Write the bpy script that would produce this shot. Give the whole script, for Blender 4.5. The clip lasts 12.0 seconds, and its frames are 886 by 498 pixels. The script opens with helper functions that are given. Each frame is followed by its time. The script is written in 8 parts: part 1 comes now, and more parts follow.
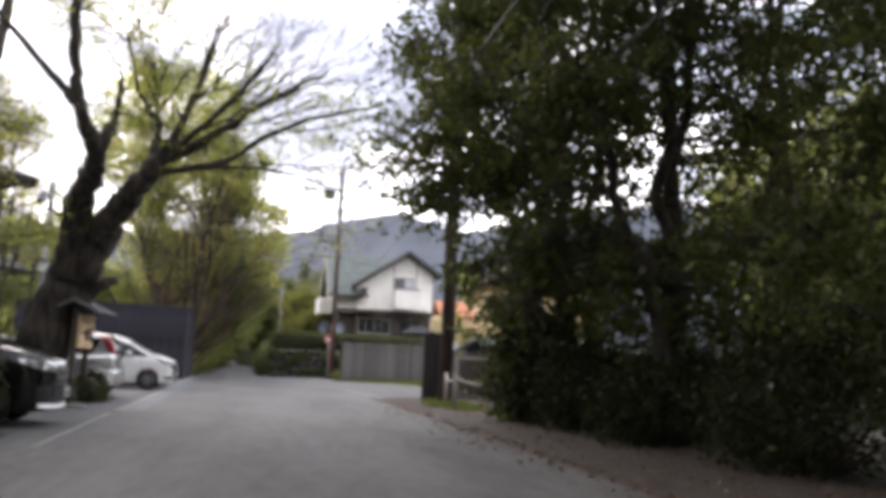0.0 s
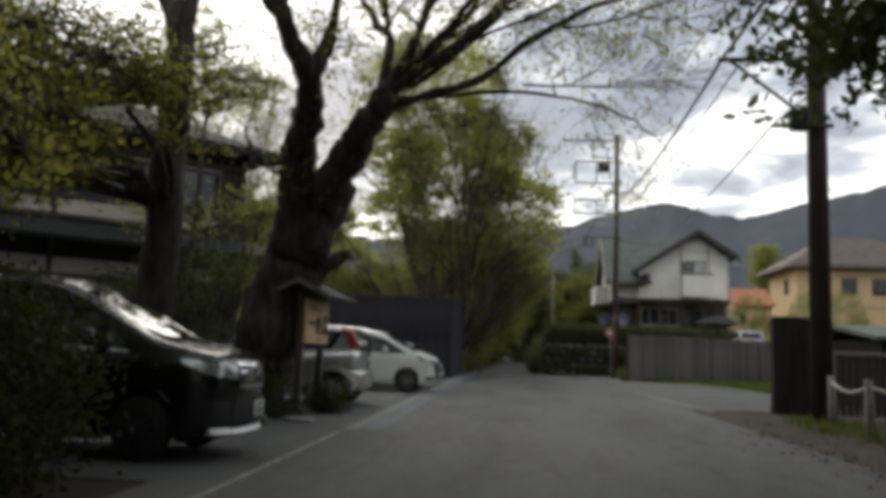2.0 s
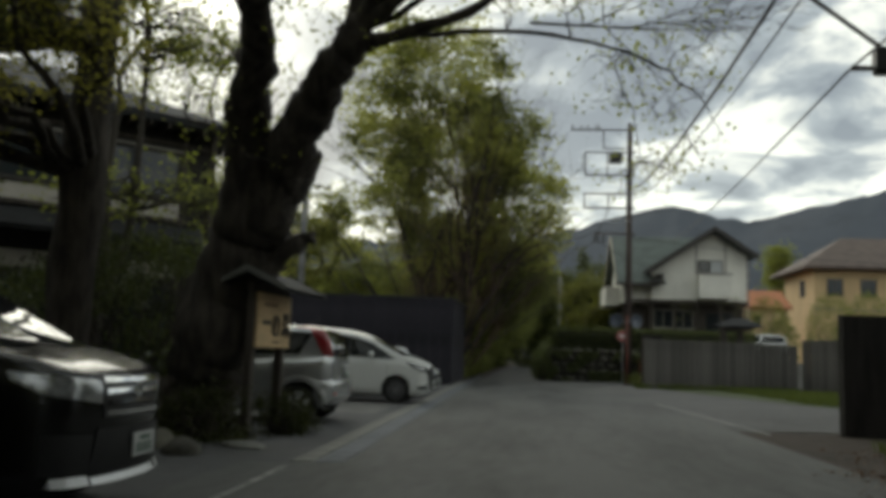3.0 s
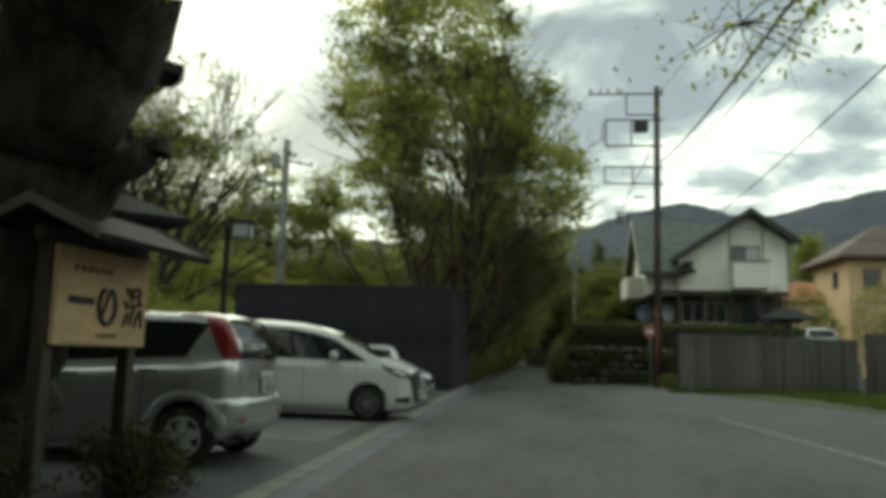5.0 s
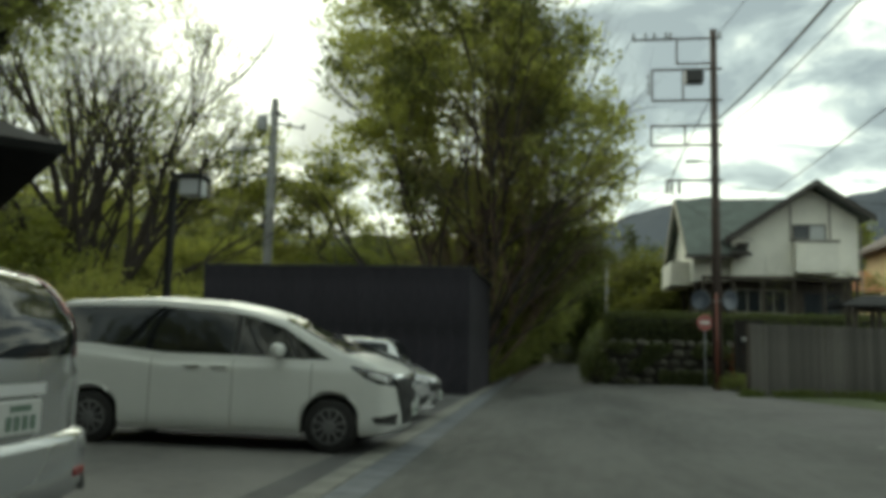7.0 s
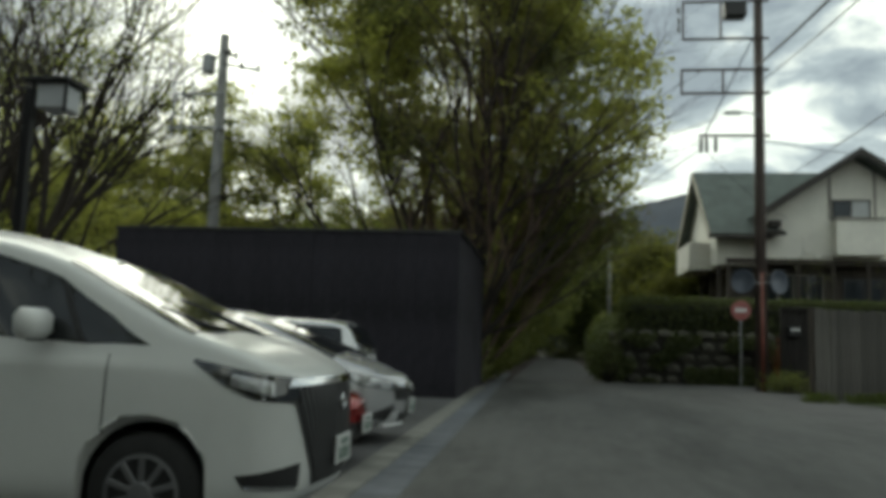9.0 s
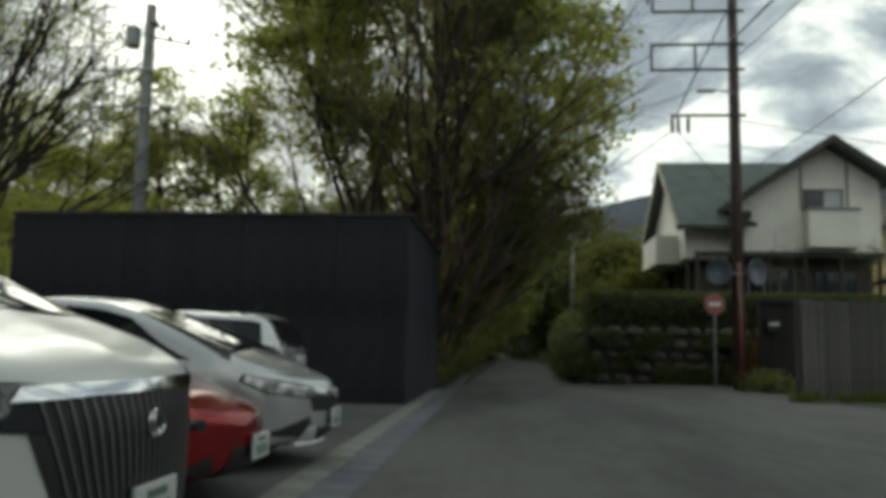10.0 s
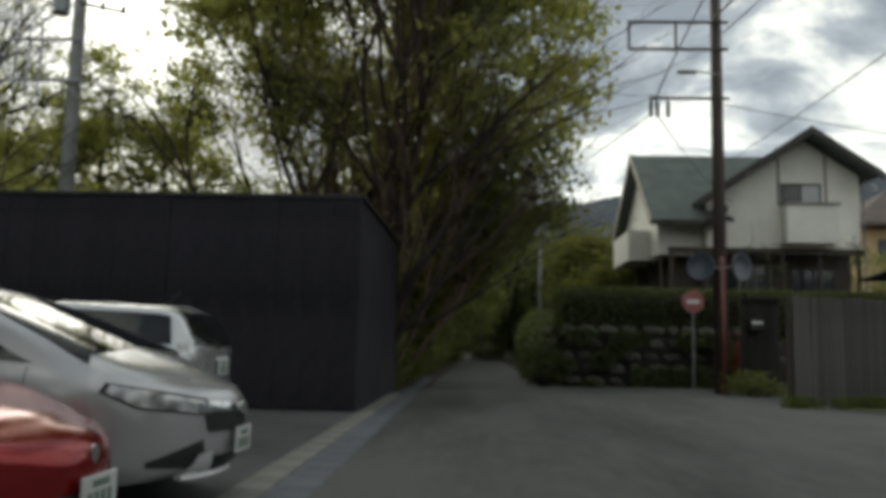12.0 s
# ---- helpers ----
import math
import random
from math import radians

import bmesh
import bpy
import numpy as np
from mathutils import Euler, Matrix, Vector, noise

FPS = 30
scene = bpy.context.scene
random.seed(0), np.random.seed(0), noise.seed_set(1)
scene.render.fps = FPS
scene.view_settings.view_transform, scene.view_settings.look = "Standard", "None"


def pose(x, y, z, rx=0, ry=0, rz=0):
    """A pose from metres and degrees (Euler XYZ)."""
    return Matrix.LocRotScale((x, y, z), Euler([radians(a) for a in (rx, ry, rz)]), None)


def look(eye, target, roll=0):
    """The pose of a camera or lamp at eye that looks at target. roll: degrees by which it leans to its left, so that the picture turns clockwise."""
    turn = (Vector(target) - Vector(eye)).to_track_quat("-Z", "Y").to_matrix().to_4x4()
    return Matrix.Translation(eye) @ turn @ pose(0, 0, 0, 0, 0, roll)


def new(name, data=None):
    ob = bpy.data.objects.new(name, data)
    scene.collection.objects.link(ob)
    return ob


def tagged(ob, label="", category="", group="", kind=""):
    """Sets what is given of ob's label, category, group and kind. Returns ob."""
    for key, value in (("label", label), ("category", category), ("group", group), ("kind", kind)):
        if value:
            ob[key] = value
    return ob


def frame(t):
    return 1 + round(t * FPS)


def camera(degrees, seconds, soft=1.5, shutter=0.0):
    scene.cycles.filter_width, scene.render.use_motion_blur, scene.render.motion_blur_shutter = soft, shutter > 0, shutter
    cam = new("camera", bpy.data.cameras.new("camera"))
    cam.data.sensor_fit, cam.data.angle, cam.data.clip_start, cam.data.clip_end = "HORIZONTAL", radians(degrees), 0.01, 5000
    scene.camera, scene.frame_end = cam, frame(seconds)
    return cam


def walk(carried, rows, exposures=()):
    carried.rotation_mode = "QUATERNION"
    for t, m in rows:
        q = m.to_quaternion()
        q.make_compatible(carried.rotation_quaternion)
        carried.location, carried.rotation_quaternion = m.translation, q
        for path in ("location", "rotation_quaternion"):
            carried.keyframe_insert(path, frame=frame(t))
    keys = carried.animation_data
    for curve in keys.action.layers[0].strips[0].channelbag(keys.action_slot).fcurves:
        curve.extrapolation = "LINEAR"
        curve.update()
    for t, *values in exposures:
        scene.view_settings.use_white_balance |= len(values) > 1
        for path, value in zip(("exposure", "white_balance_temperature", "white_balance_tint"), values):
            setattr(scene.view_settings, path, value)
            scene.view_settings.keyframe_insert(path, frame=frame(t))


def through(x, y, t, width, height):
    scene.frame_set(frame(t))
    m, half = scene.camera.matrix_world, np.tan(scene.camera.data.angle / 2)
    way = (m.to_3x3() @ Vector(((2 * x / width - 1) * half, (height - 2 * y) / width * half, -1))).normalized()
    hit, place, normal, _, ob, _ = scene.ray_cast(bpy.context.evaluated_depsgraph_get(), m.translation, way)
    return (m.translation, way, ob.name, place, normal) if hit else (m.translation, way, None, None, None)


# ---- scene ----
cam = camera(57.0, 12.0, soft=5.0, shutter=0.02)
PATH = [
    (0, (1.428, -0.47, 1.253), (1.86, 1.463, 1.532), 2.4),
    (0.5, (1.429, 0.886, 1.251), (1.536, 2.866, 1.514), 2.3),
    (1, (1.42, 2.372, 1.255), (1.329, 4.354, 1.509), 2.2),
    (1.5, (1.403, 3.894, 1.249), (1.225, 5.871, 1.495), 2.1),
    (2, (1.373, 5.472, 1.256), (1.163, 7.446, 1.499), 2.1),
    (2.5, (1.339, 6.969, 1.282), (1.121, 8.942, 1.53), 2.2),
    (3, (1.337, 8.412, 1.299), (1.114, 10.383, 1.55), 2.2),
    (5, (1.197, 13.72, 1.297), (0.95, 15.688, 1.548), 1.6),
    (5.5, (1.077, 15.072, 1.315), (0.816, 17.04, 1.562), 1.7),
    (6, (0.978, 16.46, 1.299), (0.702, 18.426, 1.542), 1.6),
    (6.5, (0.861, 17.835, 1.286), (0.573, 19.8, 1.526), 1.6),
    (7, (0.736, 19.191, 1.26), (0.437, 21.154, 1.501), 1.5),
    (9, (0.125, 24.487, 1.151), (-0.148, 26.455, 1.379), 1.9),
    (9.5, (0.084, 25.657, 1.136), (-0.143, 27.631, 1.365), 1.7),
    (10, (0.102, 26.618, 1.064), (-0.076, 28.595, 1.302), 1.2),
    (10.5, (0.084, 27.406, 1.074), (-0.051, 29.388, 1.306), 1.3),
    (11, (0.112, 27.895, 1.072), (0.004, 29.878, 1.309), 1.1),
    (11.5, (0.105, 28.254, 1.06), (0.008, 30.237, 1.3), 1.1),
    (12, (0.095, 28.425, 1.059), (0.0, 30.408, 1.299), 1.3),
]
EXPOSURE = [(0.0, 1.86, 6400, 22), (0.5, 1.56, 6400, 21), (1.0, 1.1, 6450, 20), (1.5, 0.8, 6500, 16), (2.0, 0.5, 6600, 12), (2.5, 0.32, 6500, 9), (3.0, 0.08, 6700, 3), (5.0, 0.38, 6800, -8), (6.4, 0.44, 6800, -12), (7.0, 0.47, 6800, -10), (9.0, 0.22, 6550, -3), (10.5, 0.13, 6550, 1), (12.0, 0.14, 6600, 5)]
walk(cam, [(t, look(eye, target, roll)) for t, eye, target, roll in PATH], EXPOSURE)

# ---- world and light ----
SUN_AZ, SUN_EL = radians(-24.0), radians(21.5)     # azimuth from +y, to the right positive
SUN_DIR = Vector((math.sin(SUN_AZ) * math.cos(SUN_EL), math.cos(SUN_AZ) * math.cos(SUN_EL), math.sin(SUN_EL)))

world = bpy.data.worlds.new("sky")
scene.world = world
world.use_nodes = True


def world_nodes():
    nt = world.node_tree
    nt.nodes.clear()
    n = nt.nodes.new
    out, bg = n("ShaderNodeOutputWorld"), n("ShaderNodeBackground")
    sky = n("ShaderNodeTexSky")
    sky.sky_type, sky.sun_disc = "NISHITA", False
    sky.sun_elevation, sky.sun_rotation = SUN_EL, SUN_AZ
    tc = n("ShaderNodeTexCoord")
    sep = n("ShaderNodeSeparateXYZ")
    nt.links.new(tc.outputs["Generated"], sep.inputs[0])
    # a flat cloud layer: the direction divided by its height
    zz = n("ShaderNodeMath"); zz.operation = "MAXIMUM"; zz.inputs[1].default_value = 0.02
    nt.links.new(sep.outputs["Z"], zz.inputs[0])
    za = n("ShaderNodeMath"); za.operation = "ADD"; za.inputs[1].default_value = 0.14
    nt.links.new(zz.outputs[0], za.inputs[0])
    dx = n("ShaderNodeMath"); dx.operation = "DIVIDE"
    dy = n("ShaderNodeMath"); dy.operation = "DIVIDE"
    nt.links.new(sep.outputs["X"], dx.inputs[0]); nt.links.new(za.outputs[0], dx.inputs[1])
    nt.links.new(sep.outputs["Y"], dy.inputs[0]); nt.links.new(za.outputs[0], dy.inputs[1])
    comb = n("ShaderNodeCombineXYZ")
    nt.links.new(dx.outputs[0], comb.inputs[0]); nt.links.new(dy.outputs[0], comb.inputs[1])
    big = n("ShaderNodeTexNoise"); big.inputs["Scale"].default_value = 2.3; big.inputs["Detail"].default_value = 8
    big.inputs["Roughness"].default_value = 0.58; big.inputs["Distortion"].default_value = 0.5
    nt.links.new(comb.outputs[0], big.inputs["Vector"])
    ramp = n("ShaderNodeValToRGB")
    el = ramp.color_ramp.elements
    el[0].position, el[0].color = 0.38, (0.30, 0.33, 0.375, 1)
    el[1].position, el[1].color = 0.575, (1.1, 1.1, 1.04, 1)
    mid = el.new(0.47); mid.color = (0.47, 0.51, 0.55, 1)
    # broad dark and bright banks of cloud: azimuth, elevation, half-width in degrees, amount
    fac = big.outputs["Fac"]
    for az, ele, width, amount in ((-15.0, 14.5, 5.5, -0.17), (3.5, 17.0, 8.0, -0.12), (12.5, 21.0, 6.0, -0.09), (20.5, 15.3, 4.5, -0.10),
                                   (15.3, 16.2, 4.5, 0.08), (13.0, 10.8, 9.0, 0.06), (26.0, 13.0, 6.0, 0.08), (-10.0, 8.0, 8.0, 0.08)):
        az, ele = radians(az), radians(ele)
        d = n("ShaderNodeVectorMath"); d.operation = "DOT_PRODUCT"
        d.inputs[1].default_value = (math.sin(az) * math.cos(ele), math.cos(az) * math.cos(ele), math.sin(ele))
        nt.links.new(tc.outputs["Generated"], d.inputs[0])
        r = n("ShaderNodeMapRange"); r.interpolation_type = "SMOOTHSTEP"
        r.inputs["From Min"].default_value, r.inputs["From Max"].default_value = math.cos(radians(width)), 1.0
        r.inputs["To Min"].default_value, r.inputs["To Max"].default_value = 0.0, amount
        nt.links.new(d.outputs["Value"], r.inputs["Value"])
        s = n("ShaderNodeMath"); s.operation = "ADD"
        nt.links.new(fac, s.inputs[0]); nt.links.new(r.outputs[0], s.inputs[1])
        fac = s.outputs[0]
    nt.links.new(fac, ramp.inputs[0])
    # brighter cloud round the hidden sun
    dot = n("ShaderNodeVectorMath"); dot.operation = "DOT_PRODUCT"; dot.inputs[1].default_value = SUN_DIR
    nt.links.new(tc.outputs["Generated"], dot.inputs[0])
    glow = n("ShaderNodeMapRange"); glow.inputs["From Min"].default_value = 0.986; glow.inputs["From Max"].default_value = 1.0
    glow.inputs["To Min"].default_value = 0.0; glow.inputs["To Max"].default_value = 0.7; glow.interpolation_type = "SMOOTHERSTEP"
    nt.links.new(dot.outputs["Value"], glow.inputs["Value"])
    low = n("ShaderNodeMapRange"); low.inputs["From Min"].default_value = 0.0; low.inputs["From Max"].default_value = 0.30
    low.inputs["To Min"].default_value = 0.22; low.inputs["To Max"].default_value = 0.0; low.interpolation_type = "SMOOTHSTEP"
    nt.links.new(sep.outputs["Z"], low.inputs["Value"])
    add0 = n("ShaderNodeMath"); add0.operation = "ADD"
    nt.links.new(glow.outputs[0], add0.inputs[0]); nt.links.new(low.outputs[0], add0.inputs[1])
    warm = n("ShaderNodeMixRGB"); warm.blend_type = "ADD"; warm.inputs[0].default_value = 1.0
    tint = n("ShaderNodeMixRGB"); tint.blend_type = "MULTIPLY"; tint.inputs[0].default_value = 1.0
    tint.inputs[1].default_value = (1.0, 0.98, 0.90, 1)
    nt.links.new(add0.outputs[0], tint.inputs[2])
    nt.links.new(ramp.outputs[0], warm.inputs[1]); nt.links.new(tint.outputs[0], warm.inputs[2])
    # Nishita behind the cloud
    sky_s = n("ShaderNodeMixRGB"); sky_s.blend_type = "MULTIPLY"; sky_s.inputs[0].default_value = 1.0
    sky_s.inputs[2].default_value = (0.10, 0.10, 0.10, 1)
    nt.links.new(sky.outputs[0], sky_s.inputs[1])
    mix = n("ShaderNodeMixRGB"); mix.inputs[0].default_value = 0.88
    nt.links.new(sky_s.outputs[0], mix.inputs[1]); nt.links.new(warm.outputs[0], mix.inputs[2])
    nt.links.new(mix.outputs[0], bg.inputs[0])
    bg.inputs[1].default_value = 1.0
    nt.links.new(bg.outputs[0], out.inputs[0])


world_nodes()
sun = new("sun", bpy.data.lights.new("sun", "SUN"))
sun.data.energy, sun.data.angle, sun.data.color = 1.3, radians(48), (1.0, 0.95, 0.86)
sun.matrix_world = look((0, 0, 30), Vector((0, 0, 30)) - SUN_DIR)


# ---- materials ----
def mat(name, colour, rough=0.7, vary=0.25, scale=6.0, bump=0.0, bump_scale=40.0, metal=0.0, coat=0.0, dark=None, stretch=(1, 1, 1), per_object=0.0, fine=0.0, spec=0.5):
    """A surface with colour variation at two scales and fine relief."""
    m = bpy.data.materials.new(name)
    m.use_nodes = True
    nt = m.node_tree
    b = nt.nodes["Principled BSDF"]
    b.inputs["Roughness"].default_value, b.inputs["Metallic"].default_value = rough, metal
    b.inputs["Specular IOR Level"].default_value = spec
    if coat:
        b.inputs["Coat Weight"].default_value, b.inputs["Coat Roughness"].default_value = coat, 0.07
    n, link = nt.nodes.new, nt.links.new
    tc = n("ShaderNodeTexCoord")
    mp = n("ShaderNodeMapping"); mp.inputs["Scale"].default_value = stretch
    link(tc.outputs["Object"], mp.inputs[0])
    big = n("ShaderNodeTexNoise"); big.inputs["Scale"].default_value, big.inputs["Detail"].default_value = scale, 5
    link(mp.outputs[0], big.inputs["Vector"])
    small = n("ShaderNodeTexNoise"); small.inputs["Scale"].default_value, small.inputs["Detail"].default_value = scale * 9, 3
    link(mp.outputs[0], small.inputs["Vector"])
    mixf = n("ShaderNodeMath"); mixf.operation = "MULTIPLY_ADD"; mixf.inputs[1].default_value = 0.35 + fine
    link(small.outputs["Fac"], mixf.inputs[0]); link(big.outputs["Fac"], mixf.inputs[2])
    ramp = n("ShaderNodeValToRGB")
    c = Vector(colour)
    d = Vector(dark) if dark else c * (1 - vary)
    ramp.color_ramp.elements[0].position, ramp.color_ramp.elements[0].color = 0.48, (*d, 1)
    ramp.color_ramp.elements[1].position, ramp.color_ramp.elements[1].color = 0.86, (*(c * (1 + vary * 0.5)), 1)
    link(mixf.outputs[0], ramp.inputs[0])
    col = ramp.outputs[0]
    if per_object:
        info = n("ShaderNodeObjectInfo")
        mr = n("ShaderNodeMapRange"); mr.inputs["To Min"].default_value, mr.inputs["To Max"].default_value = 1 - per_object, 1 + per_object
        link(info.outputs["Random"], mr.inputs["Value"])
        hsv = n("ShaderNodeHueSaturation")
        link(mr.outputs[0], hsv.inputs["Value"]); link(col, hsv.inputs["Color"])
        col = hsv.outputs[0]
    link(col, b.inputs["Base Color"])
    if bump:
        bn = n("ShaderNodeTexNoise"); bn.inputs["Scale"].default_value, bn.inputs["Detail"].default_value = bump_scale, 4
        link(mp.outputs[0], bn.inputs["Vector"])
        bp = n("ShaderNodeBump"); bp.inputs["Strength"].default_value, bp.inputs["Distance"].default_value = bump, 0.02
        link(bn.outputs["Fac"], bp.inputs["Height"]); link(bp.outputs[0], b.inputs["Normal"])
    return m


def leaf_mat(name, colour, colour2, through=0.45, rough=0.5, spec=0.3):
    """Leaves: two colours mixed leaf by leaf, and light that passes through them."""
    m = bpy.data.materials.new(name)
    m.use_nodes = True
    nt = m.node_tree
    b, out = nt.nodes["Principled BSDF"], nt.nodes["Material Output"]
    n, link = nt.nodes.new, nt.links.new
    geo = n("ShaderNodeNewGeometry")
    ramp = n("ShaderNodeValToRGB")
    ramp.color_ramp.elements[0].color, ramp.color_ramp.elements[1].color = (*colour, 1), (*colour2, 1)
    tc = n("ShaderNodeTexCoord")
    patch = n("ShaderNodeTexNoise"); patch.inputs["Scale"].default_value = 0.5
    link(tc.outputs["Object"], patch.inputs["Vector"])
    av = n("ShaderNodeMath"); av.operation = "MULTIPLY_ADD"; av.inputs[1].default_value = 0.5
    sc = n("ShaderNodeMath"); sc.operation = "MULTIPLY_ADD"; sc.inputs[1].default_value = 1.1; sc.inputs[2].default_value = -0.3
    link(patch.outputs["Fac"], sc.inputs[0])
    link(geo.outputs["Random Per Island"], av.inputs[0]); link(sc.outputs[0], av.inputs[2])
    link(av.outputs[0], ramp.inputs[0])
    link(ramp.outputs[0], b.inputs["Base Color"])
    b.inputs["Roughness"].default_value = rough
    b.inputs["Specular IOR Level"].default_value = spec
    tr = n("ShaderNodeBsdfTranslucent")
    gain = n("ShaderNodeMixRGB"); gain.blend_type = "MULTIPLY"; gain.inputs[0].default_value = 1.0
    gain.inputs[2].default_value = (1.8, 1.9, 1.0, 1)
    link(ramp.outputs[0], gain.inputs[1]); link(gain.outputs[0], tr.inputs[0])
    mx = n("ShaderNodeMixShader"); mx.inputs[0].default_value = through
    link(b.outputs[0], mx.inputs[1]); link(tr.outputs[0], mx.inputs[2]); link(mx.outputs[0], out.inputs[0])
    return m


M_ASPHALT = mat("asphalt", (0.070, 0.071, 0.067), 0.8, 0.5, 0.55, 0.5, 90, fine=0.12, stretch=(1.4, 0.35, 1))
M_ASPHALT_OLD = mat("worn_asphalt", (0.085, 0.084, 0.082), 0.88, 0.3, 0.6, 0.5, 80, fine=0.25)
M_LOT = mat("lot_asphalt", (0.072, 0.072, 0.073), 0.85, 0.3, 0.8, 0.5, 90, fine=0.2)
M_LOT_PALE = mat("pale_lot_surface", (0.13, 0.127, 0.12), 0.9, 0.3, 0.7, 0.4, 70, fine=0.2)
M_CONCRETE = mat("concrete", (0.175, 0.175, 0.158), 0.85, 0.3, 2.0, 0.3, 60, per_object=0.07)
M_CONCRETE_DK = mat("gutter_cover", (0.115, 0.125, 0.14), 0.8, 0.3, 3.0, 0.3, 60, per_object=0.15)
M_LINE = mat("worn_white_line", (0.27, 0.27, 0.255), 0.8, 0.7, 5.0, 0.2, 70)
M_SOIL = mat("soil_and_litter", (0.030, 0.021, 0.014), 0.95, 0.55, 1.5, 0.8, 25, fine=0.3)
M_GRASS_GROUND = mat("grassy_ground", (0.055, 0.068, 0.028), 0.95, 0.5, 1.2, 0.8, 30, fine=0.3)
M_GREY_PLANK = mat("weathered_plank", (0.105, 0.098, 0.09), 0.85, 0.4, 1.2, 0.4, 30, stretch=(6, 6, 0.7), per_object=0.28)
M_BLACK_PANEL = mat("black_panel", (0.028, 0.026, 0.034), 0.85, 0.55, 0.9, 0.15, 30, stretch=(1.5, 1.5, 0.9), per_object=0.08, spec=0.3)
M_BLACK_WOOD = mat("blackened_wood", (0.034, 0.031, 0.029), 0.75, 0.4, 2.0, 0.3, 30, stretch=(4, 4, 0.6), per_object=0.2, spec=0.2)
M_DARK_TIMBER = mat("dark_timber", (0.064, 0.052, 0.042), 0.75, 0.4, 2.0, 0.3, 30, stretch=(4, 4, 0.6))
M_BROWN_POLE = mat("brown_steel", (0.06, 0.042, 0.036), 0.6, 0.3, 2.0, 0.1, 40)
M_GREY_POLE = mat("pole_concrete", (0.26, 0.26, 0.255), 0.85, 0.25, 2.0, 0.2, 50)
M_BLACK_METAL = mat("black_metal", (0.018, 0.018, 0.019), 0.45, 0.2, 6.0)
M_STEEL = mat("galvanised_steel", (0.32, 0.33, 0.34), 0.5, 0.25, 5.0, metal=0.6)
M_WHITE_WALL = mat("white_render", (0.82, 0.80, 0.73), 0.85, 0.12, 0.8, 0.2, 60)
M_TAN_WALL = mat("tan_render", (0.62, 0.45, 0.25), 0.85, 0.12, 0.8, 0.2, 60)
M_ROOF = mat("grey_green_roof", (0.105, 0.125, 0.115), 0.8, 0.25, 1.5, 0.3, 40, per_object=0.08)
M_ROOF_EDGE = mat("dark_fascia", (0.05, 0.044, 0.04), 0.7, 0.25, 3.0)
M_ROOF_BROWN = mat("brown_roof", (0.13, 0.10, 0.085), 0.8, 0.25, 1.5, 0.3, 30)
M_ROOF_ORANGE = mat("orange_roof", (0.42, 0.17, 0.08), 0.8, 0.25, 1.5, 0.3, 30)
M_ROOF_DARK = mat("dark_tile_roof", (0.028, 0.029, 0.030), 0.8, 0.3, 2.0, 0.4, 12, spec=0.25)
M_PLASTER = mat("old_plaster", (0.46, 0.43, 0.38), 0.9, 0.2, 1.5)
M_STONE = mat("dark_stone", (0.095, 0.09, 0.072), 0.9, 0.55, 3.0, 0.7, 18, per_object=0.3)
M_MORTAR = mat("earth_joint", (0.03, 0.028, 0.022), 0.95, 0.3, 4.0)
M_BARK = mat("bark", (0.064, 0.054, 0.045), 0.95, 0.65, 2.6, 1.0, 14, stretch=(3, 3, 0.8))
M_BARK_GREY = mat("grey_bark", (0.10, 0.088, 0.075), 0.95, 0.4, 1.6, 0.9, 18, stretch=(3, 3, 0.8))
M_BARK_BROWN = mat("brown_bark", (0.050, 0.041, 0.034), 0.95, 0.4, 1.6, 0.9, 18, stretch=(3, 3, 0.8))
M_BARK_RED = mat("reddish_twigs", (0.17, 0.115, 0.085), 0.95, 0.4, 1.6, 0.6, 18)
M_PAPER_SIGN = mat("pale_wooden_board", (0.66, 0.475, 0.26), 0.7, 0.25, 1.6, 0.1, 40, stretch=(1, 1, 6))
M_INK = mat("black_ink", (0.012, 0.011, 0.01), 0.6, 0.2, 8.0)
M_ROPE = mat("pale_rope", (0.5, 0.48, 0.43), 0.9, 0.25, 12.0, 0.5, 60)
M_POST_PALE = mat("pale_post", (0.30, 0.28, 0.25), 0.85, 0.3, 5.0, 0.3, 40)
M_ORANGE = mat("red_brown_paint", (0.17, 0.045, 0.03), 0.5, 0.2, 5.0)
M_RED_SIGN = mat("red_sign_face", (0.38, 0.13, 0.12), 0.5, 0.2, 5.0)
M_WHITE_SIGN = mat("white_sign_paint", (0.75, 0.75, 0.74), 0.45, 0.1, 5.0)
M_CABLE = mat("black_cable", (0.015, 0.015, 0.016), 0.6, 0.2, 5.0)
M_WINDOW = mat("dark_window_glass", (0.03, 0.036, 0.042), 0.05, 0.2, 0.6)
M_BLIND = mat("pale_blind", (0.5, 0.52, 0.53), 0.7, 0.1, 3.0)
# the blue of distance haze is mixed into the woods' own colour
M_HILL = mat("hazy_wooded_hillside", (0.032, 0.042, 0.058), 0.95, 0.45, 0.012, 0, dark=(0.017, 0.023, 0.034), fine=0.4)
M_MIRROR = mat("mirror_back", (0.075, 0.088, 0.115), 0.4, 0.2, 3.0)

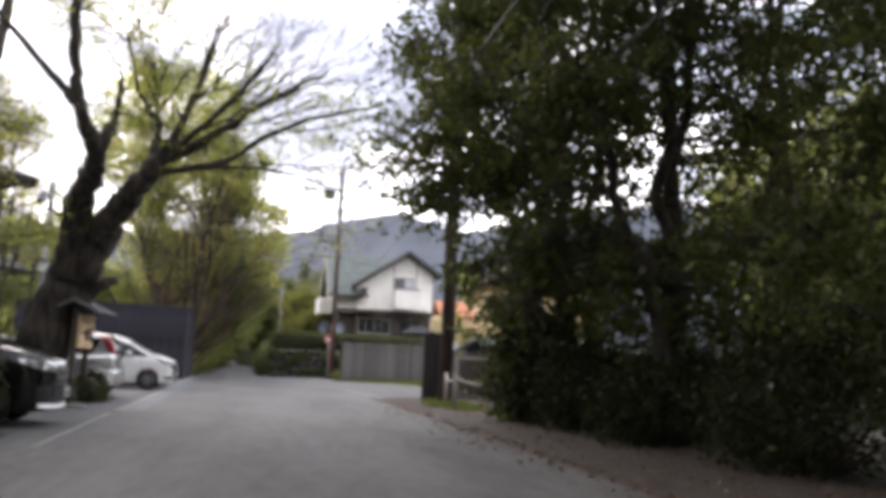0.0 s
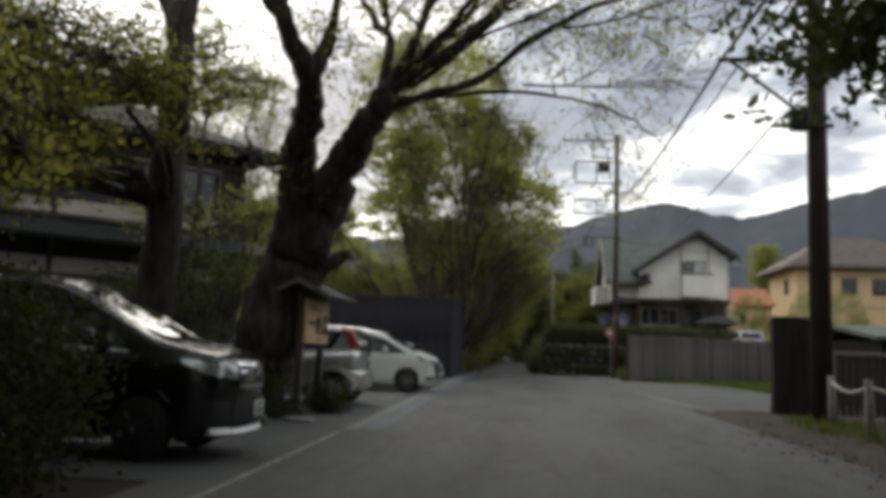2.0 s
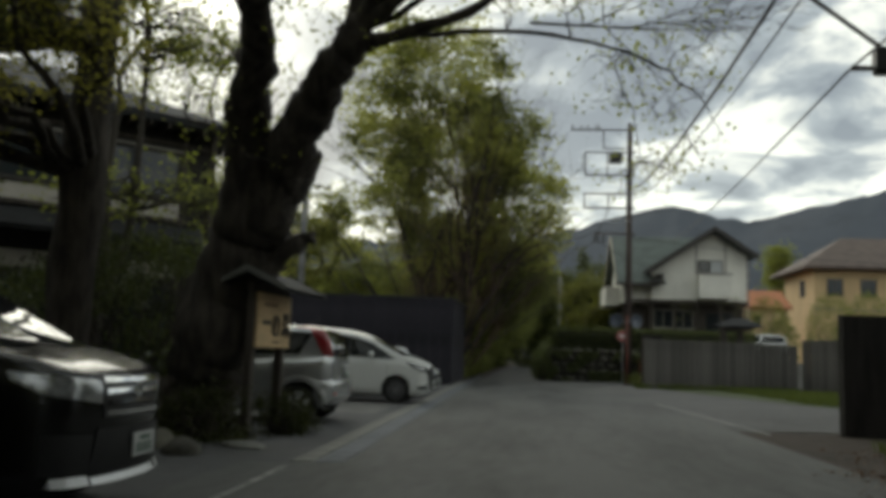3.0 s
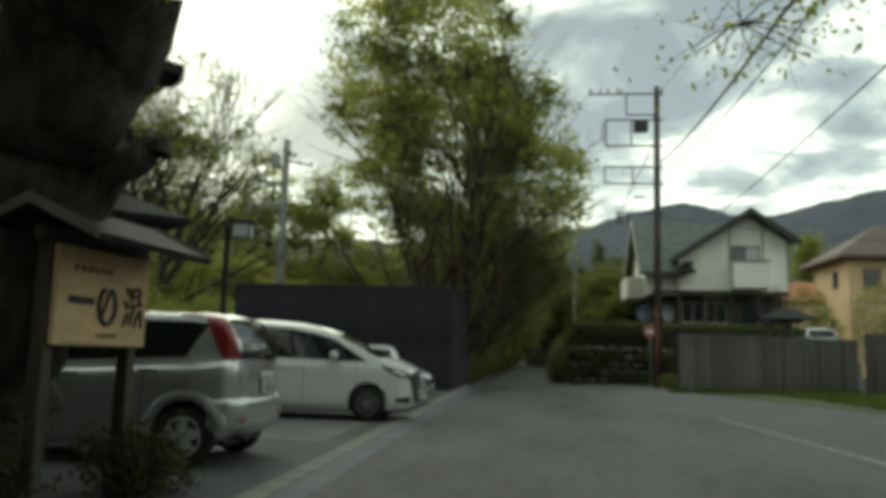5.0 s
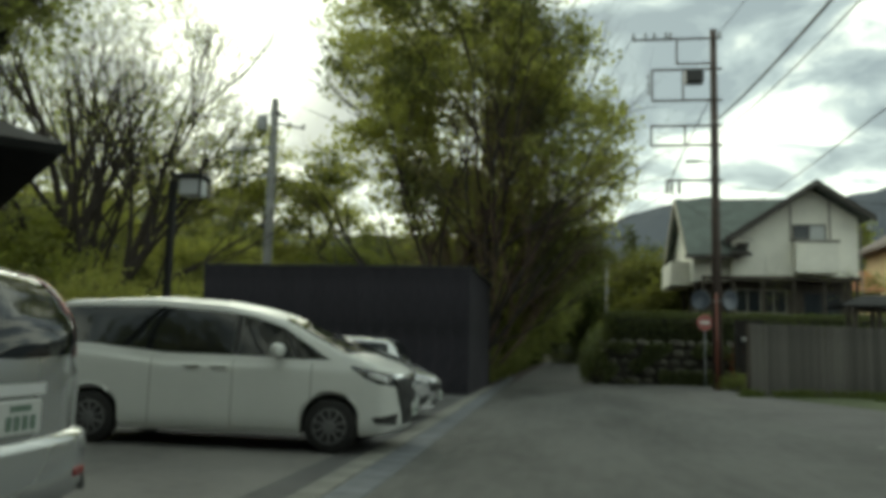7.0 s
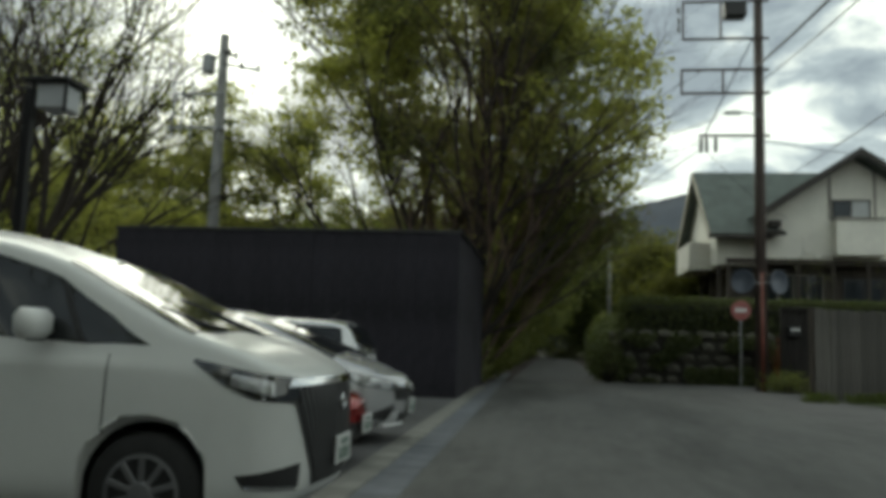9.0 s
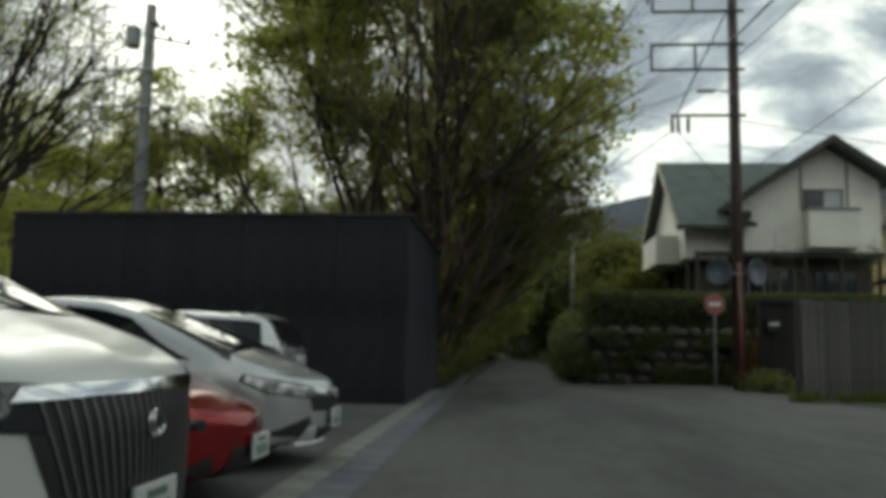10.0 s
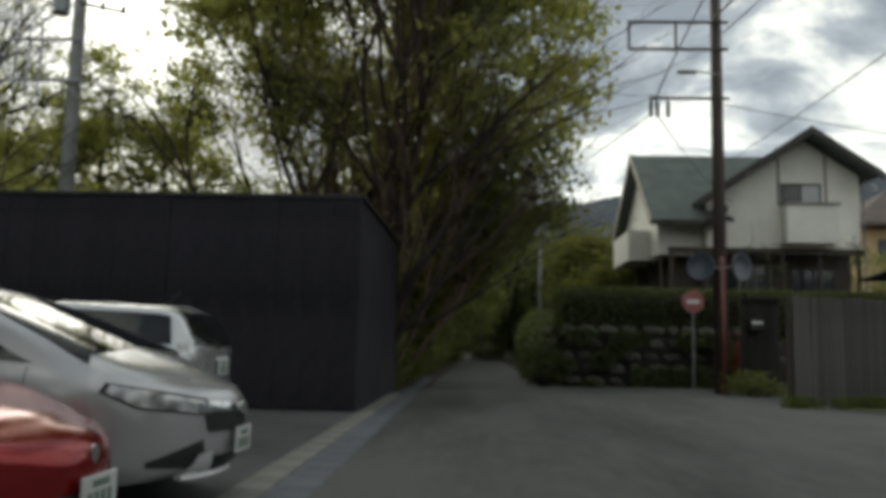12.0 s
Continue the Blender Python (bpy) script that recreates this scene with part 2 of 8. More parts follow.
L_FRESH = leaf_mat("fresh_leaf", (0.14, 0.16, 0.048), (0.26, 0.26, 0.09), 0.55)
L_FRESH_DK = leaf_mat("green_leaf", (0.105, 0.118, 0.05), (0.20, 0.20, 0.088), 0.52)
L_DARK = leaf_mat("evergreen_leaf", (0.041, 0.050, 0.021), (0.098, 0.110, 0.044), 0.36, 0.55, 0.15)
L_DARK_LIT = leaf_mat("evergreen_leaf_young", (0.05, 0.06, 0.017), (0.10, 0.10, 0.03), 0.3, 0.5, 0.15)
L_MAPLE = leaf_mat("olive_leaf", (0.165, 0.158, 0.05), (0.31, 0.275, 0.095), 0.5)
L_LIME = leaf_mat("young_yellow_green_leaf", (0.22, 0.225, 0.085), (0.40, 0.38, 0.165), 0.6)
# shrub leaves made darker than their own green to carry the canopy's shade
L_SHRUB = leaf_mat("shaded_shrub_leaf", (0.015, 0.019, 0.009), (0.034, 0.041, 0.016), 0.2, 0.6, 0.1)
L_LANE = leaf_mat("shaded_lane_leaf", (0.100, 0.112, 0.048), (0.205, 0.21, 0.092), 0.5, 0.55, 0.15)
L_OLIVE = leaf_mat("olive_green_leaf", (0.078, 0.084, 0.03), (0.155, 0.15, 0.055), 0.45, 0.55, 0.15)
# a darker copy of the hedge leaf, with the bushes' shade in its colour
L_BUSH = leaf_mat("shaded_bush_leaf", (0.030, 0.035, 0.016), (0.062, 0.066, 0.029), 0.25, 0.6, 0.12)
L_MAPLE_DK = leaf_mat("dull_olive_leaf", (0.14, 0.128, 0.046), (0.265, 0.235, 0.085), 0.6, 0.55, 0.15)
L_HEDGE = leaf_mat("hedge_leaf", (0.055, 0.068, 0.028), (0.108, 0.122, 0.048), 0.3)
L_GRASS = leaf_mat("grass_blade", (0.055, 0.075, 0.022), (0.11, 0.125, 0.04), 0.4)
L_RED = leaf_mat("reddish_leaf", (0.13, 0.035, 0.02), (0.2, 0.06, 0.03), 0.35)
L_LITTER = leaf_mat("fallen_leaf", (0.06, 0.03, 0.015), (0.15, 0.085, 0.042), 0.1)


# ---- mesh helpers ----
def thing(name, m, label, category, group="", kind=""):
    e = new(name)
    e.matrix_basis = m
    return tagged(e, label, category, group, kind)


def finish(name, me, material, parent=None, label="", smooth=False):
    me.materials.append(material)
    if smooth:
        me.polygons.foreach_set("use_smooth", [True] * len(me.polygons))
    ob = new(name, me)
    if parent:
        ob.parent = parent
    if label:
        ob["label"] = label
    return ob


def part(name, bm, material, parent=None, label="", smooth=False):
    me = bpy.data.meshes.new(name)
    bmesh.ops.recalc_face_normals(bm, faces=bm.faces)
    bm.to_mesh(me)
    bm.free()
    return finish(name, me, material, parent, label, smooth)


def mesh_of(name, verts, faces, material, parent=None, label="", smooth=False):
    me = bpy.data.meshes.new(name)
    me.from_pydata([tuple(v) for v in verts], [], [tuple(f) for f in faces])
    me.update()
    return finish(name, me, material, parent, label, smooth)


def shared(name, me, parent, m):
    """One more piece on the same mesh."""
    ob = new(name, me)
    ob.parent = parent
    ob.matrix_basis = m
    return ob


def box(bm, x0, x1, y0, y1, z0, z1, bevel=0.0, m=None):
    b = bmesh.new()
    bmesh.ops.create_cube(b, size=1)
    for v in b.verts:
        v.co = ((x0 + x1) / 2 + v.co.x * (x1 - x0), (y0 + y1) / 2 + v.co.y * (y1 - y0), (z0 + z1) / 2 + v.co.z * (z1 - z0))
    if bevel:
        bmesh.ops.bevel(b, geom=b.edges[:], offset=bevel, segments=1, affect="EDGES")
    if m:
        bmesh.ops.transform(b, matrix=m, verts=b.verts)
    tmp = bpy.data.meshes.new("tmp")
    b.to_mesh(tmp)
    b.free()
    bm.from_mesh(tmp)
    bpy.data.meshes.remove(tmp)
    return bm


def tube(bm, pts, radii, sides=8, cap=True):
    """A round, tapered tube along points."""
    pts = [Vector(p) for p in pts]
    if not hasattr(radii, "__len__"):
        radii = [radii] * len(pts)
    ref, rings = None, []
    for i, p in enumerate(pts):
        d = (pts[min(i + 1, len(pts) - 1)] - pts[max(i - 1, 0)]).normalized()
        if ref is None:
            ref = d.orthogonal().normalized()
        ref = (ref - d * ref.dot(d)).normalized()
        side = d.cross(ref)
        rings.append([bm.verts.new(p + (ref * math.cos(a) + side * math.sin(a)) * radii[i]) for a in (k * math.tau / sides for k in range(sides))])
    for a, b in zip(rings, rings[1:]):
        for k in range(sides):
            bm.faces.new((a[k], a[(k + 1) % sides], b[(k + 1) % sides], b[k]))
    if cap:
        bm.faces.new(rings[0][::-1])
        bm.faces.new(rings[-1])
    return bm


def lathe(bm, profile, axis="z", sides=20, at=(0, 0, 0)):
    """A turned body from (radius, height) pairs."""
    at = Vector(at)
    rings = []
    for r, h in profile:
        ring = []
        for k in range(sides):
            a = k * math.tau / sides
            p = (r * math.cos(a), r * math.sin(a), h)
            p = {"z": p, "y": (p[0], p[2], p[1]), "x": (p[2], p[0], p[1])}[axis]
            ring.append(bm.verts.new(at + Vector(p)))
        rings.append(ring)
    for a, b in zip(rings, rings[1:]):
        for k in range(sides):
            bm.faces.new((a[k], a[(k + 1) % sides], b[(k + 1) % sides], b[k]))
    bm.faces.new(rings[0][::-1])
    bm.faces.new(rings[-1])
    return bm


def prism(bm, outline, x0, x1, axis="x"):
    """A slab: an outline of (a, b) pushed from x0 to x1 along the axis."""
    def P(a, b, t):
        return {"x": (t, a, b), "y": (a, t, b), "z": (a, b, t)}[axis]
    lo = [bm.verts.new(P(a, b, x0)) for a, b in outline]
    hi = [bm.verts.new(P(a, b, x1)) for a, b in outline]
    bm.faces.new(lo[::-1])
    bm.faces.new(hi)
    for k in range(len(lo)):
        j = (k + 1) % len(lo)
        bm.faces.new((lo[k], lo[j], hi[j], hi[k]))
    return bm


def fall_at(y):
    """Cross fall of the lane: steep at its start, nearly level by the plank fence."""
    return 0.055 - 0.040 * min(max((y - 14.0) / 30.0, 0.0), 1.0)


def gz(x, y):
    """Height of the ground: the road falls gently to the car park's side."""
    return fall_at(y) * min(max(x + 1.5, 0.0), 7.0)


# ---- ground ----
def sheet(name, x0, x1, y0, y1, material, lift, label, category, nx=1, ny=1):
    xs = sorted({x0, x1, *[b - 1.5 for b in range(8) if x0 < b - 1.5 < x1], *[x0 + (x1 - x0) * i / nx for i in range(nx + 1)]})
    ys = sorted({y0, y1, *[b for b in range(14, 45, 2) if y0 < b < y1], *[y0 + (y1 - y0) * i / ny for i in range(ny + 1)]})
    vs = [(x, y, gz(x, y) + lift) for y in ys for x in xs]
    w, ny = len(xs), len(ys) - 1
    fs = [(j * w + i, j * w + i + 1, (j + 1) * w + i + 1, (j + 1) * w + i) for j in range(ny) for i in range(w - 1)]
    return tagged(mesh_of(name, vs, fs, material), label, category, kind="structure")


sheet("ground", -2500, 2500, -2500, 3000, M_SOIL, -0.012, "brown soil with dead leaves and moss", "ground")
sheet("road", -1.3, 4.45, -14, 50.6, M_ASPHALT, 0.0, "grey worn asphalt lane with faint stains", "road", 4, 20)
sheet("road", -1.3, 1.9, 50.6, 135, M_ASPHALT_OLD, 0.0, "narrow asphalt lane running on between trees", "road", 2, 20)
sheet("road", 4.45, 14.0, 21.5, 50.6, M_ASPHALT_OLD, 0.0, "paved forecourt opening off the lane", "road", 2, 8)
sheet("road", 1.9, 14.0, 50.6, 53.5, M_ASPHALT_OLD, 0.0, "paved side lane in front of the stone wall", "road", 2, 2)
sheet("pavement", -14, -1.9, 25.2, 28.6, M_LOT_PALE, 0.0, "pale worn paving of a car park", "car park", 3, 6)
sheet("pavement", -14, -1.9, 28.6, 42.2, M_LOT, 0.0, "dark asphalt of a car park", "car park", 3, 6)
sheet("pavement", -14, -1.9, 12.6, 25.2, M_LOT, 0.0, "dark asphalt of a car park", "car park", 3, 6)

sheet("road", -1.9, -1.3, -14, 17.6, M_ASPHALT, 0.0, "grey worn asphalt edge of the lane", "road", 1, 8)
sheet("pavement", -1.9, -1.3, 17.6, 50.6, M_LOT, 0.0, "dark asphalt of a car park", "car park", 1, 6)


# ---- plants ----
def tube_into(vs, fs, pts, radii, sides=5):
    base, ref = len(vs), None
    for i, p in enumerate(pts):
        d = (pts[min(i + 1, len(pts) - 1)] - pts[max(i - 1, 0)]).normalized()
        if ref is None:
            ref = d.orthogonal().normalized()
        ref = ref - d * ref.dot(d)
        ref = ref.normalized() if ref.length > 1e-6 else d.orthogonal().normalized()
        side = d.cross(ref)
        for k in range(sides):
            a = k * math.tau / sides
            vs.append(p + (ref * math.cos(a) + side * math.sin(a)) * radii[i])
    for i in range(len(pts) - 1):
        for k in range(sides):
            j = (k + 1) % sides
            fs.append((base + i * sides + k, base + i * sides + j, base + (i + 1) * sides + j, base + (i + 1) * sides + k))


def limb_path(rng, a, b, lift=0.25, wiggle=0.05, n=6):
    a, b = Vector(a), Vector(b)
    length = (b - a).length
    c = a.lerp(b, 0.45) + Vector((0, 0, lift * length))
    pts = []
    for i in range(n + 1):
        t = i / n
        p = a.lerp(c, t).lerp(c.lerp(b, t), t)
        if 0 < i < n:
            p += Vector(rng.normal(0, wiggle * length * 0.35, 3))
        pts.append(p)
    return pts


def leaves(name, centres, size, material, parent, rng, label="", flat=0.0, narrow=0.55):
    """Many small leaves, each a pointed quad of its own."""
    c = np.asarray(centres, float)
    n = len(c)
    u = rng.normal(size=(n, 3)); u[:, 2] *= 1 - flat
    u /= np.linalg.norm(u, axis=1)[:, None] + 1e-9
    w = rng.normal(size=(n, 3)); w[:, 2] *= 1 - flat
    w -= u * (w * u).sum(1)[:, None]
    w /= np.linalg.norm(w, axis=1)[:, None] + 1e-9
    s = size * rng.uniform(0.6, 1.35, n)[:, None] / 2
    v = np.empty((n, 4, 3))
    v[:, 0], v[:, 1], v[:, 2], v[:, 3] = c - u * s, c + w * s * narrow, c + u * s, c - w * s * narrow
    me = bpy.data.meshes.new(name)
    me.vertices.add(n * 4); me.loops.add(n * 4); me.polygons.add(n)
    me.vertices.foreach_set("co", v.ravel())
    me.loops.foreach_set("vertex_index", np.arange(n * 4, dtype=np.int32))
    me.polygons.foreach_set("loop_start", np.arange(0, n * 4, 4, dtype=np.int32))
    me.polygons.foreach_set("loop_total", np.full(n, 4, dtype=np.int32))
    me.update(calc_edges=True)
    return finish(name, me, material, parent, label)


def in_ellipsoids(rng, blobs, n, shell=0.5):
    """Points inside blobs (x, y, z, rx, ry, rz), more of them near the skin."""
    vol = np.array([b[3] * b[4] * b[5] for b in blobs]) ** 0.8
    pick = rng.choice(len(blobs), n, p=vol / vol.sum())
    d = rng.normal(size=(n, 3))
    d /= np.linalg.norm(d, axis=1)[:, None]
    r = rng.uniform(0, 1, n) ** (1 / 3 * (1 - shell) + 0.02)
    B = np.array(blobs)[pick]
    return B[:, :3] + d * B[:, 3:] * r[:, None]


def ramify(rng, vs, fs, nodes, p, d, length, r, level, up=0.25, spread=0.62):
    """A branch that climbs in a curve and splits into finer ones."""
    n = 6 if level > 1 else 4
    pts, rad, q, e = [p], [r], p, d.normalized()
    for i in range(n):
        e = (e + Vector((0, 0, up * 0.25)) + Vector(rng.normal(0, 0.09, 3))).normalized()
        q = q + e * length / n
        pts.append(q)
        rad.append(r * (1 - 0.72 * (i + 1) / n))
    tube_into(vs, fs, pts, rad, (3, 4, 6, 8, 10)[min(level, 4)])
    nodes += [(a, b) for a, b in list(zip(pts, rad))[2:]]
    if level == 0:
        return
    for i in range(2, n + 1):
        for _ in range(2 if (i + level) % 2 == 0 or i == n else 1):
            axis = (pts[i] - pts[i - 1]).normalized()
            side = Vector(rng.normal(size=3))
            side = (side - axis * side.dot(axis)).normalized()
            f = rng.uniform(0.5, 0.78) * (1.15 - 0.45 * i / n)
            ramify(rng, vs, fs, nodes, pts[i], axis + side * rng.uniform(0.6, 1.2) * spread, length * f, max(rad[i] * 0.72, 0.005), level - 1, up, spread)


def tree(name, base, stems, blobs, r0, leaf, label, category="tree", bark=None, limbs=14, twigs=350, per=40, size=0.12, clump=0.45,
         lift=0.2, seed=1, group="", shell=0.4, fork=0.35, flat=0.0, extra=(), sub=3, twig_r=0.016, leaf2=None, share2=0.25, gap=-9.0, gap_scale=0.5, climb=(), sprays=(), tier=0.6):
    """A tree at base: stems are points where the main stems end, blobs the crown's masses (all measured from the base)."""
    rng = np.random.RandomState(seed)
    e = thing(name, pose(*base), label, category, group)
    vs, fs, nodes = [], [], []
    for st in stems:
        end = Vector(st)
        p0 = Vector((rng.normal(0, r0 * 0.6), rng.normal(0, r0 * 0.6), 0)) if len(stems) > 1 else Vector((0, 0, 0))
        pts = limb_path(rng, p0 - Vector((0, 0, 0.15)), end, 0.06, 0.05, 9)
        rad = [r0 * (1.35 if i == 0 else 1.0) * (1 - 0.72 * i / 9) / (len(stems) ** 0.35) for i in range(10)]
        tube_into(vs, fs, pts, rad, 10)
        for i, p in enumerate(pts):
            if i / 9 >= fork:
                nodes.append((p, rad[i]))
    for path, ra, rb in extra:
        key = [Vector(p) for p in path]
        pts, rad, steps = [], [], 5
        for i in range(len(key) - 1):
            p0, p1, p2, p3 = key[max(i - 1, 0)], key[i], key[i + 1], key[min(i + 2, len(key) - 1)]
            for j in range(steps if i < len(key) - 2 else steps + 1):
                t = j / steps
                q = 0.5 * (2 * p1 + (p2 - p0) * t + (2 * p0 - 5 * p1 + 4 * p2 - p3) * t * t + (3 * p1 - p0 - 3 * p2 + p3) * t ** 3)
                f = (i + t) / (len(key) - 1)
                pts.append(q + Vector(rng.normal(0, 0.02 + 0.03 * ra, 3)))
                rad.append((ra + (rb - ra) * f) * rng.uniform(0.88, 1.14))
        k0 = len(vs)
        tube_into(vs, fs, pts, rad, 12)
        for k in range(k0, len(vs)):
            v = vs[k]
            vs[k] = v + Vector((noise.noise(v * 3.1), noise.noise(v * 3.1 + Vector((9, 0, 0))), 0)) * 0.12 * ra
        nodes += list(zip(pts[3::3], rad[3::3]))
    # climb: (direction, length, radius, levels) of stems that split into ever finer branches
    for (cx, cy, cz), length, rr, levels in climb:
        p0 = Vector((rng.normal(0, r0 * 0.5), rng.normal(0, r0 * 0.5), -0.1))
        ramify(rng, vs, fs, nodes, p0, Vector((cx, cy, cz)), length, rr, levels)
    for start, aim, length, rr, levels in sprays:
        ramify(rng, vs, fs, nodes, Vector(start), Vector(aim), length, rr, levels, 0.12, 0.55)
    nodes0 = [nd for nd in nodes if nd[1] > 0.012]
    for q in in_ellipsoids(rng, blobs, limbs, 0.5):
        q = Vector(q)
        best = min(nodes0, key=lambda nd: (nd[0] - q).length + 1.1 * max(0.0, nd[0].z - q.z + 0.3))
        pts = limb_path(rng, best[0], best[0].lerp(q, 0.92), lift, 0.09, 6)
        ra = min(best[1] * 0.7, 0.035 * (q - best[0]).length ** 0.8 + 0.02)
        rad = [ra * (1 - 0.75 * i / 6) for i in range(7)]
        tube_into(vs, fs, pts, rad, 6)
        nodes += [(p, r) for p, r in list(zip(pts, rad))[2:]]
    P = np.array([n[0] for n in nodes])
    centres = []
    for q in in_ellipsoids(rng, blobs, twigs, shell):
        if noise.noise(Vector(q) * gap_scale + Vector((seed * 3.7, 0, 0))) < gap:
            continue
        d = np.linalg.norm(P - q, axis=1) + 0.6 * np.maximum(0, P[:, 2] - q[2])
        a = Vector(P[int(np.argmin(d))])
        q = Vector(q)
        pts = limb_path(rng, a, q, 0.12, 0.12, 3)
        tube_into(vs, fs, pts, [twig_r * 1.3, twig_r, twig_r * 0.7, twig_r * 0.35], 3)
        tips = [q]
        for _ in range(sub):
            t = pts[2].lerp(q, rng.uniform(0, 1)) + Vector(rng.normal(0, clump, 3))
            tube_into(vs, fs, [pts[2], t], [twig_r * 0.5, twig_r * 0.25], 3)
            tips.append(t)
        k = rng.poisson(per)
        for t in tips:
            m = max(1, k // len(tips)) if per else 0
            if m:
                centres.append(np.array(t) + rng.normal(0, clump * 0.55, (m, 3)) * np.array([1, 1, tier]))
    mesh_of("trunk", vs, fs, bark or M_BARK, e, "", True)
    if centres:
        c = np.concatenate(centres)
        if leaf2:
            wave = np.sin(c[:, 0] * 1.3 + seed) + np.sin(c[:, 1] * 1.1 + c[:, 2] * 0.4) + np.sin(c[:, 2] * 1.7 + c[:, 0] * 0.5) + rng.normal(0, 0.5, len(c))
            sel = wave < np.quantile(wave, share2)
            leaves("crown", c[~sel], size, leaf, e, rng, "", flat)
            leaves("crown", c[sel], size, leaf2, e, rng, "", flat)
        else:
            leaves("crown", c, size, leaf, e, rng, "", flat)
    return e


def bush(name, base, blobs, leaf, label, n=6000, size=0.07, seed=1, core=M_SOIL, category="bush", group="", shell=0.75, rough=0.12, flat=0.0):
    """A shrub: twigs inside, a skin of small leaves with hollows."""
    rng = np.random.RandomState(seed)
    e = thing(name, pose(*base), label, category, group)
    pts = in_ellipsoids(rng, blobs, n, shell)
    keep = np.array([noise.noise(Vector(p) * 1.7) > -0.28 for p in pts])
    pts = pts[keep] + rng.normal(0, rough, (keep.sum(), 3))
    pts = pts[pts[:, 2] > 0.02]
    vs, fs = [], []
    for q in in_ellipsoids(rng, blobs, 60, 0.3):
        q = Vector((q[0], q[1], max(q[2], 0.1)))
        tube_into(vs, fs, limb_path(rng, Vector((q.x * 0.25, q.y * 0.25, 0)), q, 0.1, 0.1, 3), [0.03, 0.02, 0.014, 0.006], 4)
    mesh_of("stem", vs, fs, M_BARK, e)
    leaves("leaves", pts, size, leaf, e, rng, "", flat)
    return e


def clipped_hedge(name, x0, x1, y0, y1, z0, z1, leaf, label, n=12000, size=0.06, seed=1, round_end=0.5):
    """A clipped hedge: leaves in a skin over a rounded block, coloured near black for the shade inside."""
    rng = np.random.RandomState(seed)
    e = thing(name, pose((x0 + x1) / 2, (y0 + y1) / 2, z0), label, "hedge")
    hx, hy, h = (x1 - x0) / 2, (y1 - y0) / 2, z1 - z0
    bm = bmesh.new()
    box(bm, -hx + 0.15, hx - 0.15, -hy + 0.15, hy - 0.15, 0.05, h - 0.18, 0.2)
    part("core", bm, mat("hedge_inner_shade", (0.012, 0.013, 0.008), 0.95, 0.4, 4.0), e)
    p = rng.uniform(-1, 1, (n, 3))
    f = rng.choice(3, n, p=np.array([hy * h * 2, hx * h * 2, hx * hy * 2]) / (2 * (hy * h + hx * h + hx * hy)))
    p[np.arange(n), f] = np.sign(p[np.arange(n), f]) * rng.uniform(0.93, 1.03, n)
    p[f == 2, 2] = np.abs(p[f == 2, 2])
    q = p * np.array([hx, hy, h / 2]) + np.array([0, 0, h / 2])
    q[:, 2] += 0.07 * np.array([noise.noise(Vector((a * 0.8, b * 0.8, 3))) for a, b in q[:, :2]]) * (q[:, 2] > h * 0.8)
    q += rng.normal(0, 0.035, q.shape)
    leaves("leaves", q, size, leaf, e, rng)
    return e


def tufts(name, spots, leaf, label, blades=40, height=0.25, seed=1, kind="stuff"):
    rng = np.random.RandomState(seed)
    vs, fs = [], []
    for x, y in spots:
        z = gz(x, y)
        for _ in range(blades):
            a, r = rng.uniform(0, math.tau), abs(rng.normal(0, 0.12))
            px, py = x + r * math.cos(a), y + r * math.sin(a)
            h = height * rng.uniform(0.4, 1.2)
            lx, ly = rng.normal(0, 0.35 * h, 2)
            w = 0.006
            i = len(vs)
            vs += [(px - w, py, z - 0.01), (px + w, py, z - 0.01), (px + lx * 0.4 + w * 0.7, py + ly * 0.4, z + h * 0.6), (px + lx, py + ly, z + h)]
            fs += [(i, i + 1, i + 2), (i, i + 2, i + 3)]
    ob = mesh_of(name, vs, fs, leaf)
    return tagged(ob, label, "grass", kind=kind)


# ---- distance: wooded hills ----
def hills():
    az_el = [(-180, 5), (-75, 6), (-45, 8.5), (-34, 9.3), (-27, 9.0), (-18, 7.8), (-10, 7.8), (-3, 8.0), (3, 9.1), (7, 10.3), (9.9, 10.7), (12, 10.0), (14.3, 9.5), (17, 10.1), (19, 10.6), (23, 11.2), (30, 11.6), (45, 9), (80, 6), (180, 5)]
    rng = np.random.RandomState(4)
    A = np.radians(np.arange(-180, 180.01, 0.4))
    el = np.interp(np.degrees(A), [a for a, _ in az_el], [b for _, b in az_el])
    vs, fs = [], []
    rows = 14
    for i, a in enumerate(A):
        for j in range(rows):
            t = j / (rows - 1)
            d = 420 + 700 * t
            n1 = noise.noise(Vector((math.sin(a) * 9, math.cos(a) * 9, t * 2.5)))
            n2 = noise.noise(Vector((math.sin(a) * 60, math.cos(a) * 60, t * 14)))
            top = math.tan(math.radians(el[i])) * 1120
            h = top * (t ** 1.25) + (n1 * 16 * math.sin(math.pi * t)) + n2 * (2 + 3.0 * t)
            vs.append((math.sin(a) * d, math.cos(a) * d + 10, h - 3))
    for i in range(len(A) - 1):
        for j in range(rows - 1):
            k = i * rows + j
            fs.append((k, k + 1, k + rows + 1, k + rows))
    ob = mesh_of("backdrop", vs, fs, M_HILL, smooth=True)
    tagged(ob, "dark blue-green wooded hills under cloud", "hills", kind="structure")


hills()


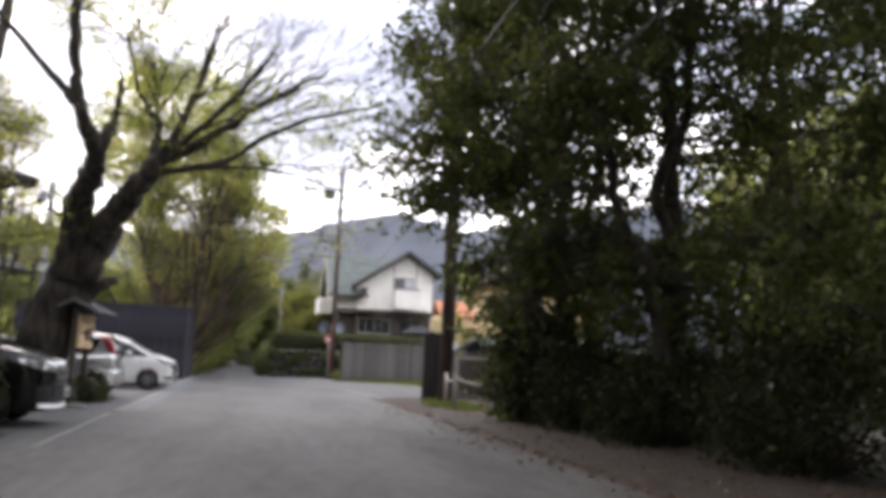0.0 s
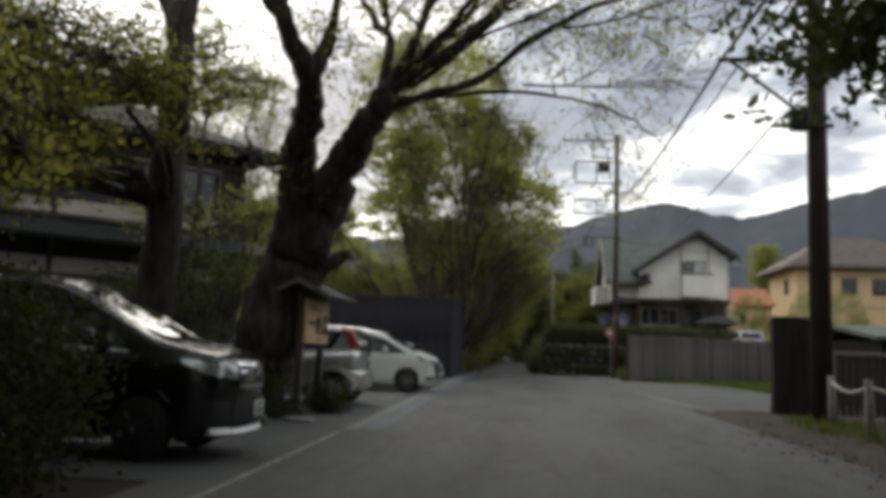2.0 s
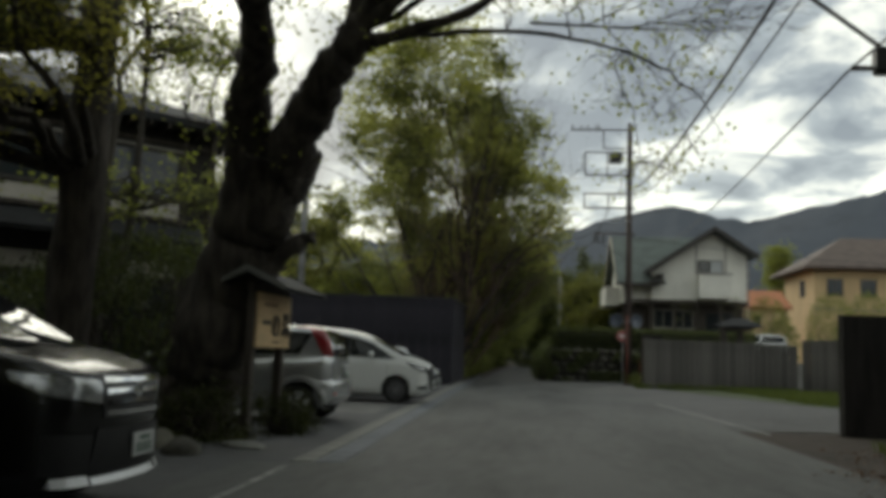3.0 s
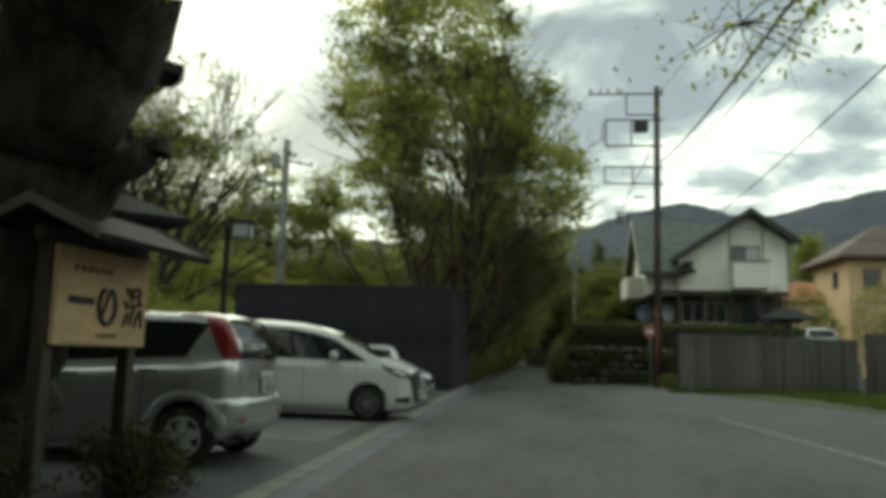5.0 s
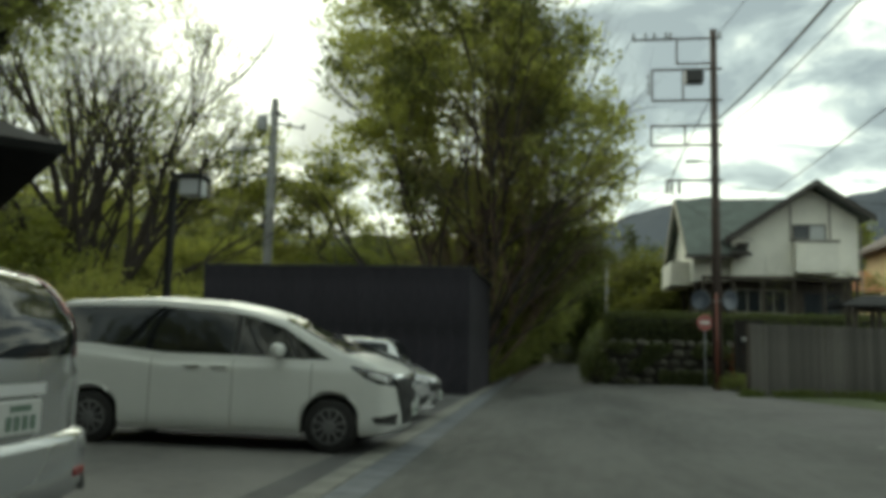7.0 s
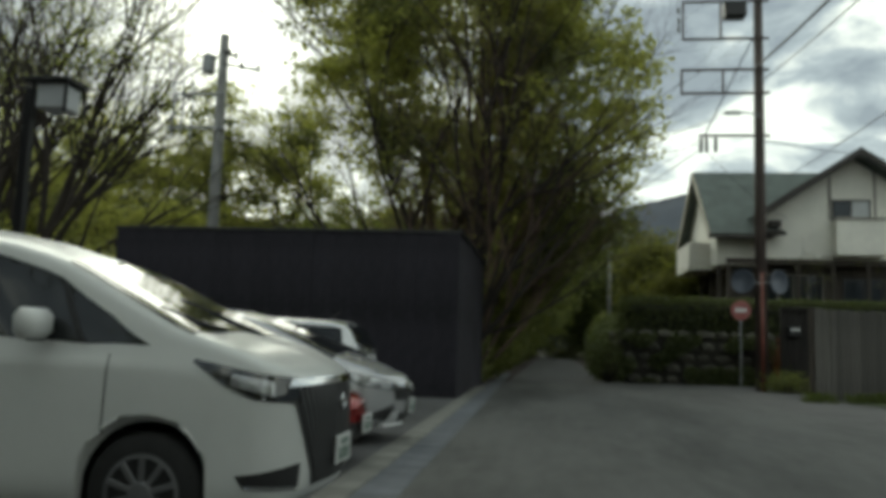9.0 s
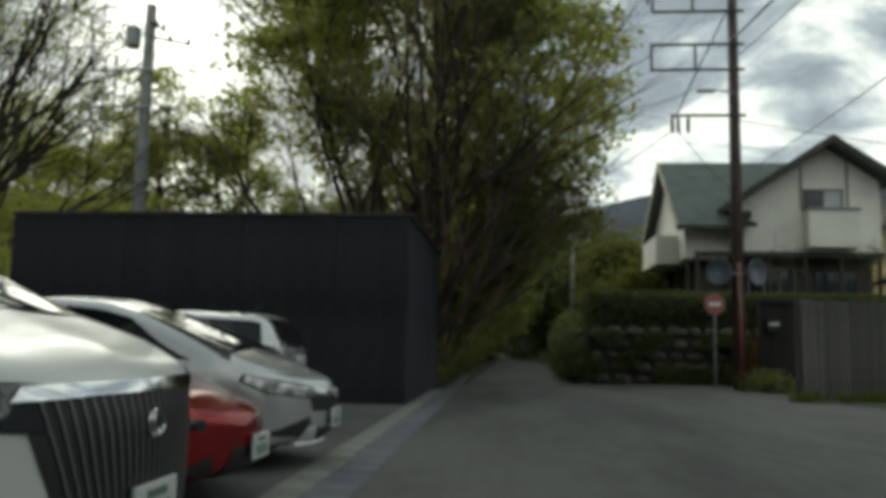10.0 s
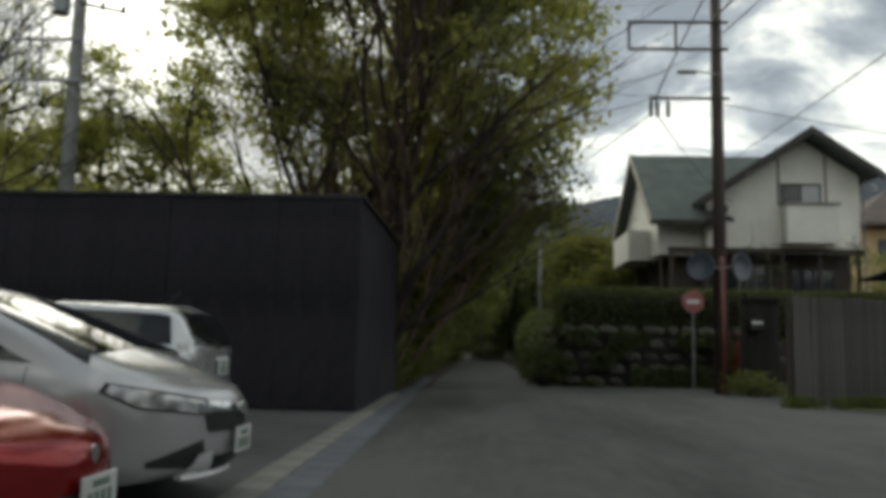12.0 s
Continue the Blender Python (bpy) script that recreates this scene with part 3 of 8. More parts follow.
# ---- edge of the lane: concrete kerb strip and gutter covers ----
def gutter():
    e = thing("kerb_strip", pose(0, 0, 0), "pale concrete kerb strip along the car park", "kerb", kind="structure")
    me = bpy.data.meshes.new("slab")
    bm = bmesh.new()
    box(bm, -0.135, 0.135, -0.295, 0.295, -0.1, 0.016, 0.010)
    bm.to_mesh(me); bm.free(); me.materials.append(M_CONCRETE)
    turn = math.degrees(math.atan(0.0206))

    def seam(y):
        return -1.08 - 0.0206 * (y - 18.0)
    for k in range(49):
        x, y = seam(17.9 + 0.6 * k) - 0.14, 17.9 + 0.6 * k
        shared("slab", me, e, pose(x, y, gz(x, y), 0, -math.degrees(fall_at(y)) if x > -1.5 else 0, turn))
    g = thing("gutter", pose(0, 0, 0), "row of dark concrete gutter covers beside the lane", "gutter", kind="structure")
    me2 = bpy.data.meshes.new("cover")
    bm = bmesh.new()
    box(bm, -0.17, 0.17, -0.245, 0.245, -0.1, 0.008, 0.008)
    bm.to_mesh(me2); bm.free(); me2.materials.append(M_CONCRETE_DK)
    for k in range(80):
        x, y = seam(17.85 + 0.5 * k) + 0.175, 17.85 + 0.5 * k
        shared("cover", me2, g, pose(x, y, gz(x, y), 0, -math.degrees(fall_at(y)), turn))


gutter()


def line_mark(name, x0, y0, x1, y1, w, label):
    d = Vector((x1 - x0, y1 - y0, 0)); n = Vector((-d.y, d.x, 0)).normalized() * w / 2
    vs, fs, steps = [], [], 12
    for i in range(steps + 1):
        p = Vector((x0, y0, 0)) + d * i / steps
        for q in (p - n, p + n):
            vs.append((q.x, q.y, gz(q.x, q.y) + 0.005))
    for i in range(steps):
        fs.append((2 * i, 2 * i + 1, 2 * i + 3, 2 * i + 2))
    return tagged(mesh_of(name, vs, fs, M_LINE), label, "road marking", kind="structure")


line_mark("road_line", -1.18, 10.9, -1.3, 17.3, 0.08, "worn white edge line on the asphalt")
line_mark("road_line", 4.8, 21, 4.5, 30, 0.07, "faint pale edge line of the lane")


# ---- black boundary wall at the end of the car park ----
def black_wall():
    e = thing("wall_black", pose(0, 0, 0), "tall black vertical-board fence wall behind the car park", "wall", kind="structure")
    x0, x1, y, H = -9.75, -1.88, 41.7, 3.52
    bm = bmesh.new()
    box(bm, x0 + 0.02, x1 - 0.02, y + 0.035, y + 0.16, -0.05, H - 0.03)
    box(bm, x1 - 0.16, x1 - 0.035, y + 0.16, y + 6.3, -0.05, H - 0.03)
    part("backing", bm, M_BLACK_PANEL, e)
    me = bpy.data.meshes.new("board")
    bm = bmesh.new()
    box(bm, -0.2285, 0.2285, 0.0, 0.035, 0.03, H - 0.04, 0.003)
    bm.to_mesh(me); bm.free(); me.materials.append(M_BLACK_PANEL)
    rng = random.Random(5)
    n = int((x1 - x0) / 0.45)
    for k in range(n):
        shared("board", me, e, pose(x0 + 0.24 + k * (x1 - x0 - 0.03) / n, y + rng.uniform(-0.004, 0.004), 0, rng.uniform(-0.15, 0.15), 0, 0))
    for k in range(14):
        shared("board", me, e, pose(x1 - 0.035 + rng.uniform(-0.004, 0.004), y + 0.26 + k * 0.461, 0, 0, 0, -90) @ pose(0, -0.035, 0))
    bm = bmesh.new()
    box(bm, x0 - 0.03, x1 + 0.03, y - 0.03, y + 0.2, H - 0.04, H + 0.03, 0.01)
    box(bm, x1 - 0.2, x1 + 0.03, y + 0.2, y + 6.4, H - 0.04, H + 0.03, 0.01)
    part("coping", bm, M_BLACK_METAL, e)


black_wall()


# ---- plank fence across the forecourt ----
def plank_fence():
    e = thing("fence", pose(0, 0, 0), "weathered grey vertical-plank fence", "fence", kind="structure")
    rng = random.Random(8)
    me = bpy.data.meshes.new("plank")
    bm = bmesh.new()
    box(bm, -0.068, 0.068, -0.011, 0.011, 0.04, 1.86, 0.004)
    bm.to_mesh(me); bm.free(); me.materials.append(M_GREY_PLANK)
    for (xa, ya), (xb, yb), h in (((6.15, 44.6), (13.4, 47.6), 1.19), ((13.45, 47.0), (16.8, 38.2), 1.31)):
        d = Vector((xb - xa, yb - ya, 0))
        n = int(d.length / 0.142)
        a = math.degrees(math.atan2(d.y, d.x))
        for k in range(n):
            p = Vector((xa, ya, 0)) + d * (k + 0.5) / n
            shared("plank", me, e, pose(p.x, p.y, gz(p.x, p.y) - 0.1, rng.uniform(-0.5, 0.5), 0, a) @ Matrix.Diagonal((1, 1, h * rng.uniform(0.992, 1.008), 1)))
        bm = bmesh.new()
        for z in (0.45 * h, 1.5 * h):
            box(bm, 0, d.length, 0.014, 0.06, z - 0.045, z + 0.045, 0.006, pose(xa, ya, gz(xa, ya) - 0.05, 0, 0, a))
        part("rail", bm, M_GREY_PLANK, e)
        for k in range(int(d.length / 1.8) + 1):
            p = Vector((xa, ya, 0)) + d * min(1.0, k * 1.8 / d.length)
            bm = bmesh.new()
            box(bm, -0.05, 0.05, 0.06, 0.16, -0.1, 1.86 * h, 0.008, pose(p.x, p.y, gz(p.x, p.y) - 0.1, 0, 0, a))
            part("post", bm, M_DARK_TIMBER, e)


plank_fence()


# ---- stone wall and hedge at the corner ----
def stone_wall():
    e = thing("wall_stone", pose(-0.1, 1.55, 0), "low retaining wall of dark rough stones", "stone wall", kind="structure")
    rng = random.Random(12)
    bm = bmesh.new()
    box(bm, 2.5, 8.3, 50.15, 51.4, -0.1, 1.5)
    box(bm, 2.5, 3.7, 51.4, 58, -0.1, 1.4)
    part("earth_core", bm, M_MORTAR, e)
    kinds = []
    for k in range(5):
        bm = bmesh.new()
        bmesh.ops.create_icosphere(bm, subdivisions=1, radius=0.5)
        for v in bm.verts:
            v.co *= 1 + 0.22 * noise.noise(v.co * 2.3 + Vector((k * 7, 0, 0)))
            v.co.y *= 0.75
        me = bpy.data.meshes.new("stone")
        bm.to_mesh(me); bm.free(); me.materials.append(M_STONE)
        kinds.append(me)
    z = 0.04
    while z < 1.5:
        h = rng.uniform(0.3, 0.4)
        x = 2.45
        while x < 8.2:
            w = rng.uniform(0.35, 0.75)
            shared("stone", rng.choice(kinds), e, pose(x + w / 2, 50.2 + rng.uniform(-0.05, 0.05), z + h / 2, rng.uniform(-12, 12), rng.uniform(-15, 15), rng.uniform(-8, 8)) @ Matrix.Diagonal((w * 1.05, 0.6, h * 1.1, 1)))
            x += w
        y = 50.5
        while y < 56:
            w = rng.uniform(0.4, 0.75)
            shared("stone", rng.choice(kinds), e, pose(2.52 + rng.uniform(-0.05, 0.05), y + w / 2, z + h / 2, rng.uniform(-12, 12), rng.uniform(-15, 15), 90) @ Matrix.Diagonal((w * 1.05, 0.6, h * 1.1, 1)))
            y += w
        z += h


stone_wall()


def ivy():
    rng = np.random.RandomState(77)
    n = 13000
    x = rng.uniform(2.2, 8.2, n)
    z = rng.uniform(0.12, 1.65, n)
    keep = np.array([noise.noise(Vector((a * 1.1, b * 1.6, 0))) > -0.02 for a, b in zip(x, z)])
    c = np.stack([x, 51.42 - abs(rng.normal(0, 0.10, n)), z], 1)[keep]
    e = thing("ivy", pose(0, 0, 0), "dark creeping plants over the stone wall", "plants")
    leaves("leaves", c, 0.10, L_HEDGE, e, rng)


ivy()
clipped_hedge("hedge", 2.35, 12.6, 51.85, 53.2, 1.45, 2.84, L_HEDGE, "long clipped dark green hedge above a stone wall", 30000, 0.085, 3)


# ---- the white house ----
def slab_roof(name, corners, thick, material, parent, label=""):
    """A roof plane: four corners of its top, given a thickness downwards."""
    c = [Vector(p) for p in corners]
    nrm = (c[1] - c[0]).cross(c[3] - c[0]).normalized()
    if nrm.z < 0:
        nrm = -nrm
    vs = c + [p - nrm * thick for p in c]
    fs = [(0, 1, 2, 3), (7, 6, 5, 4), (0, 4, 5, 1), (1, 5, 6, 2), (2, 6, 7, 3), (3, 7, 4, 0)]
    return mesh_of(name, vs, fs, material, parent, label)


def window_unit(parent, x0, x1, y, z0, z1, bars=1, frame_mat=None, blind=False, name="window"):
    """A window in a wall facing -y: frame, sill, panes."""
    fm = frame_mat or M_ROOF_EDGE
    bm = bmesh.new()
    t = 0.055
    box(bm, x0, x1, y - 0.05, y + 0.06, z1 - t, z1, 0.006)
    box(bm, x0, x1, y - 0.05, y + 0.06, z0, z0 + t, 0.006)
    box(bm, x0, x0 + t, y - 0.05, y + 0.06, z0 + t, z1 - t, 0.006)
    box(bm, x1 - t, x1, y - 0.05, y + 0.06, z0 + t, z1 - t, 0.006)
    for k in range(bars):
        xm = x0 + (x1 - x0) * (k + 1) / (bars + 1)
        box(bm, xm - t / 2, xm + t / 2, y - 0.035, y + 0.04, z0 + t, z1 - t, 0.004)
    w = part(name, bm, fm, parent)
    for k in range(bars + 1):
        a = x0 + (x1 - x0) * k / (bars + 1) + t * 0.6
        b = x0 + (x1 - x0) * (k + 1) / (bars + 1) - t * 0.6
        bm = bmesh.new()
        box(bm, a, b, y - 0.012, y - 0.002, z0 + t * 0.8, z1 - t * 0.8)
        part("pane", bm, M_BLIND if blind and k == bars else M_WINDOW, w, "glass with a pale curtain behind" if blind and k == bars else "")
    bm = bmesh.new()
    box(bm, x0 - 0.06, x1 + 0.06, y - 0.11, y - 0.052, z0 - 0.05, z0 + 0.005, 0.006)
    part("sill", bm, fm, w)
    return w


def white_house():
    e = thing("house", pose(-0.22, 0.33, -0.03) @ Matrix.Diagonal((1.035, 1.035, 1.035, 1)), "white two-storey house with grey-green gabled roof", "house")
    # cross wing with the front gable
    ax, az, s = 11.83, 9.0, 0.67
    yf, yb = 56.5, 66.0
    xl, xr = 8.35, 13.75

    def roof_z(x):
        return az - s * abs(x - ax)
    bm = bmesh.new()
    prism(bm, [(xl, 4.84), (xr, 4.84), (xr, roof_z(xr) - 0.22), (ax, az - 0.22), (xl, roof_z(xl) - 0.22)], yf, yb, "y")
    part("wall", bm, M_WHITE_WALL, e, "white rendered upper storey")
    bm = bmesh.new()
    prism(bm, [(xl, 0.0), (xr, 0.0), (xr, 4.82), (xl, 4.82)], yf + 0.9, yb, "y")
    part("wall", bm, M_DARK_TIMBER, e, "dark recessed ground storey")
    # main block to the left, ridge along x
    bm = bmesh.new()
    prism(bm, [(57.0, 4.6), (63.6, 4.6), (63.6, 6.3), (60.0, 8.72), (57.0, 6.3)], 6.72, 8.33, "x")
    part("wall", bm, M_WHITE_WALL, e, "white rendered gable wall")
    bm = bmesh.new()
    box(bm, 7.3, 8.33, 57.6, 63.4, 0.0, 4.58)
    part("wall", bm, M_DARK_TIMBER, e, "dark recessed ground storey")
    for yp in (57.1, 59.0, 61.0, 63.3):
        bm = bmesh.new()
        box(bm, 6.78, 6.9, yp - 0.06, yp + 0.06, 0.0, 4.58, 0.008)
        part("post", bm, M_DARK_TIMBER, e)
    slab_roof("roof", [(6.3, 56.0, 5.75), (8.7, 56.0, 5.75), (11.6, 60.0, 9.0), (6.3, 60.0, 9.0)], 0.16, M_ROOF, e, "grey-green shingle roof slope")
    slab_roof("roof", [(6.3, 60.0, 9.0), (11.6, 60.0, 9.0), (11.6, 64.5, 6.0), (6.3, 64.5, 6.0)], 0.16, M_ROOF, e)
    # gable roof, with deep overhang
    y0 = 55.7
    xe, xw = 14.25, 7.9
    slab_roof("roof", [(ax, y0, az + 0.08), (xe, y0, roof_z(xe) + 0.08), (xe, yb, roof_z(xe) + 0.08), (ax, yb, az + 0.08)], 0.16, M_ROOF, e)
    slab_roof("roof", [(xw, y0, roof_z(xw) + 0.08), (ax, y0, az + 0.08), (ax, 62, az + 0.08), (xw, 62, roof_z(xw) + 0.08)], 0.16, M_ROOF, e)
    for xa, xb in ((ax, xe), (xw, ax)):
        bm = bmesh.new()
        za, zb = roof_z(xa) + 0.10, roof_z(xb) + 0.10
        prism(bm, [(xa, za), (xb, zb), (xb, zb - 0.30), (xa, za - 0.30)], y0 - 0.05, y0 - 0.003, "y")
        part("bargeboard", bm, M_ROOF_EDGE, e, "dark bargeboard")
    bm = bmesh.new()
    box(bm, 6.25, 8.6, 55.9, 56.0, 5.55, 5.72, 0.01)
    part("gutter", bm, M_ROOF_EDGE, e)
    # left gable end: bargeboards and balcony
    for ya, za, yb2, zb in ((56.0, 5.75, 60.0, 9.0), (60.0, 9.0, 64.5, 6.0)):
        bm = bmesh.new()
        prism(bm, [(ya, za + 0.02), (yb2, zb + 0.02), (yb2, zb - 0.24), (ya, za - 0.24)], 6.24, 6.297, "x")
        part("bargeboard", bm, mat("pale_bargeboard", (0.42, 0.38, 0.30), 0.8, 0.2, 3.0), e, "pale bargeboard")
    bm = bmesh.new()
    box(bm, 5.85, 6.98, 58.2, 61.6, 4.5, 4.62, 0.01)
    for args in ((5.85, 5.95, 58.2, 61.6), (5.95, 6.98, 58.2, 58.3)):
        box(bm, *args, 4.62, 5.65, 0.01)
    part("balcony", bm, M_WHITE_WALL, e, "white solid balcony")
    # upper bay with the window; box balcony below it
    bm = bmesh.new()
    box(bm, 10.95, 12.75, yf - 0.62, yf - 0.003, 4.95, 6.36, 0.012)
    part("balcony", bm, M_WHITE_WALL, e, "white box balcony under the window")
    bm = bmesh.new()
    box(bm, 10.9, 12.8, yf - 0.68, yf - 0.623, 6.30, 6.40, 0.008)
    part("handrail", bm, M_POST_PALE, e)
    for xa in (10.86, 12.52):
        bm = bmesh.new()
        box(bm, xa, xa + 0.08, yf - 0.06, yf - 0.003, 6.4, roof_z(xa) - 0.25, 0.006)
        part("trim", bm, M_POST_PALE, e)
    window_unit(e, 10.98, 12.40, yf, 6.42, 7.18, 1, blind=True)
    # small shed roof and vent left of the gable
    slab_roof("porch_roof", [(8.2, 55.6, 5.75), (9.05, 55.6, 5.75), (9.05, 56.45, 6.0), (8.2, 56.45, 6.0)], 0.12, M_ROOF_EDGE, e)
    bm = bmesh.new()
    box(bm, 8.55, 9.0, 56.1, 56.48, 6.05, 6.3, 0.02)
    part("vent_box", bm, M_ROOF_EDGE, e)
    # beam between the storeys, posts and glazed porch below
    bm = bmesh.new()
    box(bm, 7.0, xr + 0.05, yf - 0.05, yf + 0.1, 4.62, 4.83, 0.01)
    part("beam", bm, M_DARK_TIMBER, e)
    for xp in (7.1, 8.4, 9.7, 11.0, 12.3, 13.65):
        bm = bmesh.new()
        box(bm, xp - 0.06, xp + 0.06, yf, yf + 0.12, 0.0, 4.6, 0.008)
        part("post", bm, M_DARK_TIMBER, e)
    window_unit(e, 8.6, 10.9, yf + 0.9, 3.2, 4.3, 3, M_POST_PALE)
    window_unit(e, 11.6, 13.2, yf + 0.9, 3.0, 4.2, 1, M_ROOF_EDGE)
    bm = bmesh.new()
    tube(bm, [(13.82, 56.4, 0.0), (13.82, 56.4, 7.2)], 0.04, 8)
    part("downpipe", bm, M_POST_PALE, e)
    bm = bmesh.new()
    lathe(bm, [(0.02, 0), (0.11, 0.05), (0.12, 0.06), (0.0, 0.03)], "y", 14, (14.1, 56.1, 7.0))
    part("dish", bm, M_BLIND, e, "small satellite dish")


white_house()


def tan_house():
    e = thing("house", pose(27.5, 88.2, 2.0) @ Matrix.Diagonal((1.3, 1.3, 1.3, 1)), "cream two-storey house with hipped brown roof", "house")
    bm = bmesh.new()
    box(bm, 0, 10, 0, 7, -1.7, 6.7)
    part("wall", bm, M_TAN_WALL, e)
    vs = [(-0.9, -0.9, 6.65), (10.9, -0.9, 6.65), (10.9, 7.9, 6.65), (-0.9, 7.9, 6.65), (3.2, 3.5, 9.3), (6.8, 3.5, 9.3)]
    vs += [(x, y, z - 0.2) for x, y, z in vs[:4]]
    fs = [(0, 1, 5, 4), (1, 2, 5), (2, 3, 4, 5), (3, 0, 4), (0, 6, 7, 1), (1, 7, 8, 2), (2, 8, 9, 3), (3, 9, 6, 0), (9, 8, 7, 6)]
    mesh_of("roof", vs, fs, M_ROOF_BROWN, e)
    for x in (0.9, 3.2, 5.4, 7.6):
        window_unit(e, x, x + 1.1, -0.003, 4.6, 5.8, 1)
    bm = bmesh.new()
    box(bm, -0.05, 10.05, -0.06, -0.004, 3.5, 3.62)
    part("trim", bm, M_POST_PALE, e)
    bm = bmesh.new()
    box(bm, -0.045, -0.003, 2.0, 3.0, 4.6, 5.8)
    part("window", bm, M_WINDOW, e)


tan_house()


def orange_house():
    e = thing("house", pose(20.7, 85.0, 1.2) @ Matrix.Diagonal((0.5, 1, 1, 1)), "distant house with an orange roof", "house")
    bm = bmesh.new()
    box(bm, 0, 7, 0, 6, -1.5, 5.3)
    part("wall", bm, M_TAN_WALL, e)
    slab_roof("roof", [(-0.5, -0.6, 5.2), (7.5, -0.6, 5.2), (7.5, 3, 7.0), (-0.5, 3, 7.0)], 0.15, M_ROOF_ORANGE, e)
    slab_roof("roof", [(-0.5, 3, 7.0), (7.5, 3, 7.0), (7.5, 6.6, 5.2), (-0.5, 6.6, 5.2)], 0.15, M_ROOF_ORANGE, e)
    window_unit(e, 1.0, 2.2, -0.003, 3.4, 4.5, 1)


orange_house()


def gate_shelter():
    e = thing("gate_shelter", pose(10.97, 49.0, 0.5) @ Matrix.Diagonal((0.77, 0.77, 1, 1)), "small dark-roofed wooden gate shelter behind the fence", "gate")
    for x in (-0.7, 0.3):
        for y in (-0.4, 0.4):
            bm = bmesh.new()
            box(bm, x - 0.08, x + 0.08, y - 0.08, y + 0.08, -0.5, 2.58, 0.01)
            part("post", bm, M_DARK_TIMBER, e)
    bm = bmesh.new()
    box(bm, -1.0, 1.0, -0.06, 0.06, 2.35, 2.5, 0.01)
    part("beam", bm, M_DARK_TIMBER, e)
    slab_roof("roof", [(-1.5, -1.1, 2.55), (1.5, -1.1, 2.55), (0.7, 0, 2.96), (-0.1, 0, 2.96)], 0.06, M_ROOF_DARK, e)
    slab_roof("roof", [(-0.1, 0, 2.96), (0.7, 0, 2.96), (1.5, 1.1, 2.55), (-1.5, 1.1, 2.55)], 0.06, M_ROOF_DARK, e)


gate_shelter()


# ---- poles and cables ----
def insulator(bm, x, y, z, h=0.22):
    lathe(bm, [(0.018, 0), (0.05, 0.03), (0.03, 0.06), (0.055, 0.09), (0.03, 0.12), (0.05, 0.15), (0.018, h)], "z", 8, (x, y, z))


def corner_pole():
    e = thing("utility_pole", pose(5.89, 48.47, 0.35) @ Matrix.Diagonal((1.035, 1.035, 1.035, 1)), "dark brown steel utility pole with stacked crossarms", "utility pole", "utility poles")
    bm = bmesh.new()
    tube(bm, [(0, 0, -0.5), (0, 0, 6), (0.0, 0, 12.1)], [0.17, 0.145, 0.115], 14)
    part("pole", bm, M_BROWN_POLE, e, "", True)
    for name, z, x0 in (("crossarm", 11.75, -2.75), ("crossarm", 10.65, -2.1), ("crossarm", 9.55, -2.1), ("crossarm", 8.65, -2.15), ("crossarm", 7.97, -2.15), ("crossarm", 6.75, -1.65)):
        bm = bmesh.new()
        box(bm, x0, 0.25, -0.17, -0.12, z - 0.035, z + 0.035, 0.006)
        part(name, bm, M_BROWN_POLE, e)
    for x, z0, z1 in ((-2.08, 9.55, 10.65), (-1.05, 9.55, 10.65), (-1.25, 10.85, 11.75), (-2.12, 7.97, 8.65), (-1.0, 7.97, 8.65)):
        bm = bmesh.new()
        box(bm, x - 0.03, x + 0.03, -0.18, -0.13, z0, z1, 0.005)
        part("strut", bm, M_BROWN_POLE, e)
    bm = bmesh.new()
    box(bm, -1.25, -0.05, -0.18, -0.13, 10.82, 10.88, 0.005)
    part("strut", bm, M_BROWN_POLE, e)
    for x in (-2.7, -2.3, -2.0, -1.6, -1.45, 0.2):
        bm = bmesh.new()
        insulator(bm, x, -0.145, 11.79)
        part("insulator", bm, M_GREY_POLE, e, "", True)
    for z in (9.75, 10.0, 10.3):
        bm = bmesh.new()
        insulator(bm, -2.2, -0.145, z)
        part("insulator", bm, M_GREY_POLE, e, "", True)
    bm = bmesh.new()
    box(bm, -0.98, -0.38, -0.42, 0.02, 10.12, 10.6, 0.04)
    part("switch_box", bm, M_BLACK_METAL, e, "dark switch box")
    bm = bmesh.new()
    tube(bm, [(0, -0.12, 7.35), (-0.45, -0.14, 7.42), (-0.6, -0.14, 7.42)], 0.022, 8)
    arm = part("lamp_arm", bm, M_STEEL, e)
    bm = bmesh.new()
    box(bm, -0.98, -0.5, -0.22, -0.06, 7.36, 7.45, 0.03)
    part("lamp_head", bm, M_BLIND, arm, "pale street-lamp head")
    for x in (-1.6, -1.45, -1.2):
        bm = bmesh.new()
        lathe(bm, [(0.03, -0.42), (0.05, -0.36), (0.05, -0.06), (0.02, 0)], "z", 8, (x, -0.145, 6.70))
        part("cable_clamp", bm, M_BLACK_METAL, e)


corner_pole()


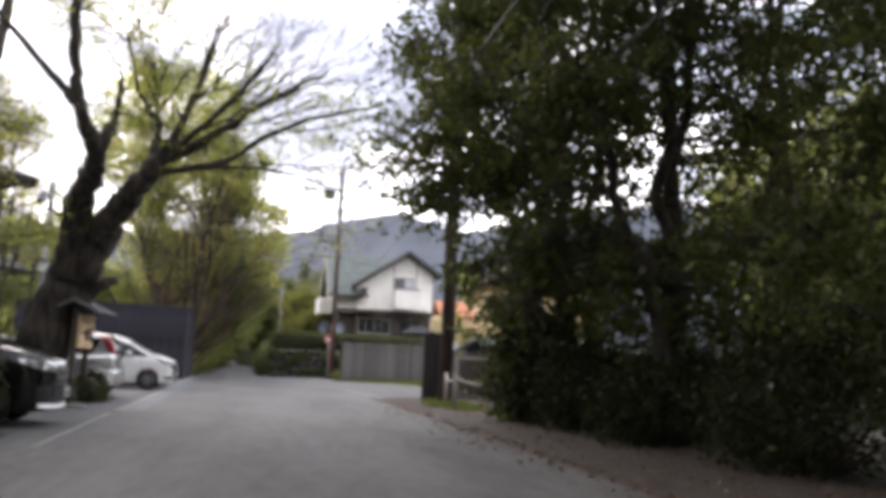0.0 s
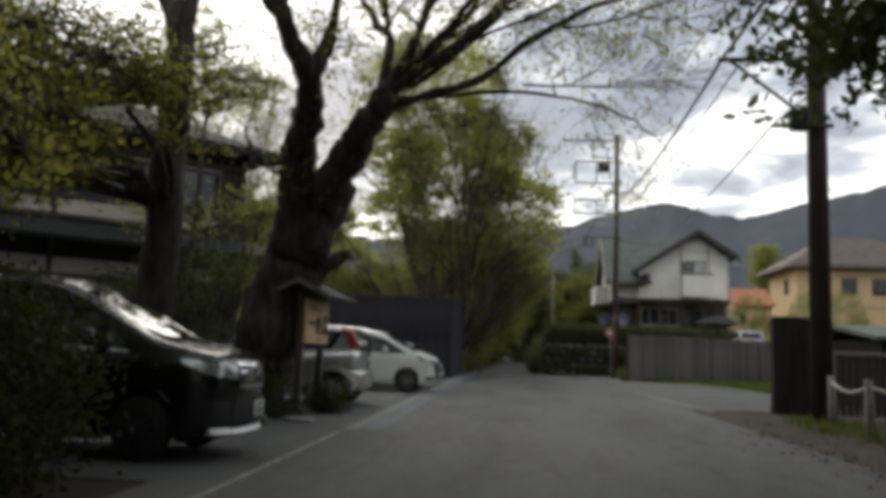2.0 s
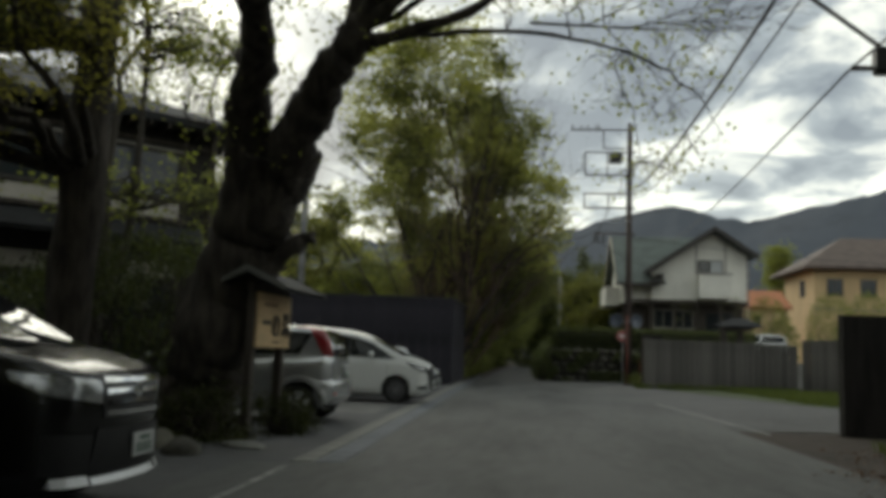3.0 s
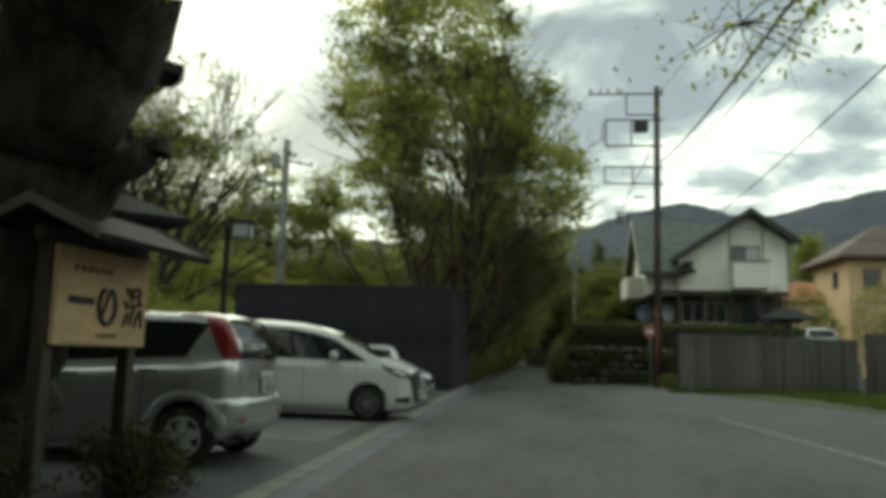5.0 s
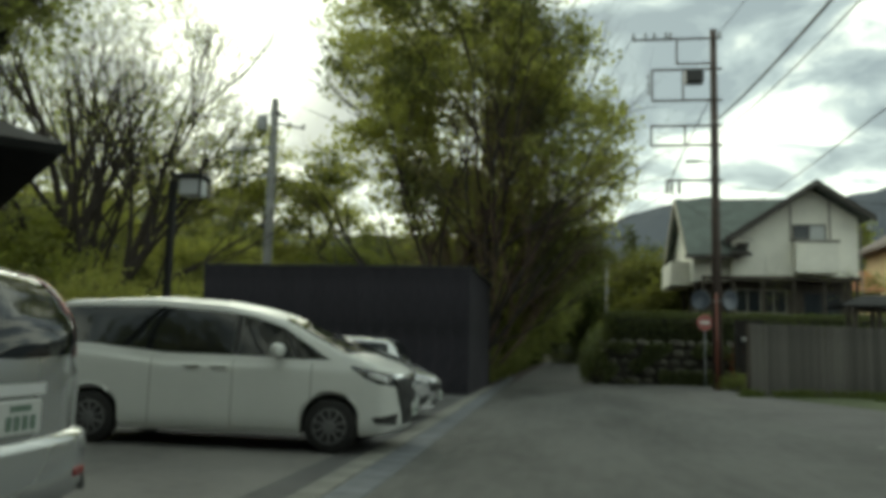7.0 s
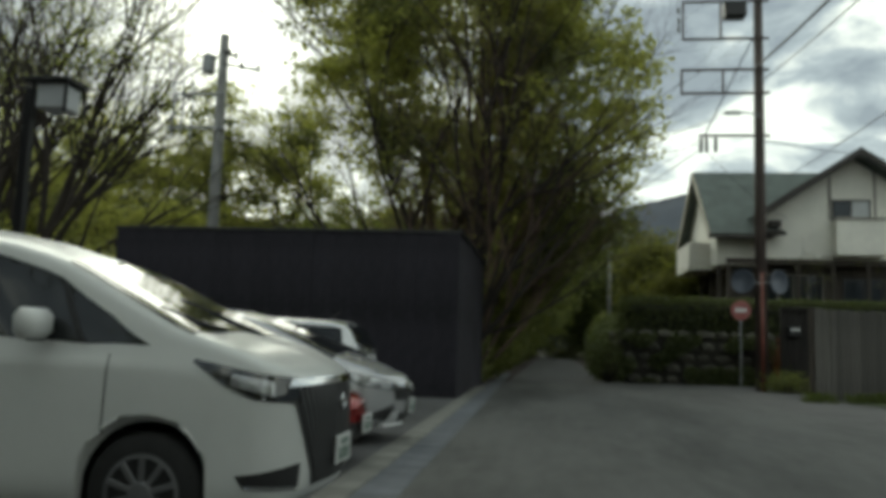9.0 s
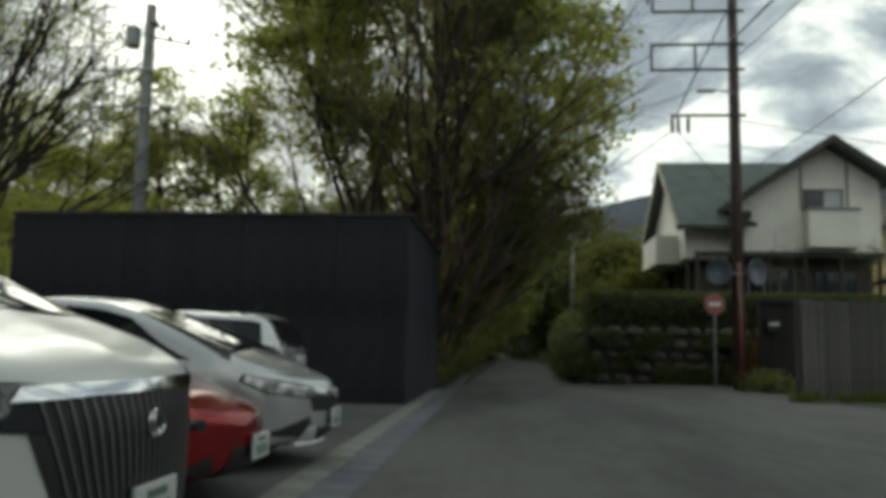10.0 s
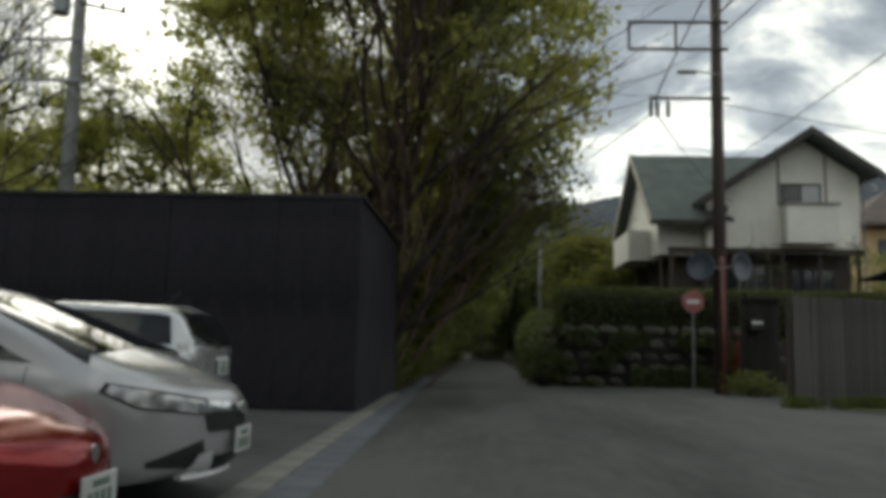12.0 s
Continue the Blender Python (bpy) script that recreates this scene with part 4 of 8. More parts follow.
def roadside_pole():
    e = thing("utility_pole", pose(5.98, 18.95, 0.38), "dark brown steel utility pole beside the black gate board", "utility pole", "utility poles")
    bm = bmesh.new()
    tube(bm, [(0, 0, -0.2), (0, 0, 5), (0, 0, 10.5)], [0.175, 0.155, 0.13], 14)
    part("pole", bm, M_BROWN_POLE, e, "", True)
    bm = bmesh.new()
    box(bm, -1.6, 0.2, -0.2, -0.14, 5.72, 5.79, 0.006)
    part("crossarm", bm, M_BROWN_POLE, e)
    bm = bmesh.new()
    tube(bm, [(-1.4, -0.17, 5.74), (-0.1, -0.17, 4.7)], 0.028, 6)
    part("brace", bm, M_BROWN_POLE, e)
    bm = bmesh.new()
    box(bm, -0.75, 0.2, -0.2, -0.15, 4.62, 4.68, 0.006)
    part("bracket", bm, M_BROWN_POLE, e)
    bm = bmesh.new()
    box(bm, -0.48, -0.2, -0.3, -0.1, 4.56, 4.9, 0.03)
    part("junction_box", bm, M_BLACK_METAL, e)


roadside_pole()


def lot_pole():
    e = thing("utility_pole", pose(-10.13, 47.7, 0) @ Matrix.Diagonal((1.045, 1.045, 1.045, 1)), "grey concrete utility pole behind the black wall", "utility pole", "utility poles")
    bm = bmesh.new()
    tube(bm, [(0, 0, -0.2), (0, 0, 5), (0, 0, 9.95)], [0.2, 0.17, 0.13], 14)
    part("pole", bm, M_GREY_POLE, e, "", True)
    for x0, x1, z in ((-1.55, 0.25, 8.1), (-1.55, 0.25, 7.1)):
        bm = bmesh.new()
        box(bm, x0, x1, -0.2, -0.14, z - 0.035, z + 0.035, 0.005)
        part("crossarm", bm, M_STEEL, e)
    for x in (-1.4, -1.1, -0.8):
        bm = bmesh.new()
        tube(bm, [(x, -0.17, 6.7), (x, -0.17, 7.1), (x + 0.03, -0.17, 8.1), (x, -0.17, 8.5)], 0.028, 6)
        part("insulator", bm, M_STEEL, e)
    bm = bmesh.new()
    lathe(bm, [(0.16, 0), (0.19, 0.03), (0.19, 0.5), (0.12, 0.58)], "z", 14, (-0.4, -0.1, 8.75))
    part("transformer", bm, M_STEEL, e, "grey drum transformer")
    for z, x1 in ((9.35, 0.45), (8.95, 1.15)):
        bm = bmesh.new()
        tube(bm, [(0, -0.1, z + 0.1), (x1, -0.15, z - 0.15)], 0.03, 6)
        part("bracket", bm, M_BLACK_METAL, e)
        for f in (0.55, 1.0):
            bm = bmesh.new()
            insulator(bm, x1 * f, -0.15, z - 0.2 * f)
            part("insulator", bm, M_BLACK_METAL, e)


lot_pole()


def cable(a, b, sag, r=0.014, label="thin black cable strung overhead between poles", n=18):
    a, b = Vector(a), Vector(b)
    pts = [a.lerp(b, i / n) - Vector((0, 0, sag * 4 * (i / n) * (1 - i / n))) for i in range(n + 1)]
    bm = bmesh.new()
    tube(bm, pts, r, 5)
    ob = part("overhead_cable", bm, M_CABLE, None, "", True)
    tagged(ob, label, "cable", "overhead cables")


cable((5.7, 48.3, 9.3), (4.45, 18.8, 6.15), 0.5, 0.03, "thick black bundled cable strung between poles")
cable((6.0, 48.3, 9.0), (4.68, 18.8, 6.0), 0.5, 0.015)
cable((4.45, 18.8, 6.15), (4.0, -12, 6.3), 0.5, 0.03, "thick bundled overhead cable between poles")
cable((4.68, 18.8, 6.0), (4.4, -12, 6.2), 0.5, 0.015)
cable((5.95, 18.8, 9.5), (5.9, 48.4, 12.5), 0.5, 0.012)
cable((5.25, 18.85, 5.05), (9.4, 58.2, 8.3), 0.2, 0.016)
cable((5.25, 18.85, 5.05), (5.0, -12, 5.4), 0.4, 0.016)
cable((4.3, 48.3, 7.25), (5.85, 48.3, 10.5), -0.05, 0.02)
cable((4.35, 48.3, 6.95), (9.3, 58.5, 6.6), 0.25, 0.012)
cable((4.2, 48.3, 6.9), (-3.0, 80, 7.7), 0.5, 0.014)
cable((5.9, 48.3, 7.2), (24.5, 54, 6.8), 0.3, 0.012)
cable((3.1, 48.3, 12.7), (-2.6, 82, 11.9), 0.4, 0.012)
cable((3.35, 48.3, 10.5), (-2.1, 82, 10.3), 0.4, 0.012)
cable((-10.2, 47.6, 9.8), (-26, 62, 9.4), 0.4, 0.012)


def mirrors_and_sign():
    e = thing("traffic_mirror", pose(5.76, 47.8, 0.35), "pair of round traffic mirrors on a faded red-brown post", "traffic mirror")
    bm = bmesh.new()
    tube(bm, [(0, 0, -0.4), (0, 0, 3.0)], 0.045, 10)
    part("post", bm, M_ORANGE, e, "faded red-brown painted post", True)
    for x, rz in ((-0.52, -35), (0.44, 35)):
        bm = bmesh.new()
        lathe(bm, [(0.0, 0.10), (0.22, 0.07), (0.38, 0.0), (0.42, -0.02), (0.42, 0.03), (0.0, 0.12)], "y", 24)
        m = part("mirror", bm, M_MIRROR, e, "round pale mirror housing", True)
        m.matrix_basis = pose(x, -0.02, 2.75, 0, 0, rz) @ Matrix.Diagonal((0.8, 0.8, 0.8, 1))
        bm = bmesh.new()
        tube(bm, [(0, 0, 2.7), (x * 0.6, 0.05, 2.75)], 0.02, 6)
        part("bracket", bm, M_STEEL, e)
    s = thing("stop_sign", pose(5.92, 51.2, 0.35), "red round road sign on a pale post", "road sign")
    bm = bmesh.new()
    tube(bm, [(0, 0, -0.4), (0, 0, 2.42)], 0.03, 8)
    part("post", bm, M_STEEL, s)
    bm = bmesh.new()
    lathe(bm, [(0.30, -0.01), (0.305, 0), (0.30, 0.01)], "y", 28, (0, -0.045, 2.12))
    disc = part("disc", bm, M_RED_SIGN, s)
    bm = bmesh.new()
    box(bm, -0.17, 0.17, -0.064, -0.058, 2.06, 2.18)
    part("bar", bm, M_WHITE_SIGN, disc)


mirrors_and_sign()


def lot_lamp():
    e = thing("street_lamp", pose(-7.5, 35.15, 0) @ Matrix.Diagonal((0.93, 0.93, 0.93, 1)), "black square-headed lamp on a tall black post", "lamp post")
    bm = bmesh.new()
    box(bm, -0.07, 0.07, -0.07, 0.07, 0, 5.0, 0.008)
    part("post", bm, M_BLACK_METAL, e)
    bm = bmesh.new()
    box(bm, 0.05, 0.8, -0.3, 0.3, 5.02, 5.1, 0.01)
    part("hood", bm, M_BLACK_METAL, e)
    for x in (0.2, 0.75):
        for y in (-0.25, 0.25):
            bm = bmesh.new()
            box(bm, x - 0.02, x + 0.02, y - 0.02, y + 0.02, 4.55, 5.02)
            part("cage_bar", bm, M_BLACK_METAL, e)
    bm = bmesh.new()
    box(bm, 0.24, 0.71, -0.22, 0.22, 4.62, 5.0, 0.02)
    part("shade", bm, M_BLIND, e, "pale frosted lamp shade")


lot_lamp()


# ---- roofed signboard under the old tree ----
def signboard():
    e = thing("signboard", pose(-2.46, 20.15, 0.0, 0, 0, 87), "pale wooden inn signboard under a small dark roof", "signboard")
    # local x runs along the board, -y faces the lane
    for x in (-0.62, 0.55):
        bm = bmesh.new()
        box(bm, x - 0.06, x + 0.06, 0.03, 0.15, 0, 2.16, 0.01)
        part("post", bm, M_DARK_TIMBER, e)
    bm = bmesh.new()
    box(bm, -0.65, 0.65, -0.02, 0.025, 1.27, 2.05, 0.006)
    board = part("board", bm, M_PAPER_SIGN, e, "pale wooden board with dark brush lettering")
    bm = bmesh.new()
    box(bm, -0.50, -0.16, -0.026, -0.021, 1.60, 1.66, 0.0)
    part("lettering", bm, M_INK, board)
    bm = bmesh.new()
    pts = [(0.02 + 0.12 * math.cos(a), -0.024, 1.60 + 0.15 * math.sin(a)) for a in np.linspace(2.0, 7.4, 16)]
    tube(bm, pts, 0.022, 6)
    tube(bm, [(0.05, -0.024, 1.73), (0.0, -0.024, 1.62), (-0.05, -0.024, 1.5)], 0.02, 6)
    part("lettering", bm, M_INK, board)
    bm = bmesh.new()
    for x0, z0, x1, z1 in ((0.3, 1.78, 0.34, 1.72), (0.28, 1.66, 0.33, 1.6), (0.27, 1.44, 0.34, 1.56), (0.38, 1.76, 0.52, 1.78), (0.38, 1.70, 0.52, 1.71), (0.36, 1.62, 0.56, 1.64), (0.44, 1.62, 0.36, 1.46), (0.52, 1.58, 0.44, 1.44), (0.54, 1.6, 0.56, 1.44), (0.39, 1.78, 0.39, 1.66), (0.52, 1.78, 0.51, 1.64)):
        tube(bm, [(x0, -0.024, z0), (x1, -0.024, z1)], 0.017, 6)
    part("lettering", bm, M_INK, board)
    bm = bmesh.new()
    ink = mat("faded_ink", (0.16, 0.09, 0.05), 0.7, 0.2, 8)
    for k in range(6):
        box(bm, -0.45 + k * 0.09, -0.39 + k * 0.09, -0.026, -0.021, 1.86, 1.91)
    part("small_lettering", bm, ink, board)
    bm = bmesh.new()
    box(bm, -0.1, 0.18, -0.026, -0.021, 1.34, 1.37)
    part("small_lettering", bm, ink, board)
    for z in (2.12,):
        bm = bmesh.new()
        box(bm, -0.75, 0.75, 0.04, 0.14, z - 0.06, z + 0.06, 0.008)
        part("beam", bm, M_DARK_TIMBER, e)
    slab_roof("roof", [(-0.9, -0.50, 2.10), (0.9, -0.50, 2.10), (0.9, 0.09, 2.38), (-0.9, 0.09, 2.38)], 0.06, M_ROOF_DARK, e)
    slab_roof("roof", [(-0.9, 0.09, 2.38), (0.9, 0.09, 2.38), (0.9, 0.45, 2.20), (-0.9, 0.45, 2.20)], 0.06, M_ROOF_DARK, e)
    for x in (-0.915, 0.903):
        bm = bmesh.new()
        prism(bm, [(-0.50, 2.05), (-0.50, 2.12), (0.09, 2.41), (0.45, 2.22), (0.45, 2.15), (0.09, 2.32)], x, x + 0.012, "x")
        part("bargeboard", bm, M_CONCRETE, e, "pale weathered edge board")


signboard()


# ---- dark inn building behind the tree ----
def inn():
    e = thing("building", pose(-7.2, 28.6, 0, 0, 0, 44), "dark timber two-storey inn with deep tiled eaves", "building")
    # local x runs along the front towards its corner at 0, -y faces the lane
    x0, depth = -17.0, 7.0
    bm = bmesh.new()
    box(bm, x0, 0.15, 0, depth, 0, 6.7)
    part("wall", bm, M_BLACK_WOOD, e)
    for xa, xb in ((-0.72, -0.6), (-5.12, -5.0), (-9.52, -9.4), (-0.02, 0.13)):
        bm = bmesh.new()
        box(bm, xa, xb, -0.08, -0.004, 0, 6.6, 0.006)
        part("post", bm, M_DARK_TIMBER, e)
    for k in range(3):
        xb = -0.74 - 4.4 * k
        xa = xb - 4.24
        bm = bmesh.new()
        box(bm, xa, xb, -0.05, -0.004, 4.40, 4.78)
        part("plaster_band", bm, M_PLASTER, e, "pale plaster band under the windows")
        window_unit(e, xa + 0.05, xb - 0.04, -0.003, 4.86, 6.08, 3)
        bm = bmesh.new()
        box(bm, xa, xb, -0.12, -0.055, 6.09, 6.16, 0.006)
        part("lintel", bm, M_POST_PALE, e, "pale weathered lintel")
        window_unit(e, xa + 0.05, xb - 0.04, -0.003, 0.8, 2.7, 3)
        bm = bmesh.new()
        box(bm, xa, xb, -0.05, -0.004, 2.85, 3.25)
        part("plaster_band", bm, M_PLASTER, e, "pale plaster band over the windows")
    for z in (4.33, 6.3):
        bm = bmesh.new()
        box(bm, x0, 0.16, -0.10, -0.05, z - 0.05, z + 0.05, 0.006)
        part("beam", bm, M_DARK_TIMBER, e)
    # hipped roof with deep eaves
    ze, o = 6.85, 0.78
    vs = [(x0 - 1, -o, ze), (0.15 + o, -o, ze), (0.15 + o, depth + o, ze), (x0 - 1, depth + o, ze), (x0 + 2, depth / 2, ze + 1.8), (-3.2, depth / 2, ze + 1.8)]
    vs += [(x, y, z - 0.2) for x, y, z in vs[:4]]
    fs = [(0, 1, 5, 4), (1, 2, 5), (2, 3, 4, 5), (3, 0, 4), (0, 6, 7, 1), (1, 7, 8, 2), (2, 8, 9, 3), (3, 9, 6, 0), (9, 8, 7, 6)]
    mesh_of("roof", vs, fs, M_ROOF_DARK, e)
    for k in range(34):
        x = 0.9 - k * 0.45
        bm = bmesh.new()
        box(bm, x - 0.04, x + 0.04, -o + 0.05, -0.01, ze - 0.31, ze - 0.203)
        part("rafter", bm, M_DARK_TIMBER, e)
    # lower roof along the front and round the corner
    slab_roof("lower_roof", [(x0, -1.1, 3.72), (1.15, -1.1, 3.72), (0.2, -0.05, 4.22), (x0, -0.05, 4.22)], 0.12, M_ROOF_DARK, e)
    slab_roof("lower_roof", [(1.17, -1.1, 3.72), (1.17, depth, 3.72), (0.21, depth, 4.22), (0.21, -0.05, 4.22)], 0.12, M_ROOF_DARK, e)


inn()


# ---- gate board, rope fence, rail fence and shed on the other side ----
def gate_board():
    e = thing("gate_board", pose(6.16, 20.95, 0.27), "tall black board gate panel at the forecourt corner", "gate")
    bm = bmesh.new()
    box(bm, -0.34, 0.34, -0.05, 0.05, 0.03, 1.77, 0.008)
    part("panel", bm, M_BLACK_WOOD, e)
    for x in (-0.3, 0.3):
        bm = bmesh.new()
        box(bm, x - 0.045, x + 0.045, 0.053, 0.14, -0.1, 1.77, 0.008)
        part("post", bm, M_BLACK_WOOD, e)
    bm = bmesh.new()
    box(bm, -0.35, 0.35, -0.055, 0.145, 1.772, 1.795, 0.006)
    part("cap", bm, M_BLACK_WOOD, e)


gate_board()


def rope_fence():
    e = thing("rope_fence", pose(0, 0, 0.36), "low rope fence with pale posts", "fence")
    posts = [(5.7, 17.75), (5.42, 15.75), (6.0, 14.0), (6.6, 12.3)]
    for x, y in posts:
        bm = bmesh.new()
        tube(bm, [(x, y, -0.1), (x, y, 0.72)], [0.055, 0.05], 10)
        part("post", bm, M_POST_PALE, e, "", True)
    for (xa, ya), (xb, yb) in zip(posts, posts[1:]):
        bm = bmesh.new()
        pts = []
        for i in range(13):
            t = i / 12
            pts.append((xa + (xb - xa) * t, ya + (yb - ya) * t, 0.64 - 0.2 * 4 * t * (1 - t) * 0.55))
        tube(bm, pts, 0.022, 6)
        part("rope", bm, M_ROPE, e, "", True)


rope_fence()


def rail_fence():
    e = thing("rail_fence", pose(6.45, 19.8, 0.34), "dark slatted fence with a pale top rail", "fence")
    bm = bmesh.new()
    box(bm, 0, 7.0, -0.03, 0.03, 1.05, 1.11, 0.008)
    part("top_rail", bm, M_POST_PALE, e, "pale top rail")
    me = bpy.data.meshes.new("slat")
    bm = bmesh.new()
    box(bm, -0.045, 0.045, -0.012, 0.012, 0.05, 1.04, 0.003)
    bm.to_mesh(me); bm.free(); me.materials.append(M_DARK_TIMBER)
    for k in range(64):
        shared("slat", me, e, pose(0.05 + k * 0.108, 0.0, 0))
    bm = bmesh.new()
    box(bm, -0.035, 0.035, -0.04, 0.04, -0.1, 1.12, 0.006)
    part("post", bm, M_POST_PALE, e)


rail_fence()


def dark_shed():
    e = thing("shed", pose(8.6, 23.1, 0.28) @ Matrix.Diagonal((1, 1, 0.74, 1)), "dark timber shed with a grey roof", "shed")
    bm = bmesh.new()
    box(bm, 0, 9, 0, 4, 0, 2.05)
    part("wall", bm, M_BLACK_WOOD, e)
    slab_roof("roof", [(-0.3, -0.5, 2.08), (9.5, -0.5, 2.08), (9.5, 2.0, 2.5), (-0.3, 2.0, 2.5)], 0.1, M_ROOF, e)
    slab_roof("roof", [(-0.3, 2.0, 2.5), (9.5, 2.0, 2.5), (9.5, 4.5, 2.08), (-0.3, 4.5, 2.08)], 0.1, M_ROOF, e)
    for k in range(6):
        bm = bmesh.new()
        box(bm, 0.5 + k * 0.7, 0.85 + k * 0.7, -0.03, -0.004, 1.45, 1.85, 0.005)
        part("paper_lantern_panel", bm, M_BLIND, e, "small white panel")


dark_shed()


# ---- stones at the foot of the old tree ----
def stone(x, y, rx, ry, h, seed, label, material):
    rng = np.random.RandomState(seed)
    bm = bmesh.new()
    bmesh.ops.create_icosphere(bm, subdivisions=3, radius=1)
    for v in bm.verts:
        k = 1 + 0.22 * noise.noise(v.co * 1.3 + Vector((seed, 0, 0))) + 0.08 * noise.noise(v.co * 4 + Vector((seed, 5, 0)))
        v.co = Vector((v.co.x * rx * k, v.co.y * ry * k, max(v.co.z, -0.25) * h * k))
    ob = part("stone", bm, material, None, "", True)
    ob.matrix_basis = pose(x, y, 0.02, 0, 0, rng.uniform(0, 180))
    tagged(ob, label, "stone", "stones under the tree")


stone(-2.75, 17.9, 0.30, 0.22, 0.17, 3, "dark mossy stone beside the parking space", M_STONE)
stone(-3.35, 18.3, 0.36, 0.26, 0.2, 5, "dark mossy stone beside the parking space", M_STONE)
stone(-2.3, 18.75, 0.34, 0.2, 0.06, 8, "flat pale slab lying on the asphalt edge", M_CONCRETE)


# ---- dark gate with a letter box beside the plank fence ----
def gate_with_letterbox():
    e = thing("gate", pose(0, 0, 0), "dark wooden gate panel with a letter box beside the fence", "gate")
    for k in range(5):
        bm = bmesh.new()
        box(bm, 6.72 + 0.17 * k, 6.88 + 0.17 * k, 49.3, 49.34, 0.14, 2.4, 0.006)
        part("board", bm, M_BLACK_WOOD, e)
    bm = bmesh.new()
    box(bm, 6.62, 6.72, 49.26, 49.38, 0.0, 2.5, 0.01)
    part("post", bm, M_BLACK_WOOD, e)
    bm = bmesh.new()
    box(bm, 6.68, 7.62, 49.2, 49.42, 2.4, 2.5, 0.01)
    part("coping", bm, M_BLACK_WOOD, e)
    bm = bmesh.new()
    box(bm, 6.8, 7.15, 49.14, 49.29, 1.65, 1.95, 0.02)
    box_ob = part("letter_box", bm, M_BLACK_METAL, e)
    bm = bmesh.new()
    box(bm, 6.84, 7.11, 49.128, 49.137, 1.82, 1.88)
    part("flap", bm, M_WHITE_SIGN, box_ob, "pale letter slot")


gate_with_letterbox()

# grass bank before the plank fence
gx = [(8.9, 31.0), (15.6, 30.0), (15.6, 36.0), (15.6, 44.0), (13.2, 46.4), (6.6, 43.7), (7.4, 39.0), (8.2, 35.0)]
tagged(mesh_of("ground", [(x, y, gz(x, y) + 0.012) for x, y in gx], [tuple(range(len(gx)))], M_GRASS_GROUND), "rough green grass before the plank fence", "grass", kind="structure")


# ---- pale pole down the far lane ----
def far_pole():
    e = thing("utility_pole", pose(3.5, 76.0, 0.27), "slim pale concrete pole beside the far lane", "pole")
    bm = bmesh.new()
    tube(bm, [(0, 0, -0.5), (0, 0, 7.6)], [0.15, 0.10], 10)
    part("shaft", bm, M_GREY_POLE, e, "", True)
    bm = bmesh.new()
    box(bm, -0.5, 0.5, -0.04, 0.04, 7.0, 7.08, 0.01)
    part("crossarm", bm, M_STEEL, e)


far_pole()


# ---- parked cars ----
from mathutils.bvhtree import BVHTree


def paint(name, colour, metal=0.0, rough=0.35):
    return mat(name, colour, rough, 0.04, 1.5, metal=metal, coat=0.45)


P_WHITE = paint("pearl_white_paint", (0.61, 0.62, 0.60))
P_BLACK = paint("black_paint", (0.004, 0.004, 0.005), 0.0, 0.25)
P_SILVER = paint("silver_paint", (0.56, 0.57, 0.575), 0.7, 0.24)
P_SILVER_GREY = paint("grey_silver_paint", (0.50, 0.505, 0.515), 0.6, 0.26)
P_RED = paint("deep_red_paint", (0.25, 0.012, 0.012), 0.55, 0.2)
M_GLASS = mat("tinted_car_glass", (0.012, 0.014, 0.015), 0.04, 0.1, 1.0)
M_TYRE = mat("tyre_rubber", (0.016, 0.016, 0.016), 0.85, 0.3, 8.0, 0.3, 40)
M_RIM = mat("alloy_rim", (0.55, 0.56, 0.57), 0.4, 0.15, 6.0, metal=0.4)
M_RIM_DK = mat("dark_alloy_rim", (0.16, 0.16, 0.165), 0.4, 0.15, 6.0, metal=0.5)
M_CHROME = mat("chrome", (0.72, 0.73, 0.74), 0.12, 0.05, 4.0, metal=1.0)
M_TRIM = mat("black_plastic_trim", (0.014, 0.014, 0.015), 0.5, 0.2, 8.0)
M_LENS = mat("clear_lamp_lens", (0.50, 0.51, 0.52), 0.18, 0.6, 11.0, metal=0.5, coat=1.0)
M_TAIL = mat("red_lamp_lens", (0.24, 0.010, 0.015), 0.3, 0.5, 12.0, coat=0.3)
M_LAMP_DARK = mat("smoked_lamp_lens", (0.02, 0.021, 0.022), 0.05, 0.2, 5.0, coat=1.0)
M_SATIN = mat("bright_satin_trim", (0.74, 0.75, 0.76), 0.4, 0.05, 4.0, metal=0.35)
M_PLATE = mat("number_plate", (0.55, 0.56, 0.55), 0.5, 0.05, 10.0)
M_PLATE_INK = mat("plate_bars", (0.12, 0.18, 0.14), 0.6, 0.1, 10.0)


